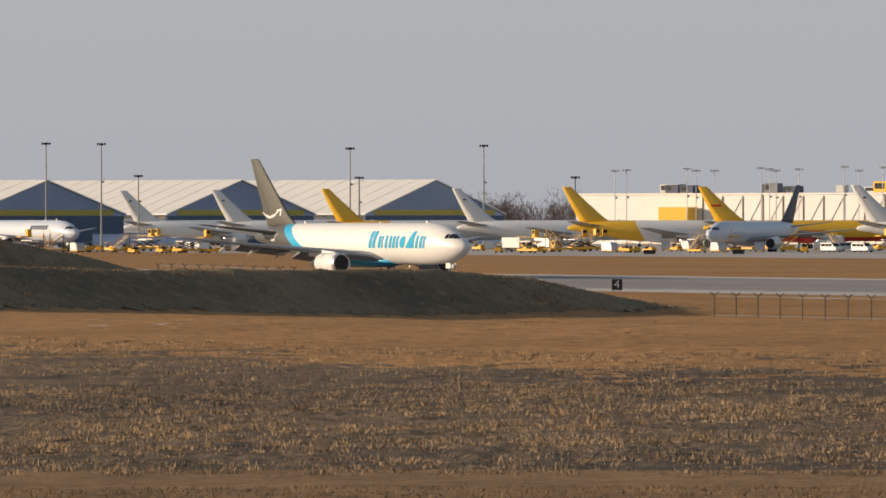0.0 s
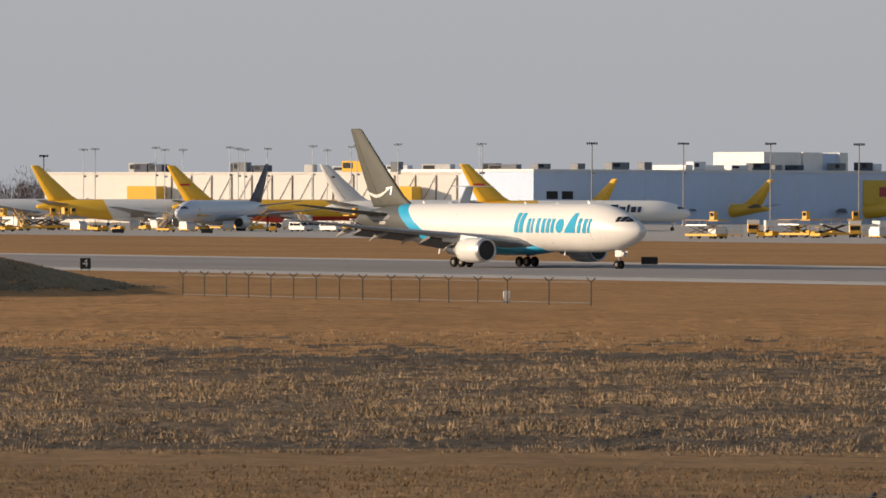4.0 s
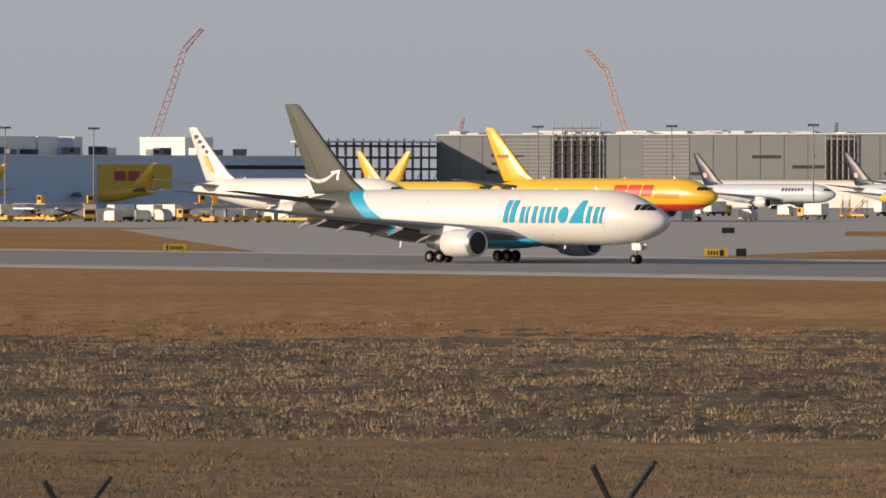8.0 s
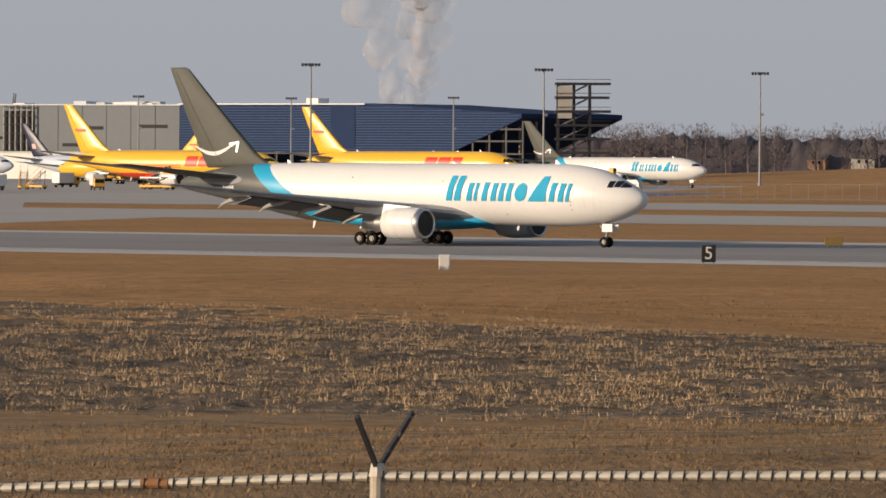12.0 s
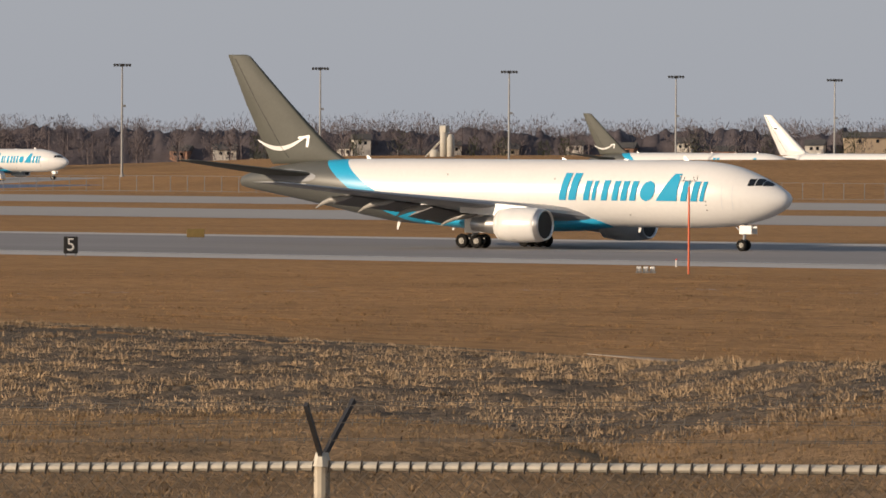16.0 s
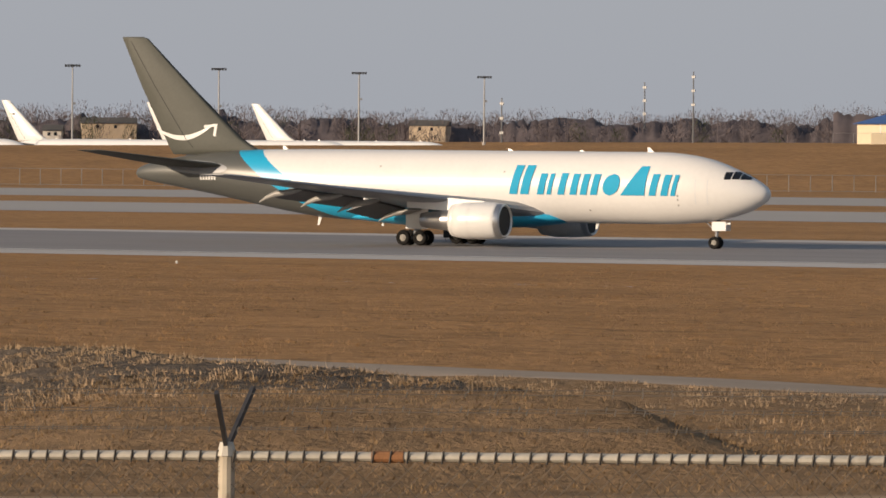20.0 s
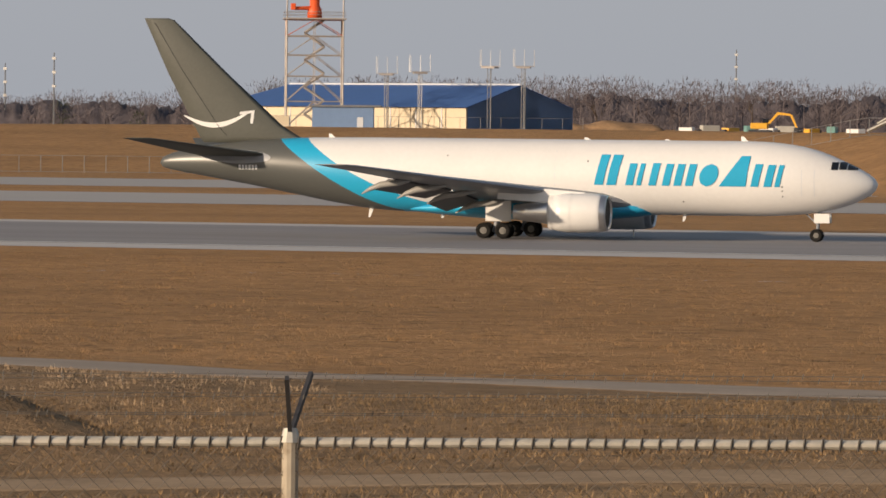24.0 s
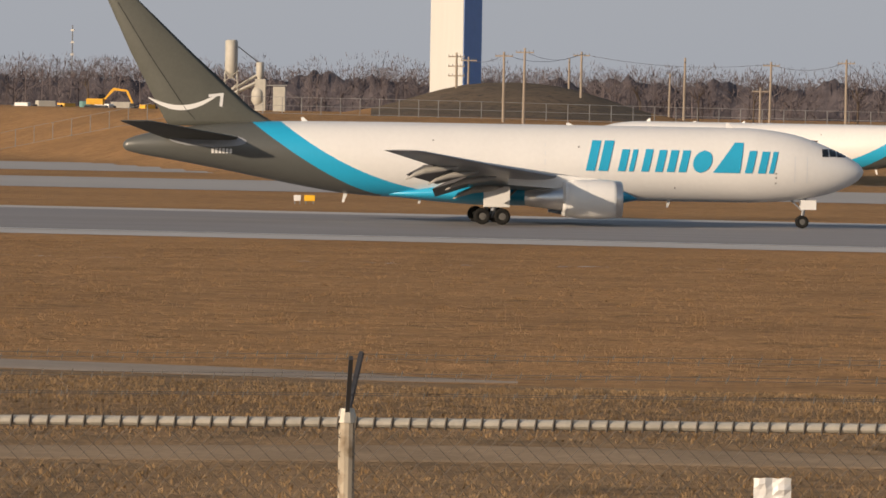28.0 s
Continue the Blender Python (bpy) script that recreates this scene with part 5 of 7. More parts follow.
# stair tower beside it
xs, ys = at(-0.6655, 1830)
st = thing("stair_tower", pose(xs, ys, 0, 0, 0, 42), "open steel stair tower with cantilevered landings", "stair tower")
for px in (-4.5, 0, 4.5):
    for py in (0, 5):
        part("column", box(px, py, 0, px + 0.5, py + 0.5, 27.5), DARK_STEEL, st)
for k, z in enumerate(np.arange(4, 28, 3.9)):
    part("landing", box(-5, -0.5, z, 10.5 - 0.4 * (k % 2), 6, z + 0.7), DARK_STEEL, st)
    part("stair_flight", tube((-4, 2.5, z), (4, 2.5, z + 3.9 if z < 24 else z + 0.4), 0.25), PALE_STEEL, st)
    part("railing", box(-5, -0.6, z + 1.5, 10.5, -0.5, z + 1.65), DARK_STEEL, st)
part("screen", box(-4.5, -0.3, 18, -0.5, -0.1, 27), mat("pale_plywood_screen", (0.50, 0.46, 0.40), 0.8), st)

# hipped hangars
ROOF_WHITE = mat("white_metal_roof", (0.80, 0.77, 0.72), 0.6, vary=0.05, scale=0.05)
BLUE_BAND = mat("navy_wall_band", (0.06, 0.10, 0.17), 0.6)


def hangar(az, d, w, L, eave, ridge, label):
    """A long hangar whose gable end faces the apron; its ridge runs back from the gable's middle."""
    x, y = at(az, d)
    t = thing("hangar", pose(x, y, 0, 0, 0, 14.7), label, "hangar")
    h = w / 2
    part("wall", box(-L, -h + 0.2, 0, -0.2, h - 0.2, eave), BLUE_SHADE_WALL, t)
    gb = bmesh.new()
    gb.faces.new([gb.verts.new(p) for p in ((0, -h, eave), (0, h, eave), (0, 0, ridge - 0.3))])
    bmesh.ops.solidify(gb, geom=gb.faces[:], thickness=0.2)
    part("gable_wall", gb, BLUE_SHADE_WALL, t, "gable wall tinted blue-grey for its shade")
    for z0, z1, mtl, name in ((eave - 0.3, eave + 1.3, MUSTARD, "wall_stripe"), (eave - 5.5, eave - 0.4, BLUE_BAND, "wall_band")):
        e = h * (1 - max(0.0, z1 - eave) / (ridge - eave)) - 0.1
        part(name, box(0.02, -e, z0, 0.1, e, z1), mtl, t)
        part(name, box(-L, -h + 0.08, min(z0, eave - 1.5), -0.3, -h + 0.18, min(z1, eave - 0.4)), mtl, t)
    for s in (-1, 1):
        part("roof_slope", loft([[(xx, s * (h + 0.6), eave - 0.15), (xx, 0, ridge), (xx, 0, ridge + 0.3), (xx, s * (h + 0.6), eave + 0.2)] for xx in (-L, 0.6)]), ROOF_WHITE, t)
    for k in range(1, 12):
        part("roof_seam", tube((-L * k / 12, -h - 0.6, eave + 0.22), (-L * k / 12, 0, ridge + 0.32), 0.05, n=4), ROOF_WHITE, t)
    for k in range(4):
        part("door_leaf", box(0.12, -h * 0.6 + k * h * 0.3, 0, 0.2, -h * 0.6 + (k + 0.95) * h * 0.3, eave - 0.8), BLUE_BAND, t)
    return t


MUSTARD = mat("mustard_stripe", (0.45, 0.36, 0.06), 0.6)
hangar(-1.0728, 1825, 60, 90, 8.6, 18.1, "broad hangar with a white metal roof and blue gable")
hangar(-1.0429, 1880, 60, 88, 8.6, 18.4, "hangar with white roof, blue gable and mustard stripe")
hangar(-1.0130, 1936, 60, 88, 8.6, 18.7, "hangar with white roof, blue gable and mustard stripe")


# control tower on its hill
bx, by = at(-0.2675, 1075)
t = thing("control_tower", pose(bx, by, 5.5, 0, 0, -9), "tall white control tower shaft, one side coloured as shade", "tower")
# blue sheet on the right face carries that side's shade as colour
SHAFT_SHADE = mat("blue_shade_shaft_face", (0.16, 0.28, 0.58), 0.6, vary=0.05)
part("shaft", box(-3.0, -3.64, 0, 3.0, 3.64, 62, 0.08), mat("cream_shaft_panels", (0.56, 0.55, 0.52), 0.7, vary=0.04, scale=0.2, stretch=(3, 3, 0.1)), t)
part("shaft_side", box(3.02, -3.6, 0, 3.1, 3.6, 62), SHAFT_SHADE, t, "side of the shaft coloured blue as shade")
part("cab", loft([[(x * k, y * k, z) for x, y in ((-1, -1), (1, -1), (1, 1), (-1, 1))] for k, z in ((4.2, 62), (6.5, 66), (6.5, 71))]), GLASS, t)


# ---- masts, signs and fences ----
LAMP_HEAD = mat("dark_lamp_housing", (0.03, 0.03, 0.032), 0.5, vary=0.2)
LAMP_LENS = mat("pale_lamp_lens", (0.75, 0.76, 0.78), 0.2, vary=0.1)


def light_mast(az, d, top, z0=0.0, heads=6, two_rows=False, label="tall galvanised apron light mast with a row of floodlights", bright=False):
    x, y = at(az, d)
    t = thing("light_mast", pose(x, y, z0, 0, 0, -math.degrees(az)), label, "light mast", "apron light masts")
    part("pole", tube((0, 0, -0.3), (0, 0, top), 0.16 if bright else 0.27, 0.09 if bright else 0.14, 8), PALE if bright else PALE_STEEL, t)
    part("base", tube((0, 0, -0.3), (0, 0, 0.7), 0.5, 0.45, 8), CONCRETE, t)
    w = 0.62
    for row in range(2 if two_rows else 1):
        z = top - 0.2 - row * 1.6
        part("crossbar", tube((-heads * w / 2, 0, z), (heads * w / 2, 0, z), 0.07, n=6), LAMP_HEAD, t)
        for k in range(heads):
            xx = (k - (heads - 1) / 2) * w
            h = part("floodlight", box(xx - 0.24, -0.35, z - 0.38, xx + 0.24, 0.2, z + 0.2, 0.05), PALE if bright else LAMP_HEAD, t)
            lens_mat = LAMP_LENS if bright else LAMP_HEAD
            part("lens", box(xx - 0.2, -0.38, z - 0.33, xx + 0.2, -0.352, z + 0.15), lens_mat, h)
    part("junction_box", box(0.12, -0.2, top * 0.62, 0.75, 0.2, top * 0.62 + 0.5), PALE_STEEL, t)
    return t


def el_top(el, d, z0=0.0):
    return EYE_Z + el * d - z0


# dark-headed masts along the taxiway side
for az, el, d, z0 in ((-0.7060, 0.01366, 1230, 0), (-0.6701, 0.01302, 1280, 0), (-0.6368, 0.01257, 1330, 1.5), (-0.6063, 0.01219, 1380, 1), (-0.5772, 0.01183, 1400, 0), (-0.5515, 0.01119, 1450, 0),
                      (-0.5271, 0.01080, 1500, 0), (-0.5046, 0.01044, 1540, 0), (-0.4830, 0.0100, 1580, 6), (-0.4637, 0.00952, 1620, 6.5)):
    light_mast(az, d, el_top(el, d, z0), z0)
# masts on the cargo apron and on the roofs
for az, el in ((-1.0729, 0.0113), (-1.0644, 0.0112), (-1.0587, 0.0063), (-1.0261, 0.0105), (-1.0247, 0.0060), (-1.0055, 0.0109), (-0.9914, 0.0060)):
    light_mast(az, 1700, el_top(el, 1700), heads=4, label="slim apron light mast with paired floodlights")
for az, el in ((-0.9853, 0.0070), (-0.9835, 0.0071), (-0.9742, 0.0073), (-0.9728, 0.0070), (-0.9700, 0.0070), (-0.9628, 0.0074), (-0.9615, 0.0072), (-0.9605, 0.0070), (-0.9570, 0.0072), (-0.9500, 0.00758), (-0.9478, 0.0070), (-0.9441, 0.0075),
               (-0.9432, 0.0076), (-0.9369, 0.0079), (-0.9243, 0.0080), (-0.9239, 0.0080)):
    light_mast(az, 1760, el_top(el, 1760), heads=4, label="pale light mast above the terminal roof", bright=True)
for az, el in ((-0.9070, 0.0081), (-0.8929, 0.00809), (-0.8795, 0.0081), (-0.8659, 0.0080), (-0.7975, 0.0083), (-0.7769, 0.0084), (-0.7551, 0.00857), (-0.7325, 0.00858), (-0.7090, 0.0084), (-0.6840, 0.0086)):
    light_mast(az, 1720, el_top(el, 1720), heads=5, label="dark-headed light mast in front of the warehouses")

SIGN_BLACK = mat("black_sign_panel", (0.012, 0.012, 0.012), 0.5, vary=0.2)
SIGN_YELLOW = mat("yellow_sign_panel", (0.80, 0.45, 0.02), 0.5, vary=0.08)


SIGN_BACK = mat("weathered_sign_back", (0.20, 0.135, 0.04), 0.6, vary=0.2)


def board(az, d, w, h, panel, label, digit="", marks=(), z=0.0, facing=None):
    """An airfield sign board on short legs."""
    x, y = at(az, d)
    t = thing("airfield_sign", pose(x, y, z, 0, 0, -math.degrees(az) if facing is None else facing), label, "sign", "airfield signs")
    part("panel", box(-w / 2, -0.12, 0.25, w / 2, 0.12, 0.25 + h, 0.03), panel, t)
    for s in (-1, 1):
        part("leg", box(s * w * 0.35 - 0.05, -0.05, -0.1, s * w * 0.35 + 0.05, 0.05, 0.25), PALE_STEEL, t)
    for x0, x1, z0, z1, mm in marks:
        part("mark", box(x0, -0.14, z0, x1, -0.122, z1), mm, t)
    if digit:
        c = bpy.data.curves.new("digit", "FONT")
        c.body, c.size, c.align_x, c.align_y, c.extrude = digit, h * 1.05, "CENTER", "CENTER", 0.008
        ob = new("digit", c)
        me = bpy.data.meshes.new_from_object(ob)
        bpy.data.objects.remove(ob)
        me.transform(Matrix.Translation((0, -0.135, 0.25 + h * 0.5)) @ Matrix.Rotation(radians(90), 4, "X"))
        part("digit", me, WHITE, t, "white distance digit")
    return t


board(-0.9850, 690, 1.15, 1.15, SIGN_BLACK, "black runway distance sign with a white four", "4")
board(-0.6446, 476, 1.05, 1.25, SIGN_BLACK, "black runway distance sign with a white five", "5")
board(-0.8534, 724, 2.5, 0.76, SIGN_YELLOW, "yellow taxiway direction sign with dark marks", marks=[(-0.98, -0.8, 0.3, 0.85, SIGN_BLACK)] + [(-0.55 + 0.3 * k, -0.37 + 0.3 * k, 0.42, 0.72, SIGN_BLACK) for k in range(5)])
board(-0.7700, 673, 2.4, 0.8, SIGN_YELLOW, "yellow taxiway sign with dark marks", marks=[(-0.9 + 0.3 * k, -0.75 + 0.3 * k, 0.42, 0.8, SIGN_BLACK) for k in range(4)] + [(0.35, 0.75, 0.3, 0.92, SIGN_BLACK)])
board(-0.7662, 674, 1.1, 0.8, SIGN_BLACK, "black taxiway sign beside a yellow one")
board(-0.6812, 885, 1.9, 0.95, SIGN_YELLOW, "small yellow and black taxiway sign", marks=[(-0.95, -0.25, 0.25, 1.2, SIGN_BLACK), (0.1, 0.3, 0.45, 1.0, SIGN_BLACK), (0.5, 0.65, 0.45, 1.0, SIGN_BLACK)])
board(-0.6668, 927, 1.9, 0.95, SIGN_BACK, "small yellow taxiway sign seen from behind")
board(-0.6254, 563, 1.55, 0.75, SIGN_BACK, "small yellow taxiway sign beside the runway")
for az, d, w in ((-0.8981, 745, 1.9), (-0.7682, 962, 1.9), (-0.4686, 515, 1.3), (-0.9800, 1330, 2.4), (-0.9663, 1330, 2.4)):
    board(az, d, w, 0.85, SIGN_BLACK, "dark back of an airfield sign")
board(-0.2896, 550, 0.9, 0.5, SIGN_YELLOW, "yellow taxiway sign seen past the runway")
board(-0.2915, 550, 0.6, 0.5, WHITE, "white back of an airfield sign")

# cabinets and markers in the grass
CABINET = mat("pale_cabinet_paint", (0.76, 0.74, 0.70), 0.6, vary=0.1)


def cabinet(az, d, w, h, z=None, label="pale metal equipment cabinet standing in the grass"):
    x, y = at(az, d)
    z = terrain(az, d) if z is None else z
    t = thing("equipment_cabinet", pose(x, y, z, 0, 0, -math.degrees(az)), label, "cabinet")
    part("body", box(-w / 2, -0.3, 0.12, w / 2, 0.3, h, 0.03), CABINET, t)
    part("door", box(-w / 2 + 0.06, -0.33, 0.2, w / 2 - 0.06, -0.305, h - 0.08), CABINET, t)
    part("plinth", box(-w / 2 - 0.05, -0.35, -0.4, w / 2 + 0.05, 0.35, 0.12), CONCRETE, t)
    for k in (-1, 1):
        part("foot", box(k * w * 0.4 - 0.04, -0.4, -0.3, k * w * 0.4 + 0.04, -0.36, 0.3), PALE_STEEL, t)
    return t


cabinet(-0.6853, 436, 0.75, 1.05)
cabinet(-0.9201, 470, 0.5, 0.85)
for k in (-0.75, 0, 0.75):
    cabinet(-0.5560 + k * 0.0014, 404, 0.3, 0.42, label="small pale runway light box in the grass")
for az, d in ((-0.5109, 395), (-0.5513, 448), (-0.3420, 480)):
    x, y = at(az, d)
    t = thing("marker_post", pose(x, y, 0), "small white marker post in the grass", "marker", "marker posts")
    part("post", tube((0, 0, -0.1), (0, 0, 0.5), 0.06), WHITE, t)
    part("cap", tube((0, 0, 0.5), (0, 0, 0.58), 0.08), RED if d == 448 else CABINET, t)

# slim orange instrument mast with a looped head
x, y = at(-0.5494, 400)
t = thing("instrument_mast", pose(x, y, terrain(-0.5494, 400), 0, 0, 20), "slim orange instrument mast with paired looped sensors", "mast")
ORANGE = mat("orange_mast_paint", (0.62, 0.11, 0.03), 0.5, vary=0.1)
part("pole", tube((0, 0, -0.2), (0, 0, 5.4), 0.07, 0.06, 10), ORANGE, t)
part("arm", tube((-0.45, 0, 5.75), (0.45, 0, 5.75), 0.025), PALE_STEEL, t)
part("stem", tube((0, 0, 5.4), (0, 0, 5.8), 0.03), PALE_STEEL, t)
for s in (-1, 1):
    bm = bmesh.new()
    for k in range(9):
        a, b = math.pi * k / 9, math.pi * (k + 1) / 9
        add_tube(bm, (s * 0.40 + 0.12 * math.cos(a), 0, 6.0 - 0.25 * math.sin(a)), (s * 0.40 + 0.12 * math.cos(b), 0, 6.0 - 0.25 * math.sin(b)), 0.018, n=5)
    part("sensor_loop", bm, DARK_STEEL, t)
    part("sensor_tip", tube((s * 0.52, 0, 6.0), (s * 0.52, 0, 6.1), 0.05), WHITE, t)

# ---- near fence with barbed wire ----
FENCE_P, FENCE_AZ = 27.5, -0.30
GALV = mat("weathered_galvanised_pipe", (0.47, 0.44, 0.38), 0.55, 0.35, vary=0.2, scale=3, bump=0.1, bump_scale=30)
WIRE = mat("dull_fence_wire", (0.07, 0.062, 0.055), 0.7, 0.3, vary=0.2, scale=8)
POST = grass_material("mottled_galvanised_post", (0.46, 0.41, 0.33), (0.40, 0.34, 0.26), (0.20, 0.15, 0.10))
for nd in POST.node_tree.nodes:
    if nd.bl_idname == "ShaderNodeTexNoise" and nd.inputs["Scale"].default_value < 2:
        nd.inputs["Scale"].default_value *= 14
MESH_WIRE = mat("dull_chain_link_wire", (0.085, 0.07, 0.055), 0.7, 0.3, vary=0.2, scale=8)
RUST = mat("rusty_pipe_sleeve", (0.22, 0.10, 0.04), 0.8, vary=0.3, scale=12)
fd = Vector((math.cos(FENCE_AZ), -math.sin(FENCE_AZ), 0))          # along the fence
fo = Vector((math.sin(FENCE_AZ), math.cos(FENCE_AZ), 0))           # across it, away from the stand
fa = Vector((math.sin(FENCE_AZ + 0.1), math.cos(FENCE_AZ + 0.1), 0))   # the way the arms splay


def fence_top(s):
    return 6.865 + ramp(s, [(-60, -2.8), (-17.6, -0.455), (-14.5, -0.31), (-11.5, -0.155), (-8, -0.07), (0, 0.0), (12, 0.04)])


fence = thing("perimeter_fence", Matrix.Identity(4), "galvanised chain-link fence topped with barbed wire on angled arms", "fence")
SPACING = 3.05
POSTS = [-17.6 - SPACING * k for k in range(9, 0, -1)] + [-17.6, -14.5, -11.48, -8.68, -5.66, -2.61] + [0.46 + SPACING * k for k in range(5)]
for s in POSTS:
    base = fo * FENCE_P + fd * s
    zt = fence_top(s)
    ps = part("post", tube((base.x, base.y, zt - 2.3), (base.x, base.y, zt + 0.02), 0.036, n=12), POST, fence)
    part("post_cap", tube((base.x, base.y, zt + 0.0), (base.x, base.y, zt + 0.06), 0.045, 0.03, 10), GALV, ps)
    for sg in (-1, 1):
        tip = base + fa * (0.27 * sg) + fd * 0.035
        bm = bmesh.new()
        p, q = Vector((base.x, base.y, zt + 0.03)), Vector((tip.x, tip.y, zt + 0.285))
        d = (q - p)
        mm = Matrix.Translation((p + q) / 2) @ d.to_track_quat("Z", "X").to_matrix().to_4x4()
        add_box(bm, -0.012, -0.009, -d.length / 2, 0.012, 0.009, d.length / 2, mm)
        part("barbed_wire_arm", bm, DARK_STEEL, ps, "dark angled steel arm")
ties = bmesh.new()
for s0, s1 in zip(POSTS, POSTS[1:]):
    a, b = fo * FENCE_P + fd * s0, fo * FENCE_P + fd * s1
    za, zb = fence_top(s0), fence_top(s1)
    part("top_rail", tube((a.x, a.y, za), (b.x, b.y, zb), 0.0215, n=10), GALV, fence)
    n = 40
    for k in range(n):
        u = (k + 0.5) / n
        c = a.lerp(b, u)
        z = za + (zb - za) * u
        p1, p2 = c - fd * 0.004, c + fd * 0.004
        add_tube(ties, (p1.x - fo.x * 0.024, p1.y - fo.y * 0.024, z - 0.027), (p2.x - fo.x * 0.024, p2.y - fo.y * 0.024, z + 0.027), 0.005, n=4)
    link = bmesh.new()
    step, hgt = 3.05 / 40, 0.84
    for k in range(-11, 40):
        for sg in (1, -1):
            k0 = k if sg > 0 else k + 11
            xa = k0 * step
            xb = xa + sg * hgt
            # clip each strand to its bay
            lo, hi = sorted((xa, xb))
            if hi <= 0 or lo >= SPACING:
                continue
            ta, tb = 0.0, 1.0
            if xa != xb:
                t0, t1 = sorted(((0 - xa) / (xb - xa), (SPACING - xa) / (xb - xa)))
                ta, tb = max(ta, t0), min(tb, t1)
            if tb <= ta:
                continue
            pts = []
            for tt in (ta, tb):
                xx = (xa + (xb - xa) * tt) / SPACING
                c = a.lerp(b, xx) - fo * 0.024
                pts.append((c.x, c.y, za + (zb - za) * xx - 0.018 - hgt + hgt * tt))
            add_tube(link, pts[0], pts[1], 0.0015, n=3)
    part("chain_link", link, MESH_WIRE, fence)
    for sg in (-1, 1):
        for f in (0.35, 0.67, 0.98):
            o = fa * (0.27 * sg * f) + fd * (0.035 * f)
            wire = bmesh.new()
            add_tube(wire, (a.x + o.x, a.y + o.y, za + 0.03 + 0.255 * f), (b.x + o.x, b.y + o.y, zb + 0.03 + 0.255 * f), 0.002, n=3)
            for k in range(24):
                c = a.lerp(b, (k + 0.5) / 24) + o
                z = za + (zb - za) * (k + 0.5) / 24 + 0.03 + 0.255 * f
                add_tube(wire, (c.x, c.y, z - 0.012), (c.x + fd.x * 0.006, c.y + fd.y * 0.006, z + 0.012), 0.0032, n=3)
            part("barbed_wire", wire, WIRE, fence)
tagged(part("wire_tie", ties, WIRE, fence, "dark wire ties round the top rail"), kind="stuff")
for s in (-4.95, -12.6):
    c, z = fo * FENCE_P + fd * s, fence_top(s)
    part("rail_sleeve", tube((c.x - fd.x * 0.07, c.y - fd.y * 0.07, z), (c.x + fd.x * 0.07, c.y + fd.y * 0.07, z), 0.026, n=10), RUST, fence, "rusty sleeve on the top rail")
# pale tag on the fence fabric
c = fo * (FENCE_P - 0.04) + fd * 2.19
t = thing("fence_tag", Matrix.Translation((c.x, c.y, 0)), "crumpled white tag tied to the fence fabric", "tag")
bm = bmesh.new()
rows = [[bm.verts.new((fd.x * (u * 0.16) - fo.x * 0.015 * noise.noise((u * 3, v * 3, 1)), fd.y * u * 0.16 - 0.03 * abs(noise.noise((u * 4, v * 4, 5))), 6.56 + 0.10 * v + 0.01 * noise.noise((u * 5, v, 3)))) for u in np.linspace(0, 1, 7)] for v in np.linspace(0, 1, 5)]
for r0, r1 in zip(rows, rows[1:]):
    for i in range(6):
        bm.faces.new((r0[i], r0[i + 1], r1[i + 1], r1[i]))
part("sheet", bm, WHITE, t)


# ---- fences beyond ----
def far_fence(name, pts, h, post_r, gap, label, arms=False, fabric=False, rails=(1.0,)):
    """A fence along ground points (azimuth, distance)."""
    t = thing(name, Matrix.Identity(4), label, "fence")
    places = []
    for (a0, d0), (a1, d1) in zip(pts, pts[1:]):
        p, q = Vector((*at(a0, d0), 0)), Vector((*at(a1, d1), 0))
        n = max(1, int((q - p).length / gap))
        places += [p.lerp(q, k / n) for k in range(n)]
    places.append(Vector((*at(*pts[-1]), 0)))
    tops = []
    for p in places:
        az, r = math.atan2(p.x, p.y), math.hypot(p.x, p.y)
        z = terrain(az, r)
        ps = part("post", tube((p.x, p.y, z - 0.2), (p.x, p.y, z + h), post_r, n=5), PALE_STEEL if not arms else WIRE, t)
        if arms:
            for sg in (-1, 1):
                part("arm", tube((p.x, p.y, z + h), (p.x + 0.32 * sg * math.cos(az), p.y - 0.32 * sg * math.sin(az), z + h + 0.32), post_r * 0.8, n=4), WIRE, ps)
        tops.append(Vector((p.x, p.y, z + h)))
    for f in rails:
        for p, q in zip(tops, tops[1:]):
            k = Vector((0, 0, h * (1 - f)))
            part("rail", tube(p - k, q - k, post_r * 0.55, n=4), PALE_STEEL, t)
    if fabric:
        bm = bmesh.new()
        for p, q in zip(tops, tops[1:]):
            for k in range(12):
                u = p.lerp(q, k / 12)
                add_tube(bm, u - Vector((0, 0, h)), u, 0.012, n=3)
        part("fabric", bm, WIRE, t)
    return t


far_fence("field_fence", [(-0.9700, 495), (-0.9423, 474), (-0.9200, 462), (-0.9071, 456)], 1.65, 0.045, 3.05, "chain-link fence with splayed barbed-wire arms in the field", arms=True, rails=(1.0, 0.12))
far_fence("field_fence", [(-1.0557, 760), (-1.0450, 730), (-1.0348, 700)], 2.4, 0.06, 5.5, "chain-link fence in front of a grassed mound", arms=True)
far_fence("field_fence", [(-0.9655, 700), (-0.945, 690)], 0.4, 0.03, 9, "row of low markers beside the runway")
far_fence("airfield_fence", [(-0.66, 1120), (-0.60, 1075), (-0.50, 1040), (-0.40, 1035), (-0.335, 1010), (-0.30, 985)], 2.7, 0.06, 3.4, "pale chain-link airfield fence below a grass ridge", rails=(1.0, 0.05))
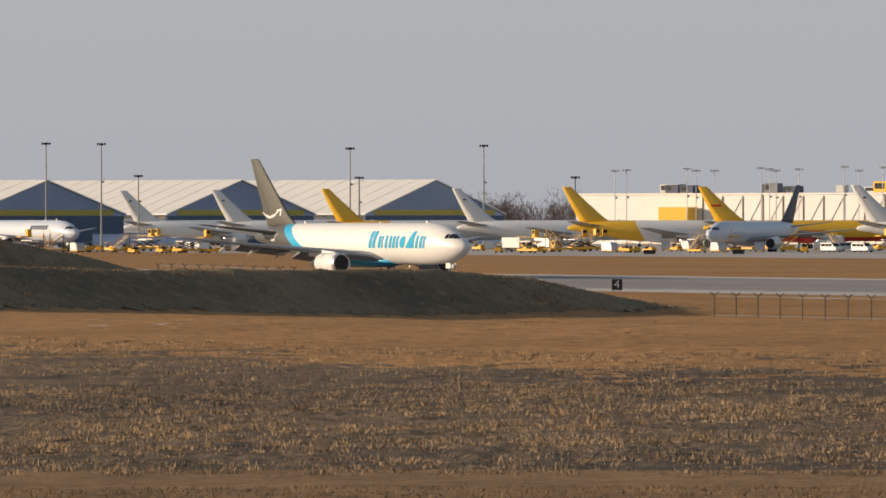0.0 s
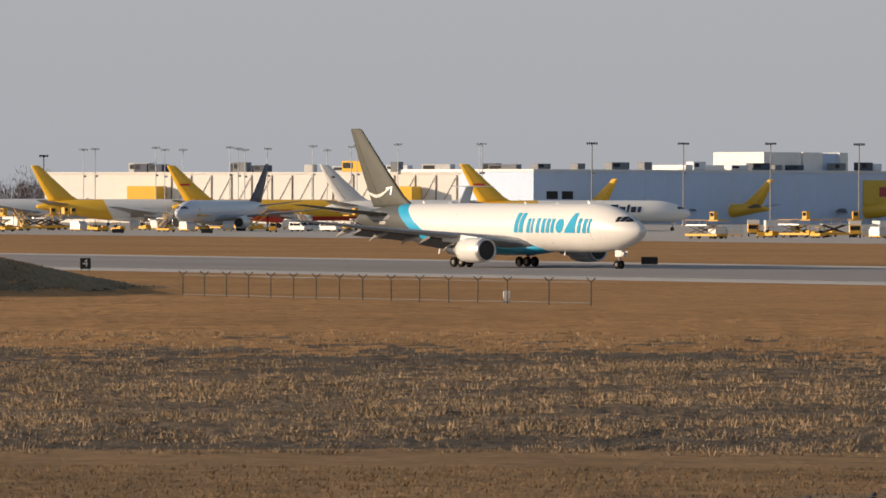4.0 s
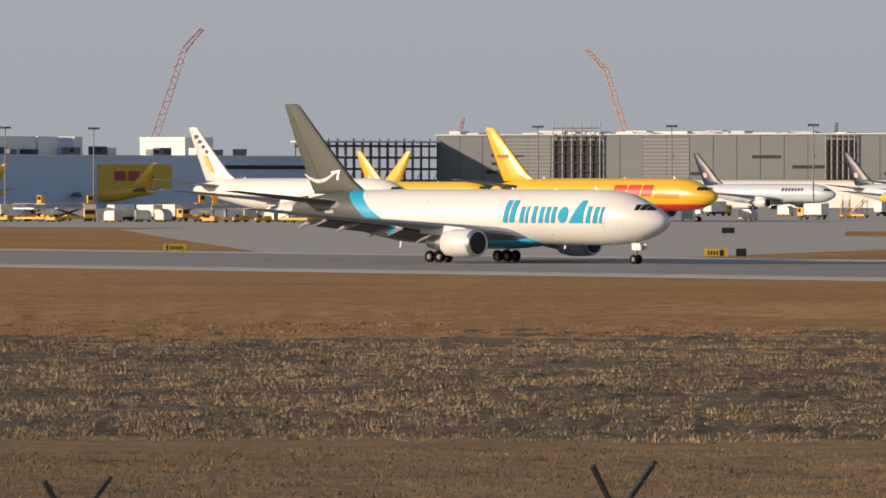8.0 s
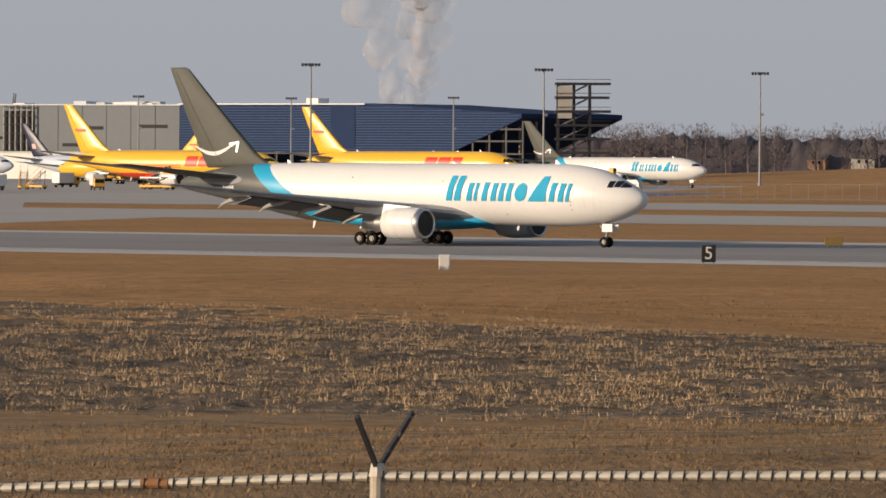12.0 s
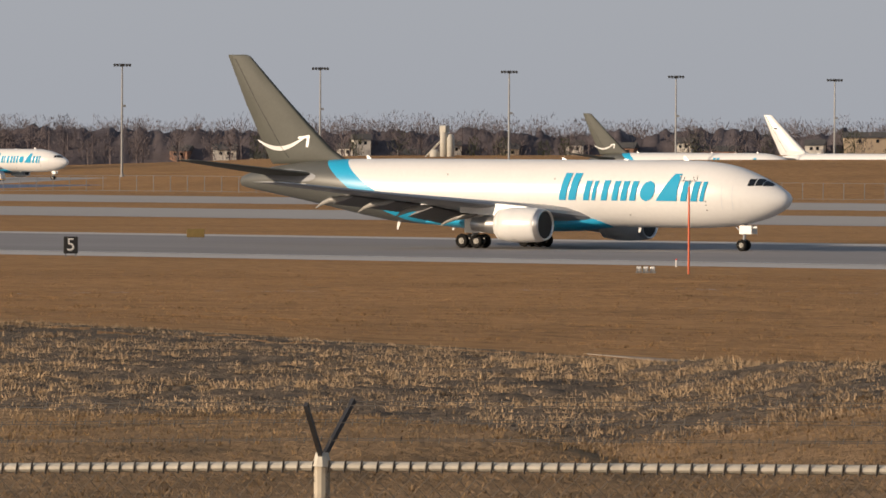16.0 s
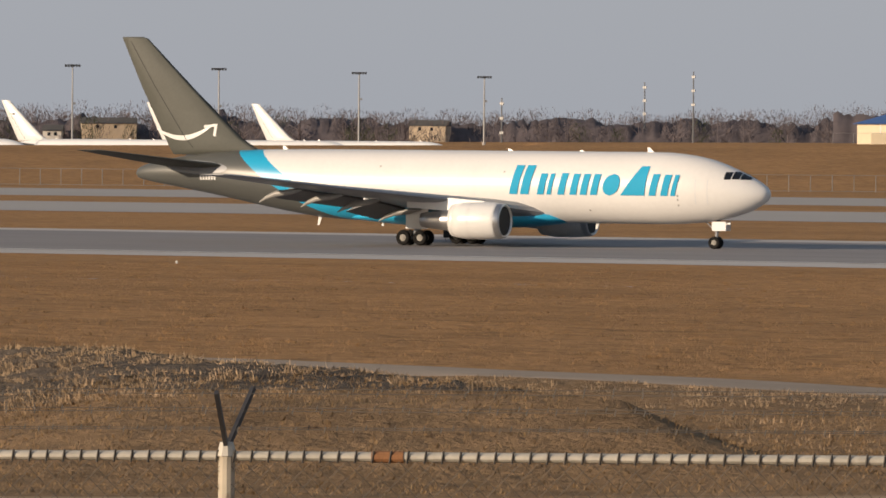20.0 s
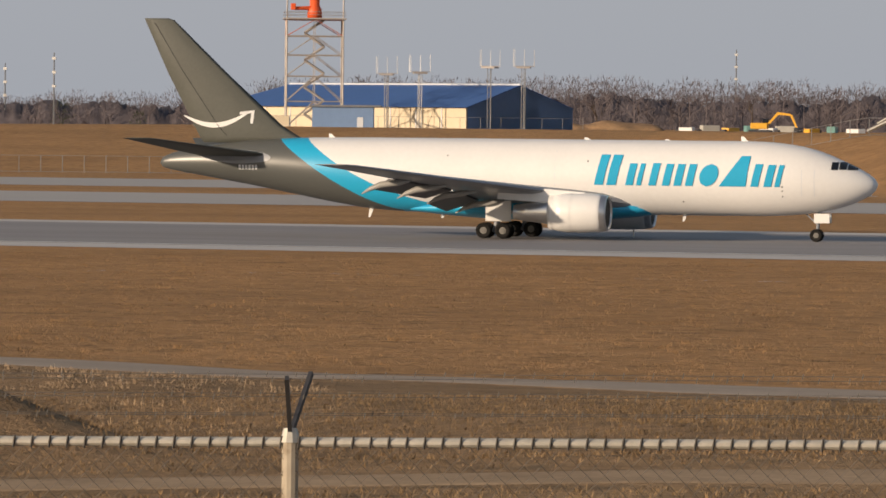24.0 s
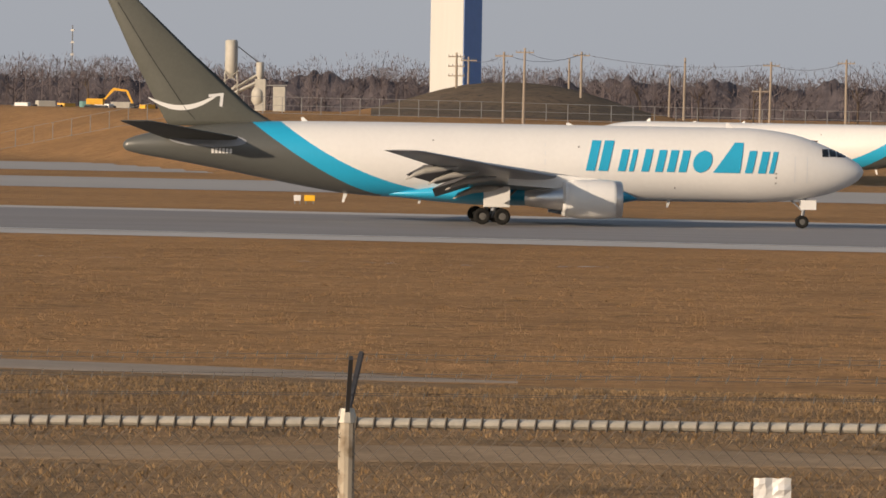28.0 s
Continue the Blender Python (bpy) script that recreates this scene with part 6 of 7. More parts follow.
far_fence("airfield_fence", [(-0.30, 955), (-0.27, 945), (-0.24, 940), (-0.19, 930)], 2.5, 0.06, 3.0, "chain-link fence with a gate below the tower hill", rails=(1.0, 0.5, 0.05))
far_fence("airfield_fence", [(-0.4100, 1285), (-0.3500, 1285)], 2.2, 0.05, 4.0, "fence round the radar tower compound", rails=(1.0,))


# ---- ground vehicles on the apron ----
YELLOW_V = mat("vehicle_yellow_paint", (0.72, 0.38, 0.03), 0.5, vary=0.15, scale=1.5)
WHITE_V = mat("vehicle_white_paint", (0.72, 0.71, 0.68), 0.4, vary=0.08, scale=1.0)
GREY_V = mat("vehicle_grey_paint", (0.30, 0.31, 0.33), 0.5, vary=0.15)
SILVER = mat("brushed_aluminium_panel", (0.50, 0.50, 0.50), 0.4, 0.5, vary=0.15, scale=1.5)


def wheels4(t, xs, ys, r):
    for x in xs:
        for y in ys:
            wheel(t, x, y, r, r * 0.55)


def tug():
    t = thing("baggage_tractor", pose(0, 0, -50), "yellow baggage tractor with a small open cab", "vehicle", "apron vehicles")
    part("chassis", box(-1.5, -0.75, 0.35, 1.6, 0.75, 0.95, 0.08), YELLOW_V, t)
    part("hood", box(0.3, -0.65, 0.95, 1.5, 0.65, 1.25, 0.06), YELLOW_V, t)
    part("seat", box(-0.9, -0.5, 0.95, -0.4, 0.5, 1.45, 0.05), DARK, t)
    part("roof", box(-1.2, -0.7, 2.0, 0.3, 0.7, 2.1, 0.03), YELLOW_V, t)
    for x in (-1.1, 0.2):
        for y in (-0.62, 0.62):
            part("roof_post", tube((x, y, 0.95), (x, y, 2.0), 0.04), DARK_STEEL, t)
    wheels4(t, (-0.95, 1.0), (-0.62, 0.62), 0.36)
    return t


def van():
    t = thing("van", pose(0, 0, -50), "white crew van with dark windows", "vehicle", "apron vehicles")
    prof = [(-2.6, 0.45), (2.5, 0.45), (2.6, 1.1), (1.7, 1.35), (1.1, 2.05), (-2.5, 2.1), (-2.65, 1.2)]
    bm = loft([[Vector((x, y * k, z)) for x, z in prof] for y, k in ((-0.95, 1), (0.95, 1))])
    part("body", bm, WHITE_V, t)
    for s in (-1, 1):
        for x0, x1 in ((-2.3, -1.1), (-0.95, 0.1), (0.25, 1.2)):
            part("window", box(x0, s * 0.955, 1.3, x1, s * 0.975, 1.85), GLASS, t)
    part("windscreen", loft([[(1.72, -0.85, 1.38), (1.72, 0.85, 1.38), (1.76, 0.85, 1.38), (1.76, -0.85, 1.38)], [(1.14, -0.8, 2.0), (1.14, 0.8, 2.0), (1.18, 0.8, 2.0), (1.18, -0.8, 2.0)]]), GLASS, t)
    part("bumper", box(2.5, -0.9, 0.4, 2.75, 0.9, 0.65, 0.04), GREY_V, t)
    wheels4(t, (-1.65, 1.7), (-0.85, 0.85), 0.36)
    return t


def loader():
    t = thing("cargo_loader", pose(0, 0, -50), "yellow cargo loader with raised deck and railings", "vehicle", "apron vehicles")
    part("chassis", box(-4, -1.5, 0.5, 4, 1.5, 0.95, 0.05), YELLOW_V, t)
    part("deck", box(-3.8, -1.6, 2.4, 1.5, 1.6, 2.7, 0.04), SILVER, t)
    part("bridge", box(1.7, -1.5, 3.3, 4.2, 1.5, 3.55, 0.04), YELLOW_V, t)
    part("cab", box(2.2, -1.6, 3.55, 3.4, -0.5, 5.1, 0.06), YELLOW_V, t)
    part("cab_window", box(2.4, -1.63, 4.2, 3.2, -1.605, 4.9), GLASS, t)
    for x0, x1 in ((-3.5, 0.9), (0.9, -3.5)):
        part("scissor_arm", tube((x0, -1.2, 0.9), (x1, -1.2, 2.4), 0.12), DARK_STEEL, t)
        part("scissor_arm", tube((x0, 1.2, 0.9), (x1, 1.2, 2.4), 0.12), DARK_STEEL, t)
    part("rail", tube((-3.8, -1.6, 3.5), (1.5, -1.6, 3.5), 0.05), YELLOW_V, t)
    for x in (-3.8, -2, -0.2, 1.5):
        part("stanchion", tube((x, -1.6, 2.7), (x, -1.6, 3.5), 0.04), YELLOW_V, t)
    wheels4(t, (-2.8, 2.8), (-1.2, 1.2), 0.45)
    return t


def stairs():
    t = thing("boarding_stairs", pose(0, 0, -50), "yellow mobile boarding stairs with handrails", "vehicle", "apron vehicles")
    part("chassis", box(-2.6, -0.9, 0.4, 2.4, 0.9, 0.8, 0.05), YELLOW_V, t)
    for k in range(10):
        part("step", box(-2.4 + k * 0.42, -0.7, 0.7 + k * 0.32, -1.95 + k * 0.42, 0.7, 0.8 + k * 0.32), SILVER, t)
    for s in (-1, 1):
        part("handrail", tube((-2.4, 0.75 * s, 1.8), (2.0, 0.75 * s, 5.1), 0.05), YELLOW_V, t)
        part("stringer", tube((-2.5, 0.75 * s, 0.7), (2.0, 0.75 * s, 4.0), 0.10), YELLOW_V, t)
        part("prop", tube((1.6, 0.75 * s, 0.7), (1.8, 0.75 * s, 3.9), 0.07), DARK_STEEL, t)
    wheels4(t, (-1.8, 1.7), (-0.75, 0.75), 0.35)
    return t


def container():
    t = thing("cargo_container", pose(0, 0, -50), "silver air cargo container on a low dolly", "container", "cargo containers")
    prof = [(-1.5, 0.55), (1.5, 0.55), (1.5, 1.6), (1.0, 2.25), (-1.5, 2.25)]
    part("shell", loft([[Vector((x, y, z)) for x, z in prof] for y in (-1.1, 1.1)]), SILVER, t)
    part("curtain", box(-1.3, -1.14, 0.65, 0.9, -1.105, 2.1), WHITE_V, t)
    part("dolly", box(-1.7, -1.0, 0.35, 1.7, 1.0, 0.52), YELLOW_V, t)
    wheels4(t, (-1.2, 1.2), (-0.8, 0.8), 0.2)
    return t


def truck():
    t = thing("box_truck", pose(0, 0, -50), "white box truck with a yellow cab", "vehicle", "apron vehicles")
    part("box", box(-3.6, -1.2, 1.0, 1.4, 1.2, 3.3, 0.06), WHITE_V, t)
    part("cab", box(1.6, -1.1, 0.7, 3.3, 1.1, 2.5, 0.12), YELLOW_V, t)
    part("windscreen", box(3.31, -0.95, 1.5, 3.34, 0.95, 2.3), GLASS, t)
    for s in (-1, 1):
        part("side_window", box(2.2, 1.105 * s, 1.55, 3.0, 1.125 * s, 2.25), GLASS, t)
    part("chassis", box(-3.5, -0.6, 0.5, 3.2, 0.6, 0.95), DARK_STEEL, t)
    wheels4(t, (-2.4, 2.4), (-0.95, 0.95), 0.45)
    return t


KINDS = {"tug": tug(), "van": van(), "loader": loader(), "stairs": stairs(), "container": container(), "truck": truck()}
rnd = random.Random(11)
used = set()


def put(kind, az, d, turn):
    x, y = at(az, d)
    m = pose(x, y, 0.02, 0, 0, turn)
    if kind not in used:
        used.add(kind)
        KINDS[kind].matrix_world = m
        return KINDS[kind]
    return copy_thing(KINDS[kind], m)


put("van", -0.9472, 1420, 8), put("van", -0.9520, 1425, 5), put("truck", -1.0003, 1440, 20), put("stairs", -0.9632, 1600, 120)
put("loader", -0.9900, 1500, 100), put("loader", -0.9715, 1520, 90), put("truck", -0.9955, 1470, 10), put("stairs", -0.9895, 1480, 150)
for lo, hi, d0, d1, n, kinds in ((-1.085, -1.045, 1400, 1560, 30, ("tug", "loader", "stairs", "tug", "container")), (-1.01, -0.915, 1395, 1520, 46, ("tug", "tug", "container", "truck", "loader", "stairs", "van")),
                                 (-0.89, -0.825, 1215, 1290, 38, ("container", "container", "truck", "tug", "loader", "tug")), (-0.81, -0.735, 1240, 1480, 16, ("tug", "container", "truck", "stairs")),
                                 (-0.735, -0.655, 1370, 1480, 16, ("tug", "stairs", "container", "loader"))):
    az = lo
    for k in range(n):
        az = lo + (hi - lo) * (k + rnd.uniform(0.1, 0.9)) / n
        put(rnd.choice(kinds), az, rnd.uniform(d0, d1), rnd.choice((0, 10, 90, 180, 60, -40)))

# low blue noise wall beside the far apron
BLUE_FENCE = mat("blue_barrier_panels", (0.10, 0.15, 0.26), 0.6, vary=0.12, scale=0.3)
barrier = thing("barrier", Matrix.Identity(4), "low blue construction barrier along the apron edge", "barrier")
for k in range(44):
    a0, a1 = -0.7100 + 0.00235 * k, -0.7100 + 0.00235 * (k + 1) - 0.00008
    p, q = at(a0, 1165), at(a1, 1165)
    bm = loft([[(p[0], p[1], 0), (p[0], p[1] + 0.4, 0), (p[0], p[1] + 0.4, 1.1), (p[0], p[1], 1.1)], [(q[0], q[1], 0), (q[0], q[1] + 0.4, 0), (q[0], q[1] + 0.4, 1.1), (q[0], q[1], 1.1)]])
    part("panel", bm, BLUE_FENCE, barrier)

# ---- radar compound, blue-roofed hall ----
BLUE_ROOF = mat("blue_metal_roof", (0.045, 0.11, 0.30), 0.5, vary=0.08, scale=0.3, stretch=(1, 0.1, 1))
CREAM = mat("cream_wall_panels", (0.62, 0.53, 0.38), 0.7, vary=0.05, scale=0.1)
BLUE_GABLE = mat("slate_blue_gable", (0.16, 0.25, 0.42), 0.6, vary=0.06, scale=0.1)


def gable_hall(a, b, eave, ridge, depth, z0, label, end_offset=0.0):
    """A long hall with a gabled roof; the ridge runs along its front."""
    m, L = site(a, b, z0)
    t = thing("hall", m, label, "building")
    part("wall", box(0.3, 0.3, -1.5, L - 0.3, depth - 0.3, eave), CREAM, t)
    v = [(-0.5, -0.5, eave), (L + 0.3, -0.5, eave), (L + 0.3, depth + 0.5, eave), (-0.5, depth + 0.5, eave), (6, depth / 2, ridge), (L + 0.3, depth / 2, ridge)]
    bm = bmesh.new()
    vs = [bm.verts.new(p) for p in v]
    for f in ((0, 1, 5, 4), (2, 3, 4, 5), (3, 0, 4), (3, 2, 1, 0), (1, 2, 5)):
        bm.faces.new([vs[i] for i in f])
    part("roof", bm, BLUE_ROOF, t)
    part("ridge_cap", tube((6, depth / 2, ridge + 0.05), (L + 0.3, depth / 2, ridge + 0.05), 0.22, n=6), PALE, t)
    gb = bmesh.new()
    g = [gb.verts.new(p) for p in ((L + 0.35, 0, -1.5), (L + 0.35, depth, -1.5), (L + 0.35, depth, eave), (L + 0.35, depth / 2, ridge - 0.2), (L + 0.35, 0, eave))]
    gb.faces.new(g)
    bmesh.ops.solidify(gb, geom=gb.faces[:], thickness=0.2)
    part("gable_wall", gb, BLUE_GABLE, t, "slate blue gable wall")
    for k in range(1, 10):
        part("pilaster", box(L * k / 10, 0.18, -1.5, L * k / 10 + 0.25, 0.29, eave), PALE, t)
    return t


gable_hall(at(-0.4066, 1348), at(-0.3680, 1300), 4.2, 8.9, 32, 7.5, "long cream hall with a blue gabled metal roof")
x, y = at(-0.3885, 1275)
t = thing("equipment_hut", pose(x, y, 7.3, 0, 0, 20), "slate blue flat-roofed equipment hut", "building")
part("wall", box(-4, -3, -0.5, 8, 3, 4.2), BLUE_GABLE, t)
part("roof", box(-4.4, -3.4, 4.2, 9.5, 3.4, 4.6), VENT, t)
part("door", box(4.8, -3.06, 0, 6.0, -3.01, 2.2), PALE, t)
for k, (xx, w) in enumerate(((-20, 5.5), (-12, 4))):
    u = thing("container_box", pose(x + xx, y - 4, 7.2, 0, 0, 20), "cream shipping container beside the radar tower", "container")
    part("shell", box(0, 0, 0, w, 2.4, 2.5, 0.05), CREAM, u)
    part("door", box(w, 0.2, 0.2, w + 0.05, 2.2, 2.3), VENT, u)

# lattice radar tower
x, y = at(-0.3915, 1295)
t = thing("radar_tower", pose(x, y, 7.4, 0, 0, 24), "lattice steel radar tower with an orange antenna", "tower")
H, W = 21.5, 5.6
TOWER_STEEL = mat("weathered_tower_steel", (0.36, 0.33, 0.31), 0.6, 0.3, vary=0.2)
RED_STEEL = mat("faded_red_steel", (0.42, 0.13, 0.08), 0.6, vary=0.2)
ORANGE_RED = mat("orange_red_antenna", (0.70, 0.10, 0.02), 0.5, vary=0.1)
for sx in (-W, W):
    for sy in (-W, W):
        part("leg", tube((sx, sy, -0.5), (sx, sy, H + 7.5 if sy < 0 else H), 0.17, n=6), TOWER_STEEL, t)
lv = [0, 5.2, 10.2, 14.4, 18.2, H]
for k, (z0, z1) in enumerate(zip(lv, lv[1:])):
    mt = RED_STEEL if k == 4 else TOWER_STEEL
    for (ax, ay), (bx, by) in (((-W, -W), (W, -W)), ((W, -W), (W, W)), ((W, W), (-W, W)), ((-W, W), (-W, -W))):
        mx, my = (ax + bx) / 2, (ay + by) / 2
        part("girt", tube((ax, ay, z1), (bx, by, z1), 0.12, n=5), mt, t)
        part("diagonal", tube((ax, ay, z0), (mx, my, z1), 0.09, n=5), mt, t)
        part("diagonal", tube((bx, by, z0), (mx, my, z1), 0.09, n=5), mt, t)
        part("hanger", tube((mx, my, z0), (mx, my, z1), 0.07, n=5), TOWER_STEEL, t)
for k in range(8):
    z0 = k * H / 8
    part("stair_flight", tube((-2 if k % 2 else 2, 0, z0), (2 if k % 2 else -2, 0, z0 + H / 8), 0.3, n=5), TOWER_STEEL, t)
part("platform", box(-W - 0.6, -W - 0.6, H, W + 0.6, W + 0.6, H + 0.3), TOWER_STEEL, t)
for z in (H + 0.9, H + 1.5):
    for (ax, ay), (bx, by) in (((-1, -1), (1, -1)), ((1, -1), (1, 1)), ((1, 1), (-1, 1)), ((-1, 1), (-1, -1))):
        part("guard_rail", tube((ax * (W + 0.5), ay * (W + 0.5), z), (bx * (W + 0.5), by * (W + 0.5), z), 0.05, n=4), TOWER_STEEL, t)
part("pedestal", loft(pod_z([(H + 0.3, 1.5), (H + 2.2, 1.4), (H + 2.6, 1.0), (H + 6.5, 0.9)])), ORANGE_RED, t, "orange red antenna pedestal", smooth=True)
part("feed_boom", tube((-4.2, -1.5, H + 2.2), (1, 0, H + 2.4), 0.35, 0.45), ORANGE_RED, t)
part("feed_horn", box(-4.8, -2.0, H + 1.9, -3.8, -1.0, H + 3.2, 0.1), ORANGE_RED, t)
part("reflector", loft([[(-3.5, 0.8, H + 5), (3.5, 0.8, H + 5), (3.5, 1.2, H + 5), (-3.5, 1.2, H + 5)], [(-4.5, 0.2, H + 9), (4.5, 0.2, H + 9), (4.5, 0.6, H + 9), (-4.5, 0.6, H + 9)]]), ORANGE_RED, t, "orange red curved reflector")

# whip antenna towers
for az, el in ((-0.3803, 0.0085), (-0.3752, 0.0088), (-0.3644, 0.00975), (-0.3592, 0.0098)):
    d = 1240
    x, y = at(az, d)
    z0 = terrain(az, d)
    hp = el_top(el, d, z0) - 1.2
    t = thing("antenna_mast", pose(x, y, z0, 0, 0, rnd.uniform(0, 40)), "slim lattice mast with four white whip antennas", "mast", "whip antenna masts")
    for sx, sy in ((-0.35, -0.35), (0.35, -0.35), (0, 0.4)):
        part("leg", tube((sx, sy, -0.4), (sx, sy, hp), 0.07, n=5), PALE_STEEL, t)
    for k in range(int(hp / 1.1)):
        part("lacing", tube((-0.35, -0.35, k * 1.1), (0.35, -0.35, k * 1.1 + 1.1), 0.04, n=4), PALE_STEEL, t)
    part("platform", box(-1.3, -1.3, hp, 1.3, 1.3, hp + 0.3), TOWER_STEEL, t)
    part("arm", tube((-2.0, 0, hp + 0.4), (2.0, 0, hp + 0.4), 0.07), TOWER_STEEL, t)
    for sx in (-2.0, -1.75, 0.1, 2.0):
        part("whip", tube((sx, 0, hp + 0.3), (sx, 0, hp + 3.6), 0.06, 0.04, 5), WHITE, t)

# concrete plant
x, y = at(-0.3020, 1500)
t = thing("concrete_plant", pose(x, y, 6.8, 0, 0, 15), "concrete batching plant with a tall silo on legs", "plant")
SILO = mat("dusty_silo_steel", (0.44, 0.42, 0.37), 0.7, vary=0.15, scale=0.6)
part("silo", loft(pod_z([(9.0, 0.9), (11.0, 2.1), (19.0, 2.1), (19.4, 1.6)])), SILO, t, smooth=True)
for sx in (-2.6, 2.6):
    for sy in (-2, 2):
        part("leg", tube((sx, sy, -1), (sx * 0.75, sy * 0.8, 11), 0.22), SILO, t)
for z0, z1 in ((0, 4), (4, 8), (8, 11)):
    for s in (-1, 1):
        part("brace", tube((-2.5 * s, -2, z0), (2.3 * s, -1.9, z1), 0.12), SILO, t)
t.scale = (0.7, 0.85, 0.86)
part("mixer_tower", box(8, -1.5, -1, 11.5, 2, 9, 0.1), SILO, t)
part("upper_hopper", loft(pod_z([(8.5, 0.5, 9.5), (10, 1.3, 9.5), (13.5, 1.3, 9.5)])), SILO, t, smooth=True)
part("drum", loft(pod_z([(1.5, 1.0, 9), (3, 2.2, 9), (5.5, 2.2, 9), (7, 1.2, 9)])), SILO, t, smooth=True)
part("conveyor", tube((-9, -2, 1.0), (8.5, -1, 8.0), 0.5, n=4), SILO, t)
part("conveyor", tube((-6, 2, 3.0), (8.5, 1, 10.0), 0.4, n=4), SILO, t)
part("side_hopper", box(14, -1.5, 0, 18, 2, 7.0, 0.1), SILO, t)
part("walkway", box(11.5, -1.5, 7.2, 18.5, 2, 7.5), PALE_STEEL, t)
part("pipe", tube((1.5, 0, 18), (9, 0, 13.4), 0.15), DARK_STEEL, t)
for k in range(9):
    xx, yy = at(-0.334 + k * 0.0032, 1460 + (k % 3) * 12)
    u = thing("equipment_pile", pose(xx, yy, 6.9, 0, 0, k * 40), "assorted pale site equipment beside the plant", "equipment", "site equipment")
    part("body", box(-1.6, -1, 0, 1.6 + (k % 3), 1, 1.3 + 0.5 * (k % 2), 0.1), (WHITE_V, SILO, YELLOW_V, mat("faded_teal_paint", (0.15, 0.30, 0.28), 0.6))[k % 4], u)
    part("attachment", box(-2.6, -0.5, 0, -1.6, 0.5, 0.9, 0.05), DARK_STEEL, u)


def excavator(az, d, z, turn):
    x, y = at(az, d)
    t = thing("excavator", pose(x, y, z, 0, 0, turn), "yellow tracked excavator with its boom lowered", "excavator")
    for s in (-1, 1):
        part("track", loft([[(xx, 1.2 * s + w, zz) for xx, zz in ((-2.2, 0.2), (-2.0, 0.0), (2.0, 0.0), (2.2, 0.2), (2.2, 0.7), (1.9, 0.95), (-1.9, 0.95), (-2.2, 0.7))] for w in (-0.3, 0.3)]), DARK_STEEL, t)
    part("house", box(-2.3, -1.3, 1.1, 1.4, 1.3, 2.4, 0.15), YELLOW_V, t)
    part("cab", box(0.2, 0.2, 2.4, 1.6, 1.3, 3.3, 0.1), GLASS, t)
    part("boom", loft([[(1.2, -0.25, 1.6), (1.2, 0.25, 1.6), (1.2, 0.25, 2.2), (1.2, -0.25, 2.2)], [(3.6, -0.25, 4.2), (3.6, 0.25, 4.2), (3.4, 0.25, 4.8), (3.4, -0.25, 4.8)], [(6.2, -0.2, 4.0), (6.2, 0.2, 4.0), (6.3, 0.2, 4.4), (6.3, -0.2, 4.4)]]), YELLOW_V, t)
    part("stick", loft([[(6.0, -0.2, 4.4), (6.0, 0.2, 4.4), (6.6, 0.2, 4.2), (6.6, -0.2, 4.2)], [(7.4, -0.15, 1.4), (7.4, 0.15, 1.4), (7.8, 0.15, 1.5), (7.8, -0.15, 1.5)]]), YELLOW_V, t)
    part("bucket", box(7.0, -0.6, 0.3, 8.1, 0.6, 1.5, 0.1), DARK_STEEL, t)
    return t


excavator(-0.3225, 1400, 6.9, 12)
SOIL = grass_material("bare_clay_soil", (0.30, 0.19, 0.11), (0.25, 0.16, 0.09), (0.22, 0.15, 0.09))
for az, w, h in ((-0.3520, 7, 1.6), (-0.3450, 11, 2.2), (-0.3655, 8, 1.5)):
    x, y = at(az, 1390)
    bm = bmesh.new()
    bmesh.ops.create_icosphere(bm, subdivisions=4, radius=1.0)
    for v in bm.verts:
        n = 1 + 0.25 * noise.noise(v.co * 2.1 + Vector((az * 50, 0, 0)))
        v.co = Vector((v.co.x * w * n, v.co.y * w * 0.6 * n, max(-0.3, v.co.z) * h * n))
    ob = new("soil_heap", from_bm("soil_heap", bm, True))
    ob.data.materials.append(SOIL)
    ob.location = (x, y, 7.0)
    tagged(ob, "heap of bare brown clay soil", "soil heap", "soil heaps")

# ---- wooden utility poles and lines ----
POLE_WOOD = mat("weathered_pole_wood", (0.30, 0.25, 0.20), 0.85, vary=0.2, scale=1.0, stretch=(4, 4, 0.3))
pole_tops = []
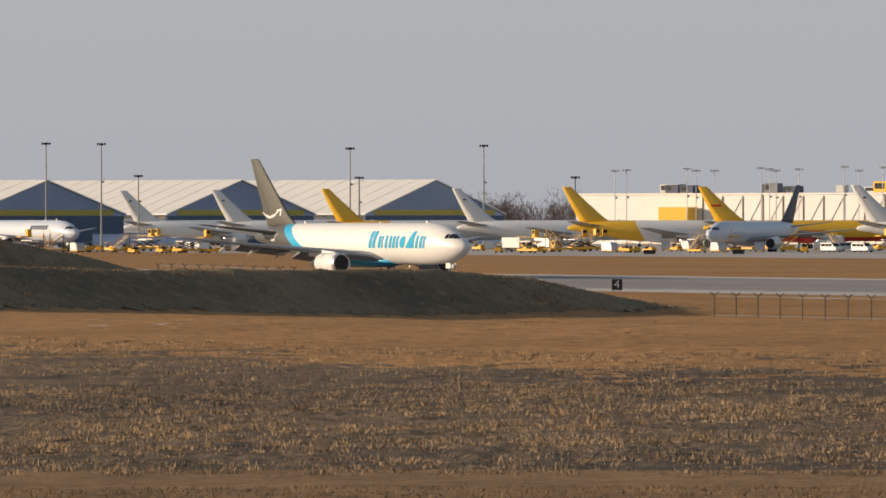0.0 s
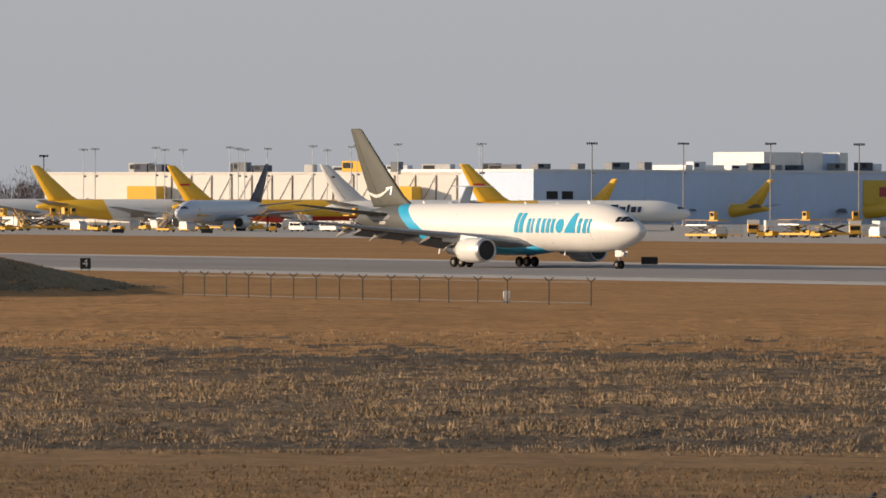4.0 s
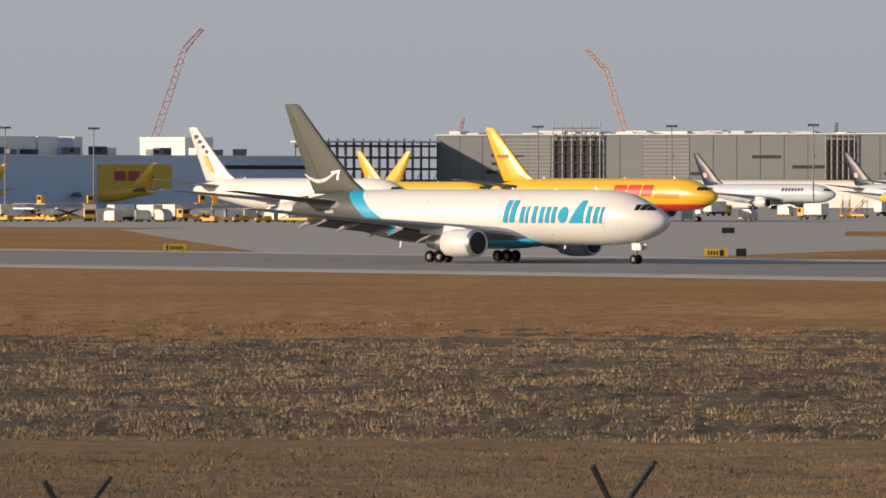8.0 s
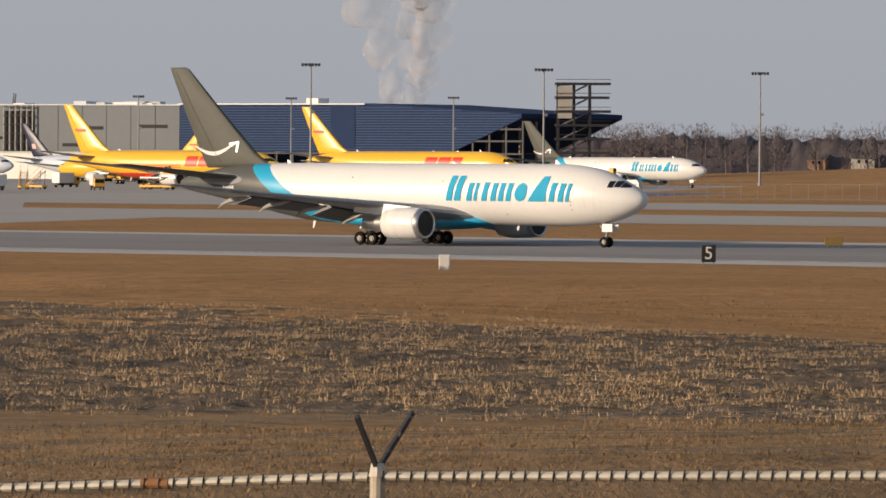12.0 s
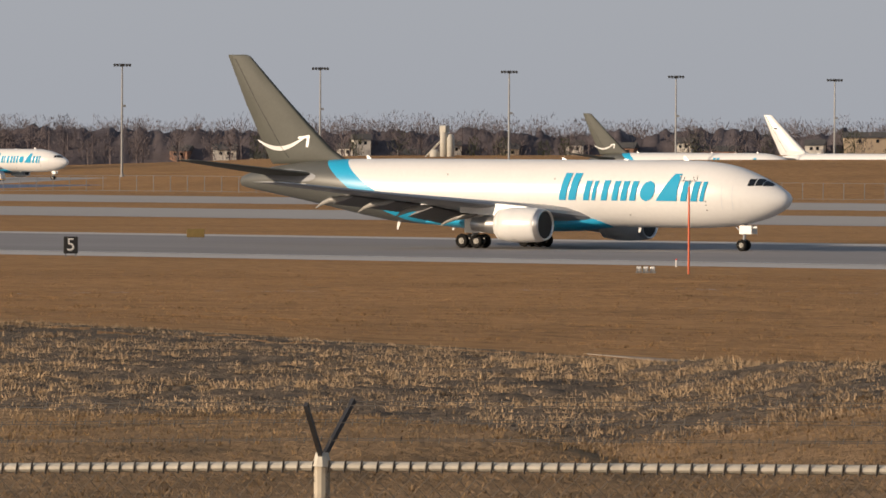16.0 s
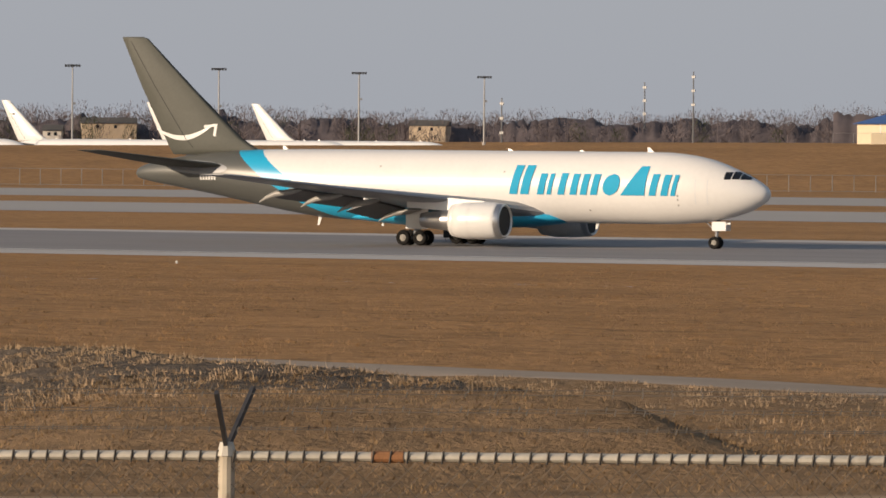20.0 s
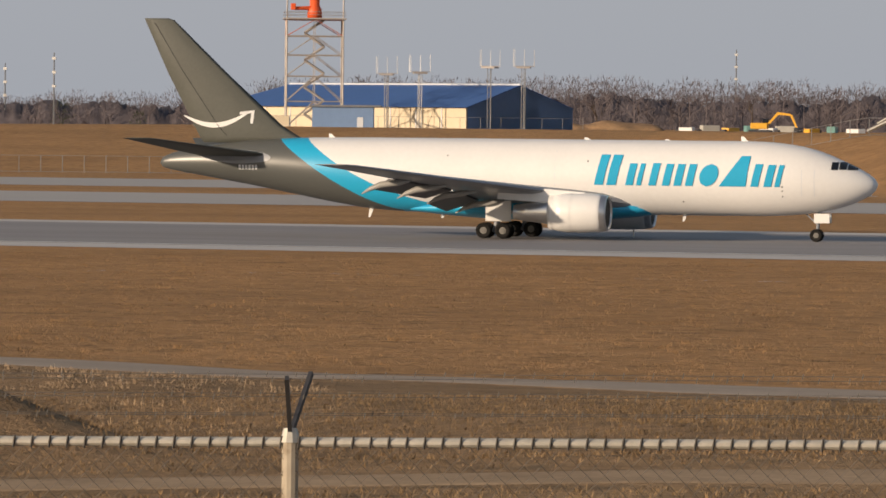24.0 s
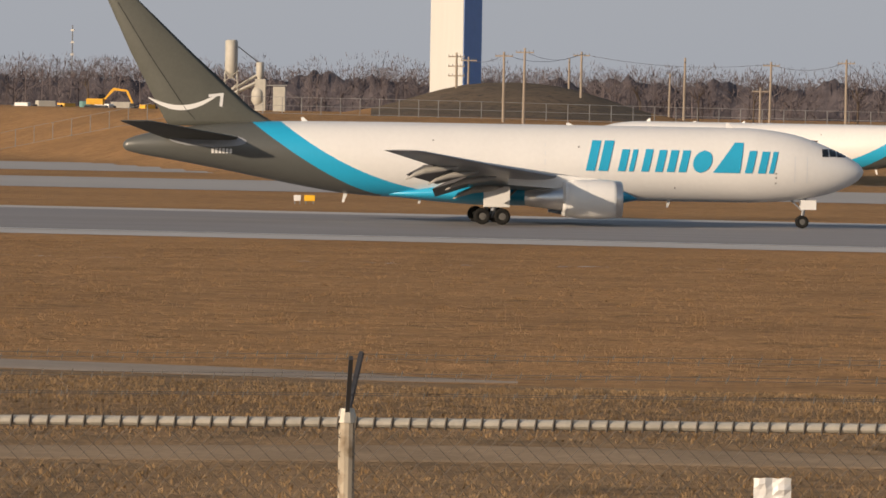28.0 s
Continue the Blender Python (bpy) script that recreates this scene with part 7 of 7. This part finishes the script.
for az, el, d, arms in ((-0.2673, 0.0088, 1010, 3), (-0.2655, 0.0082, 1070, 1), (-0.2600, 0.00906, 935, 1), (-0.2569, 0.00968, 930, 1), (-0.2500, 0.0083, 1080, 0), (-0.2481, 0.0093, 1000, 1), (-0.2345, 0.0062, 1100, 0), (-0.2322, 0.0086, 1000, 0),
                        (-0.2190, 0.0082, 1000, 1), (-0.2205, 0.0042, 1020, 1), (-0.2073, 0.00875, 980, 1), (-0.1990, 0.0048, 1000, 0)):
    x, y = at(az, d)
    z0 = terrain(az, d)
    h = el_top(el, d, z0)
    t = thing("utility_pole", pose(x, y, z0, rnd.uniform(-0.6, 0.6), rnd.uniform(-0.4, 0.8), 14), "weathered wooden utility pole with crossarms", "utility pole", "utility poles")
    part("pole", tube((0, 0, -0.5), (0, 0, h), 0.22, 0.15, 8), POLE_WOOD, t)
    for k in range(arms):
        zz = h - 0.7 - 1.5 * k
        part("crossarm", box(-1.3, -0.08, zz, 1.3, 0.08, zz + 0.18), POLE_WOOD, t)
        for s in (-1.2, -0.6, 0.6, 1.2):
            part("insulator", tube((s, 0, zz + 0.18), (s, 0, zz + 0.42), 0.06), VENT, t)
    if arms == 0:
        part("bracket", box(-0.1, -0.3, h - 0.8, 0.1, 0.3, h - 0.6), DARK_STEEL, t)
    pole_tops.append(Vector((x, y, z0 + h - 0.4)))
lines = thing("power_lines", Matrix.Identity(4), "sagging overhead lines between wooden poles", "cable")
for i, j in ((0, 2), (2, 5), (5, 8), (8, 10), (3, 5), (10, 11)):
    bm = bmesh.new()
    p, q = pole_tops[i], pole_tops[j]
    for k in range(12):
        a, b = k / 12, (k + 1) / 12
        pa, pb = p.lerp(q, a), q.lerp(p, 1 - b)
        pa.z -= 4 * a * (1 - a) * 1.1
        pb.z -= 4 * b * (1 - b) * 1.1
        add_tube(bm, pa, pb, 0.035, n=3)
    part("cable", bm, WIRE, lines)
for az, d, el in ((-0.4315, 2100, 0.0105), (-0.4390, 2200, 0.0088), (-0.4610, 2000, 0.0062), (-0.3265, 2400, 0.0120)):
    x, y = at(az, d)
    t = thing("radio_mast", pose(x, y, 5, 0, 0, 0), "distant thin lattice radio mast", "mast", "radio masts")
    h = EYE_Z + el * d - 5
    part("mast", tube((0, 0, -1), (0, 0, h), 0.35, 0.2, 4), PALE_STEEL, t)
    for k in range(3):
        part("antenna", box(-0.6, -0.2, h - 2.2 - 4.5 * k, 0.6, 0.2, h - 1.4 - 4.5 * k), PALE_STEEL, t)


# ---- cranes ----
def crane(az, d, base_z, tip, material, label, width=1.3, jib=None):
    """A lattice boom from its foot to its tip (offset along the view's right and up)."""
    x, y = at(az, d)
    t = thing("crane", pose(x, y, base_z, 0, 0, -math.degrees(az)), label, "crane")
    runs = [(Vector((0, 0, 0)), Vector((tip[0], 0, tip[1])), width)]
    if jib:
        runs.append((Vector((tip[0], 0, tip[1])), Vector((jib[0], 0, jib[1])), width * 0.6))
    part("cab", box(-3.5, -2, -2.5, 2.5, 2, 0.8, 0.2), material, t)
    part("tracks", box(-4, -3, -base_z, 4, 3, -2.5, 0.2), DARK_STEEL, t)
    for a, b, w in runs:
        bm = bmesh.new()
        d_ = (b - a).normalized()
        nx = Vector((d_.z, 0, -d_.x))
        n = max(4, int((b - a).length / (w * 0.8)))
        for s in (-1, 1):
            for sy in (-0.5, 0.5):
                o = nx * (s * w / 2) + Vector((0, sy * w, 0))
                add_tube(bm, a + o, b + o * 0.6, 0.17, n=4)
        for k in range(n):
            s = 1 if k % 2 else -1
            p, q = a.lerp(b, k / n) + nx * (s * w / 2), a.lerp(b, (k + 1) / n) - nx * (s * w / 2)
            add_tube(bm, p, q, 0.09, n=4)
        part("boom", bm, material, t)
    return t


CRANE_RED = mat("red_crane_lattice", (0.30, 0.06, 0.075), 0.5, vary=0.15)
CRANE_TAN = mat("orange_crane_lattice", (0.62, 0.28, 0.12), 0.5, vary=0.15)
k = 2000
crane(-0.8593, k, 4.5, ((-0.8520 + 0.8593) * k, 0.0200 * k + 3.7), CRANE_RED, "tall red lattice crane with a raised jib", 2.4, ((-0.8492 + 0.8593) * k, 0.0232 * k + 3.7))
crane(-0.7812, k, 4.5, ((-0.7870 + 0.7812) * k, 0.0168 * k + 3.7), CRANE_TAN, "orange lattice crane leaning over the roof", 1.8, ((-0.7900 + 0.7812) * k, 0.0200 * k + 3.7))
crane(-0.8115, k, 4.5, ((-0.8090 + 0.8115) * k, 0.0096 * k + 3.7), CRANE_RED, "short red lattice crane behind a warehouse", 1.2)
crane(-0.7525, k, 4.5, ((-0.7515 + 0.7525) * k, 0.0088 * k + 3.7), DARK_STEEL, "dark boom lift rising above the warehouse roof", 1.0)


# ---- woods ----
BARK = mat("bare_tree_bark", (0.10, 0.078, 0.062), 0.95, vary=0.3, scale=0.3, spec=0.05)
# twig grey is cooled towards blue to stand in for distance haze
TWIG = mat("hazed_winter_twigs", (0.125, 0.106, 0.11), 0.95, vary=0.35, scale=0.05, spec=0.05, fine=5)
EVERGREEN = mat("dark_evergreen_needles", (0.05, 0.055, 0.035), 0.95, vary=0.4, scale=0.1, spec=0.05)


def wood(name, az0, az1, d0, d1, z, h0, h1, count, seed, label, material, twigs=120):
    """A stand of leafless trees as one mass: tapered trunks, limbs and clouds of fine twigs."""
    r = random.Random(seed)
    verts, faces = [], []

    def blade(p, q, w):
        k = len(verts)
        s = Vector((q - p)).cross(Vector((r.gauss(0, 1), r.gauss(0, 1), r.gauss(0, 1))))
        s = s.normalized() * w if s.length > 1e-6 else Vector((w, 0, 0))
        verts.extend((p - s, p + s, q))
        faces.append((k, k + 1, k + 2))

    for _ in range(count):
        a, d = r.uniform(az0, az1), r.uniform(d0, d1)
        x, y = at(a, d)
        h = r.uniform(h0, h1) * (0.78 + 0.3 * noise.noise((x * 0.012, y * 0.012, 0)) + 0.15)
        base = Vector((x, y, z))
        blade(base - Vector((0, 0, 1)), base + Vector((r.gauss(0, 0.5), r.gauss(0, 0.5), h * 0.9)), 0.32)
        cw = h * r.uniform(0.26, 0.42)
        for _l in range(6):
            t = r.uniform(0, 6.283)
            z0 = h * r.uniform(0.2, 0.6)
            blade(base + Vector((0, 0, z0)), base + Vector((math.cos(t) * cw, math.sin(t) * cw, z0 + h * r.uniform(0.15, 0.35))), 0.14)
        for _t in range(twigs):
            t, u = r.uniform(0, 6.283), r.random()
            rad = cw * math.sqrt(r.random()) * math.sin(math.pi * (0.2 + 0.75 * u)) ** 0.5
            p = base + Vector((math.cos(t) * rad, math.sin(t) * rad, h * (0.10 + 0.86 * u)))
            q = p + Vector((math.cos(t) * r.uniform(0.1, 0.7), math.sin(t) * r.uniform(0.1, 0.7), r.uniform(0.5, 1.5)))
            blade(p, q, r.uniform(0.06, 0.15))
    ob = new(name, mesh_of(name, verts, faces))
    ob.data.materials.append(material)
    return tagged(ob, label, "woods", kind="stuff")


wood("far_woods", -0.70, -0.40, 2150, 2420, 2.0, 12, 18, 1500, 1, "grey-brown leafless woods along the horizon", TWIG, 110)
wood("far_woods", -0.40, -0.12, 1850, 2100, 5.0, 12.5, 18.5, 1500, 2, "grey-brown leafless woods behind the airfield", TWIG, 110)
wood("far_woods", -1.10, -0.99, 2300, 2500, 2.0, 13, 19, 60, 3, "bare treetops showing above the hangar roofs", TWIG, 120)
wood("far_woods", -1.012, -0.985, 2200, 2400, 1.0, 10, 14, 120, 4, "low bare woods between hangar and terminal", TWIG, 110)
wood("far_evergreens", -0.62, -0.40, 2100, 2140, 3.0, 8, 13, 26, 5, "dark evergreens among bare woods", EVERGREEN, 170)


def bare_tree(az, d, h, z, seed, label="bare pale-barked tree with forked limbs"):
    """A single leafless tree with forking limbs."""
    r = random.Random(seed)
    x, y = at(az, d)
    t = thing("bare_tree", pose(x, y, z), label, "tree", "bare trees")
    part("trunk", tube((0, 0, -0.6), (0.1, 0, h * 0.4), h * 0.020, h * 0.014, 7), BARK, t)
    limbs, twigs = bmesh.new(), bmesh.new()

    def grow(p, dirn, length, rad, depth):
        q = p + dirn * length
        add_tube(limbs if depth < 3 else twigs, p, q, rad, rad * 0.6, 4)
        if depth < 5:
            for _ in range(3 if depth < 3 else 2):
                nd = (dirn + Vector((r.gauss(0, 0.42), r.gauss(0, 0.42), r.gauss(0.05, 0.25)))).normalized()
                grow(q if r.random() < 0.6 else p.lerp(q, 0.7), nd, length * r.uniform(0.6, 0.8), rad * 0.6, depth + 1)

    for _ in range(3):
        grow(Vector((0.1, 0, h * 0.38)), Vector((r.gauss(0, 0.4), r.gauss(0, 0.4), 1)).normalized(), h * 0.2, h * 0.012, 1)
    part("limb_crown", limbs, BARK, t)
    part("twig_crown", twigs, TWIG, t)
    return t


for az, d, h, z, s in ((-1.0035, 1980, 17, 0, 1), (-1.0020, 1990, 15, 0, 2), (-1.0085, 1985, 16, 0, 3), (-1.0062, 2000, 13, 0, 4), (-0.2390, 1080, 9, 6.5, 5), (-0.2300, 1090, 8.5, 6.5, 6), (-0.2215, 1085, 9, 6.5, 7), (-0.2055, 1090, 9.5, 6.5, 8),
                       (-0.3240, 1800, 15, 5.5, 9), (-0.3480, 1820, 14, 5.5, 10)):
    bare_tree(az, d, h, z, s)


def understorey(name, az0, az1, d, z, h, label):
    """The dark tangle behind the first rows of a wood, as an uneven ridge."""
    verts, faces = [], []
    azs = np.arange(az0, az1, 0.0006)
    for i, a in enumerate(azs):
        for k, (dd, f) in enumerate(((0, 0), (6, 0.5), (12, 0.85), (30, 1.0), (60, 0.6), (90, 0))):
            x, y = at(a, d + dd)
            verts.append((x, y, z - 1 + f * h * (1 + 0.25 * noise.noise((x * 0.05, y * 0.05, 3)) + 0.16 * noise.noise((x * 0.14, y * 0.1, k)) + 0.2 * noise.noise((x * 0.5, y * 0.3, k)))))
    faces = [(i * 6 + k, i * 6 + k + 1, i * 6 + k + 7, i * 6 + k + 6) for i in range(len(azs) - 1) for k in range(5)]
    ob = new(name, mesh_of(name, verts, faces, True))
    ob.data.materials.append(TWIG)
    return tagged(ob, label, "woods", kind="stuff")


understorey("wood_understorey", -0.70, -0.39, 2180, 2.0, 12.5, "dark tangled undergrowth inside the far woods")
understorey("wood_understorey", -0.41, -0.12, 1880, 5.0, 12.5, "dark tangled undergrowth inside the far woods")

# scattered houses and sheds among the trees
r = random.Random(21)
HOUSE_WALLS = [mat("pale_house_siding", (0.60, 0.57, 0.52), 0.7, vary=0.08), mat("brick_house_wall", (0.28, 0.16, 0.11), 0.8, vary=0.15), mat("tan_house_wall", (0.45, 0.36, 0.26), 0.7, vary=0.08)]
HOUSE_ROOF = mat("dark_shingle_roof", (0.09, 0.085, 0.08), 0.9, vary=0.15)
for az, el, w, wall in ((-0.6275, -0.0002, 9, 1), (-0.6210, 0.0, 11, 0), (-0.6120, 0.0006, 9, 2), (-0.6150, -0.0012, 12, 2), (-0.6020, 0.0003, 8, 0), (-0.5920, -0.0006, 14, 1), (-0.5860, 0.0008, 8, 0), (-0.5770, 0.0004, 9, 2), (-0.5670, 0.0010, 8, 0),
                        (-0.5590, 0.0006, 9, 1), (-0.5450, 0.0002, 22, 1), (-0.5300, 0.0012, 9, 0), (-0.5215, 0.0024, 26, 2), (-0.4720, 0.0024, 18, 2), (-0.6000, 0.0017, 8, 0), (-0.5500, 0.0014, 8, 0)):
    d = 2185
    x, y = at(az, d)
    t = thing("house", pose(x, y, EYE_Z + el * d - 3, 0, 0, r.uniform(10, 50)), ("pale", "brick", "tan")[wall] + " distant house with a dark pitched roof", "house", "distant houses")
    t["label"] = {0: "pale sided distant house with a dark roof", 1: "brick distant house with a dark roof", 2: "tan distant building with a dark roof"}[wall]
    w *= 0.7
    part("wall", box(-w / 2, -4, -8, w / 2, 4, 1.6), HOUSE_WALLS[wall], t)
    part("roof", loft([[(-w / 2 - 0.4, -4.5, 1.6), (-w / 2 - 0.4, 4.5, 1.6), (-w / 2 - 0.4, 0, 3.6)], [(w / 2 + 0.4, -4.5, 1.6), (w / 2 + 0.4, 4.5, 1.6), (w / 2 + 0.4, 0, 3.6)]]), HOUSE_ROOF, t)
    for k in range(2):
        part("window", box(-w / 4 + k * w / 3, -4.06, 0.0, -w / 4 + k * w / 3 + 1.0, -4.01, 1.1), GLASS, t)
# small pale silo group among the houses
x, y = at(-0.5872, 1900)
t = thing("grain_silos", pose(x, y, 2, 0, 0, 0), "small group of pale silos with a conveyor", "silo")
for k, (xx, rr, hh) in enumerate(((0, 1.2, 10.5), (2.4, 1.1, 9), (-3.2, 1.6, 4.5))):
    part("silo", loft(pod_z([(0, rr, xx), (hh, rr, xx), (hh + 1, rr * 0.5, xx)])), SILO, t, smooth=True)
part("conveyor", tube((-9, 0, 1), (0, 0, 9), 0.3, n=4), SILO, t)
part("headhouse", box(-1.0, -1.0, 10.5, 1.2, 1.0, 12.5, 0.1), SILO, t)

# steam plume over the far side
STEAM = bpy.data.materials.new("drifting_steam")
STEAM.use_nodes = True
nt = STEAM.node_tree
for n in list(nt.nodes):
    if n.bl_idname == "ShaderNodeBsdfPrincipled":
        nt.nodes.remove(n)
out = next(n for n in nt.nodes if n.bl_idname == "ShaderNodeOutputMaterial")
mixs, tr, df = nt.nodes.new("ShaderNodeMixShader"), nt.nodes.new("ShaderNodeBsdfTransparent"), nt.nodes.new("ShaderNodeBsdfDiffuse")
df.inputs[0].default_value = (0.80, 0.72, 0.66, 1)
tc, nz, mr = nt.nodes.new("ShaderNodeTexCoord"), nt.nodes.new("ShaderNodeTexNoise"), nt.nodes.new("ShaderNodeMapRange")
nz.inputs["Scale"].default_value, nz.inputs["Detail"].default_value = 0.035, 5
mr.inputs[1].default_value, mr.inputs[2].default_value, mr.inputs[3].default_value, mr.inputs[4].default_value = 0.42, 0.72, 0.0, 0.20
nt.links.new(tc.outputs["Object"], nz.inputs["Vector"])
nt.links.new(nz.outputs[0], mr.inputs[0])
nt.links.new(mr.outputs[0], mixs.inputs[0])
nt.links.new(tr.outputs[0], mixs.inputs[1])
nt.links.new(df.outputs[0], mixs.inputs[2])
nt.links.new(mixs.outputs[0], out.inputs[0])
x, y = at(-0.6880, 3600)
plume = thing("steam_plume", pose(x, y, 0, 0, 0, -math.degrees(-0.6880)), "pale drifting steam plume above the far buildings", "steam")
for k in range(15):
    u = k / 14
    z = 8 + 108 * u
    xx = -8 - 14 * u + 20 * u * math.sin(k * 2.1) + (26 * u if k % 3 == 0 else 0)
    rad = 3.5 + 12 * u
    bm = bmesh.new()
    bmesh.ops.create_icosphere(bm, subdivisions=3, radius=rad)
    for v in bm.verts:
        v.co *= 1 + 0.5 * noise.noise(v.co * (1.6 / rad) + Vector((k * 7, 0, 0)))
        v.co.z *= 1.35
    part("puff", bm, STEAM, plume, smooth=True).location = (xx, r.uniform(-5, 5), z)


# ---- what moves ----
def motions():
    # seconds, x and y of the nose wheel, heading in degrees to the left of the runway
    path = (
        (0.0, -708.45, 444.14, 0.0), (1.0, -670.01, 444.14, 0.0), (2.0, -633.56, 444.14, 0.0), (3.0, -597.25, 444.14, 0.0), (4.0, -562.91, 444.14, 0.0),
        (5.0, -530.04, 444.14, 0.0), (6.0, -498.71, 444.14, 0.0), (7.0, -469.43, 444.14, 0.0), (8.0, -441.46, 444.14, 0.0), (9.0, -415.42, 444.14, 0.0),
        (10.0, -390.87, 444.14, 0.0), (11.0, -367.42, 444.14, 0.0), (12.0, -344.96, 444.14, 0.0), (13.0, -324.02, 444.14, 0.0), (14.0, -303.59, 444.14, 0.0),
        (15.0, -284.74, 444.14, 0.0), (16.0, -266.81, 444.14, 0.0), (17.0, -250.41, 444.14, 0.0), (17.5, -242.0, 443.77, 0.0), (18.0, -233.58, 443.39, 0.0),
        (18.5, -225.55, 443.02, 0.3), (19.0, -217.49, 442.64, 0.6), (19.5, -209.45, 442.29, 0.9), (20.0, -201.53, 441.94, 1.2), (20.5, -193.9, 442.01, 1.9),
        (21.0, -186.6, 442.08, 2.6), (21.5, -179.01, 442.14, 3.3), (22.0, -172.2, 442.74, 4.08), (22.5, -165.18, 443.34, 4.85), (23.0, -158.3, 443.94, 5.62),
        (23.5, -151.18, 444.54, 6.4), (24.0, -144.73, 445.94, 7.7), (24.5, -138.61, 447.34, 9.0), (25.0, -132.46, 448.74, 10.3), (25.5, -126.5, 450.64, 11.47),
        (26.0, -120.89, 452.54, 12.65), (26.5, -115.38, 454.44, 13.82), (27.0, -110.15, 456.34, 15.0), (27.5, -104.89, 458.49, 16.5), (28.0, -99.99, 460.64, 18.0))
    walk(jet, [(t, pose(x, y, 0.03, 0, 0, turn)) for t, x, y, turn in path])
    walk(taxi_jet, [(t, pose(-172.0 - 16.0 * (t - 27), 754, 0.03, 0, 0, 180)) for t in (0, 7, 14, 21, 28)])
    # thrust reverser sleeves slide shut after touchdown
    for sleeve in jet_parts["sleeves"]:
        walk(sleeve, [(t, pose(-0.75 * k, 0, 0)) for t, k in ((0, 1), (1.2, 1), (3.2, 0.35), (4.5, 0), (28, 0))])


motions()
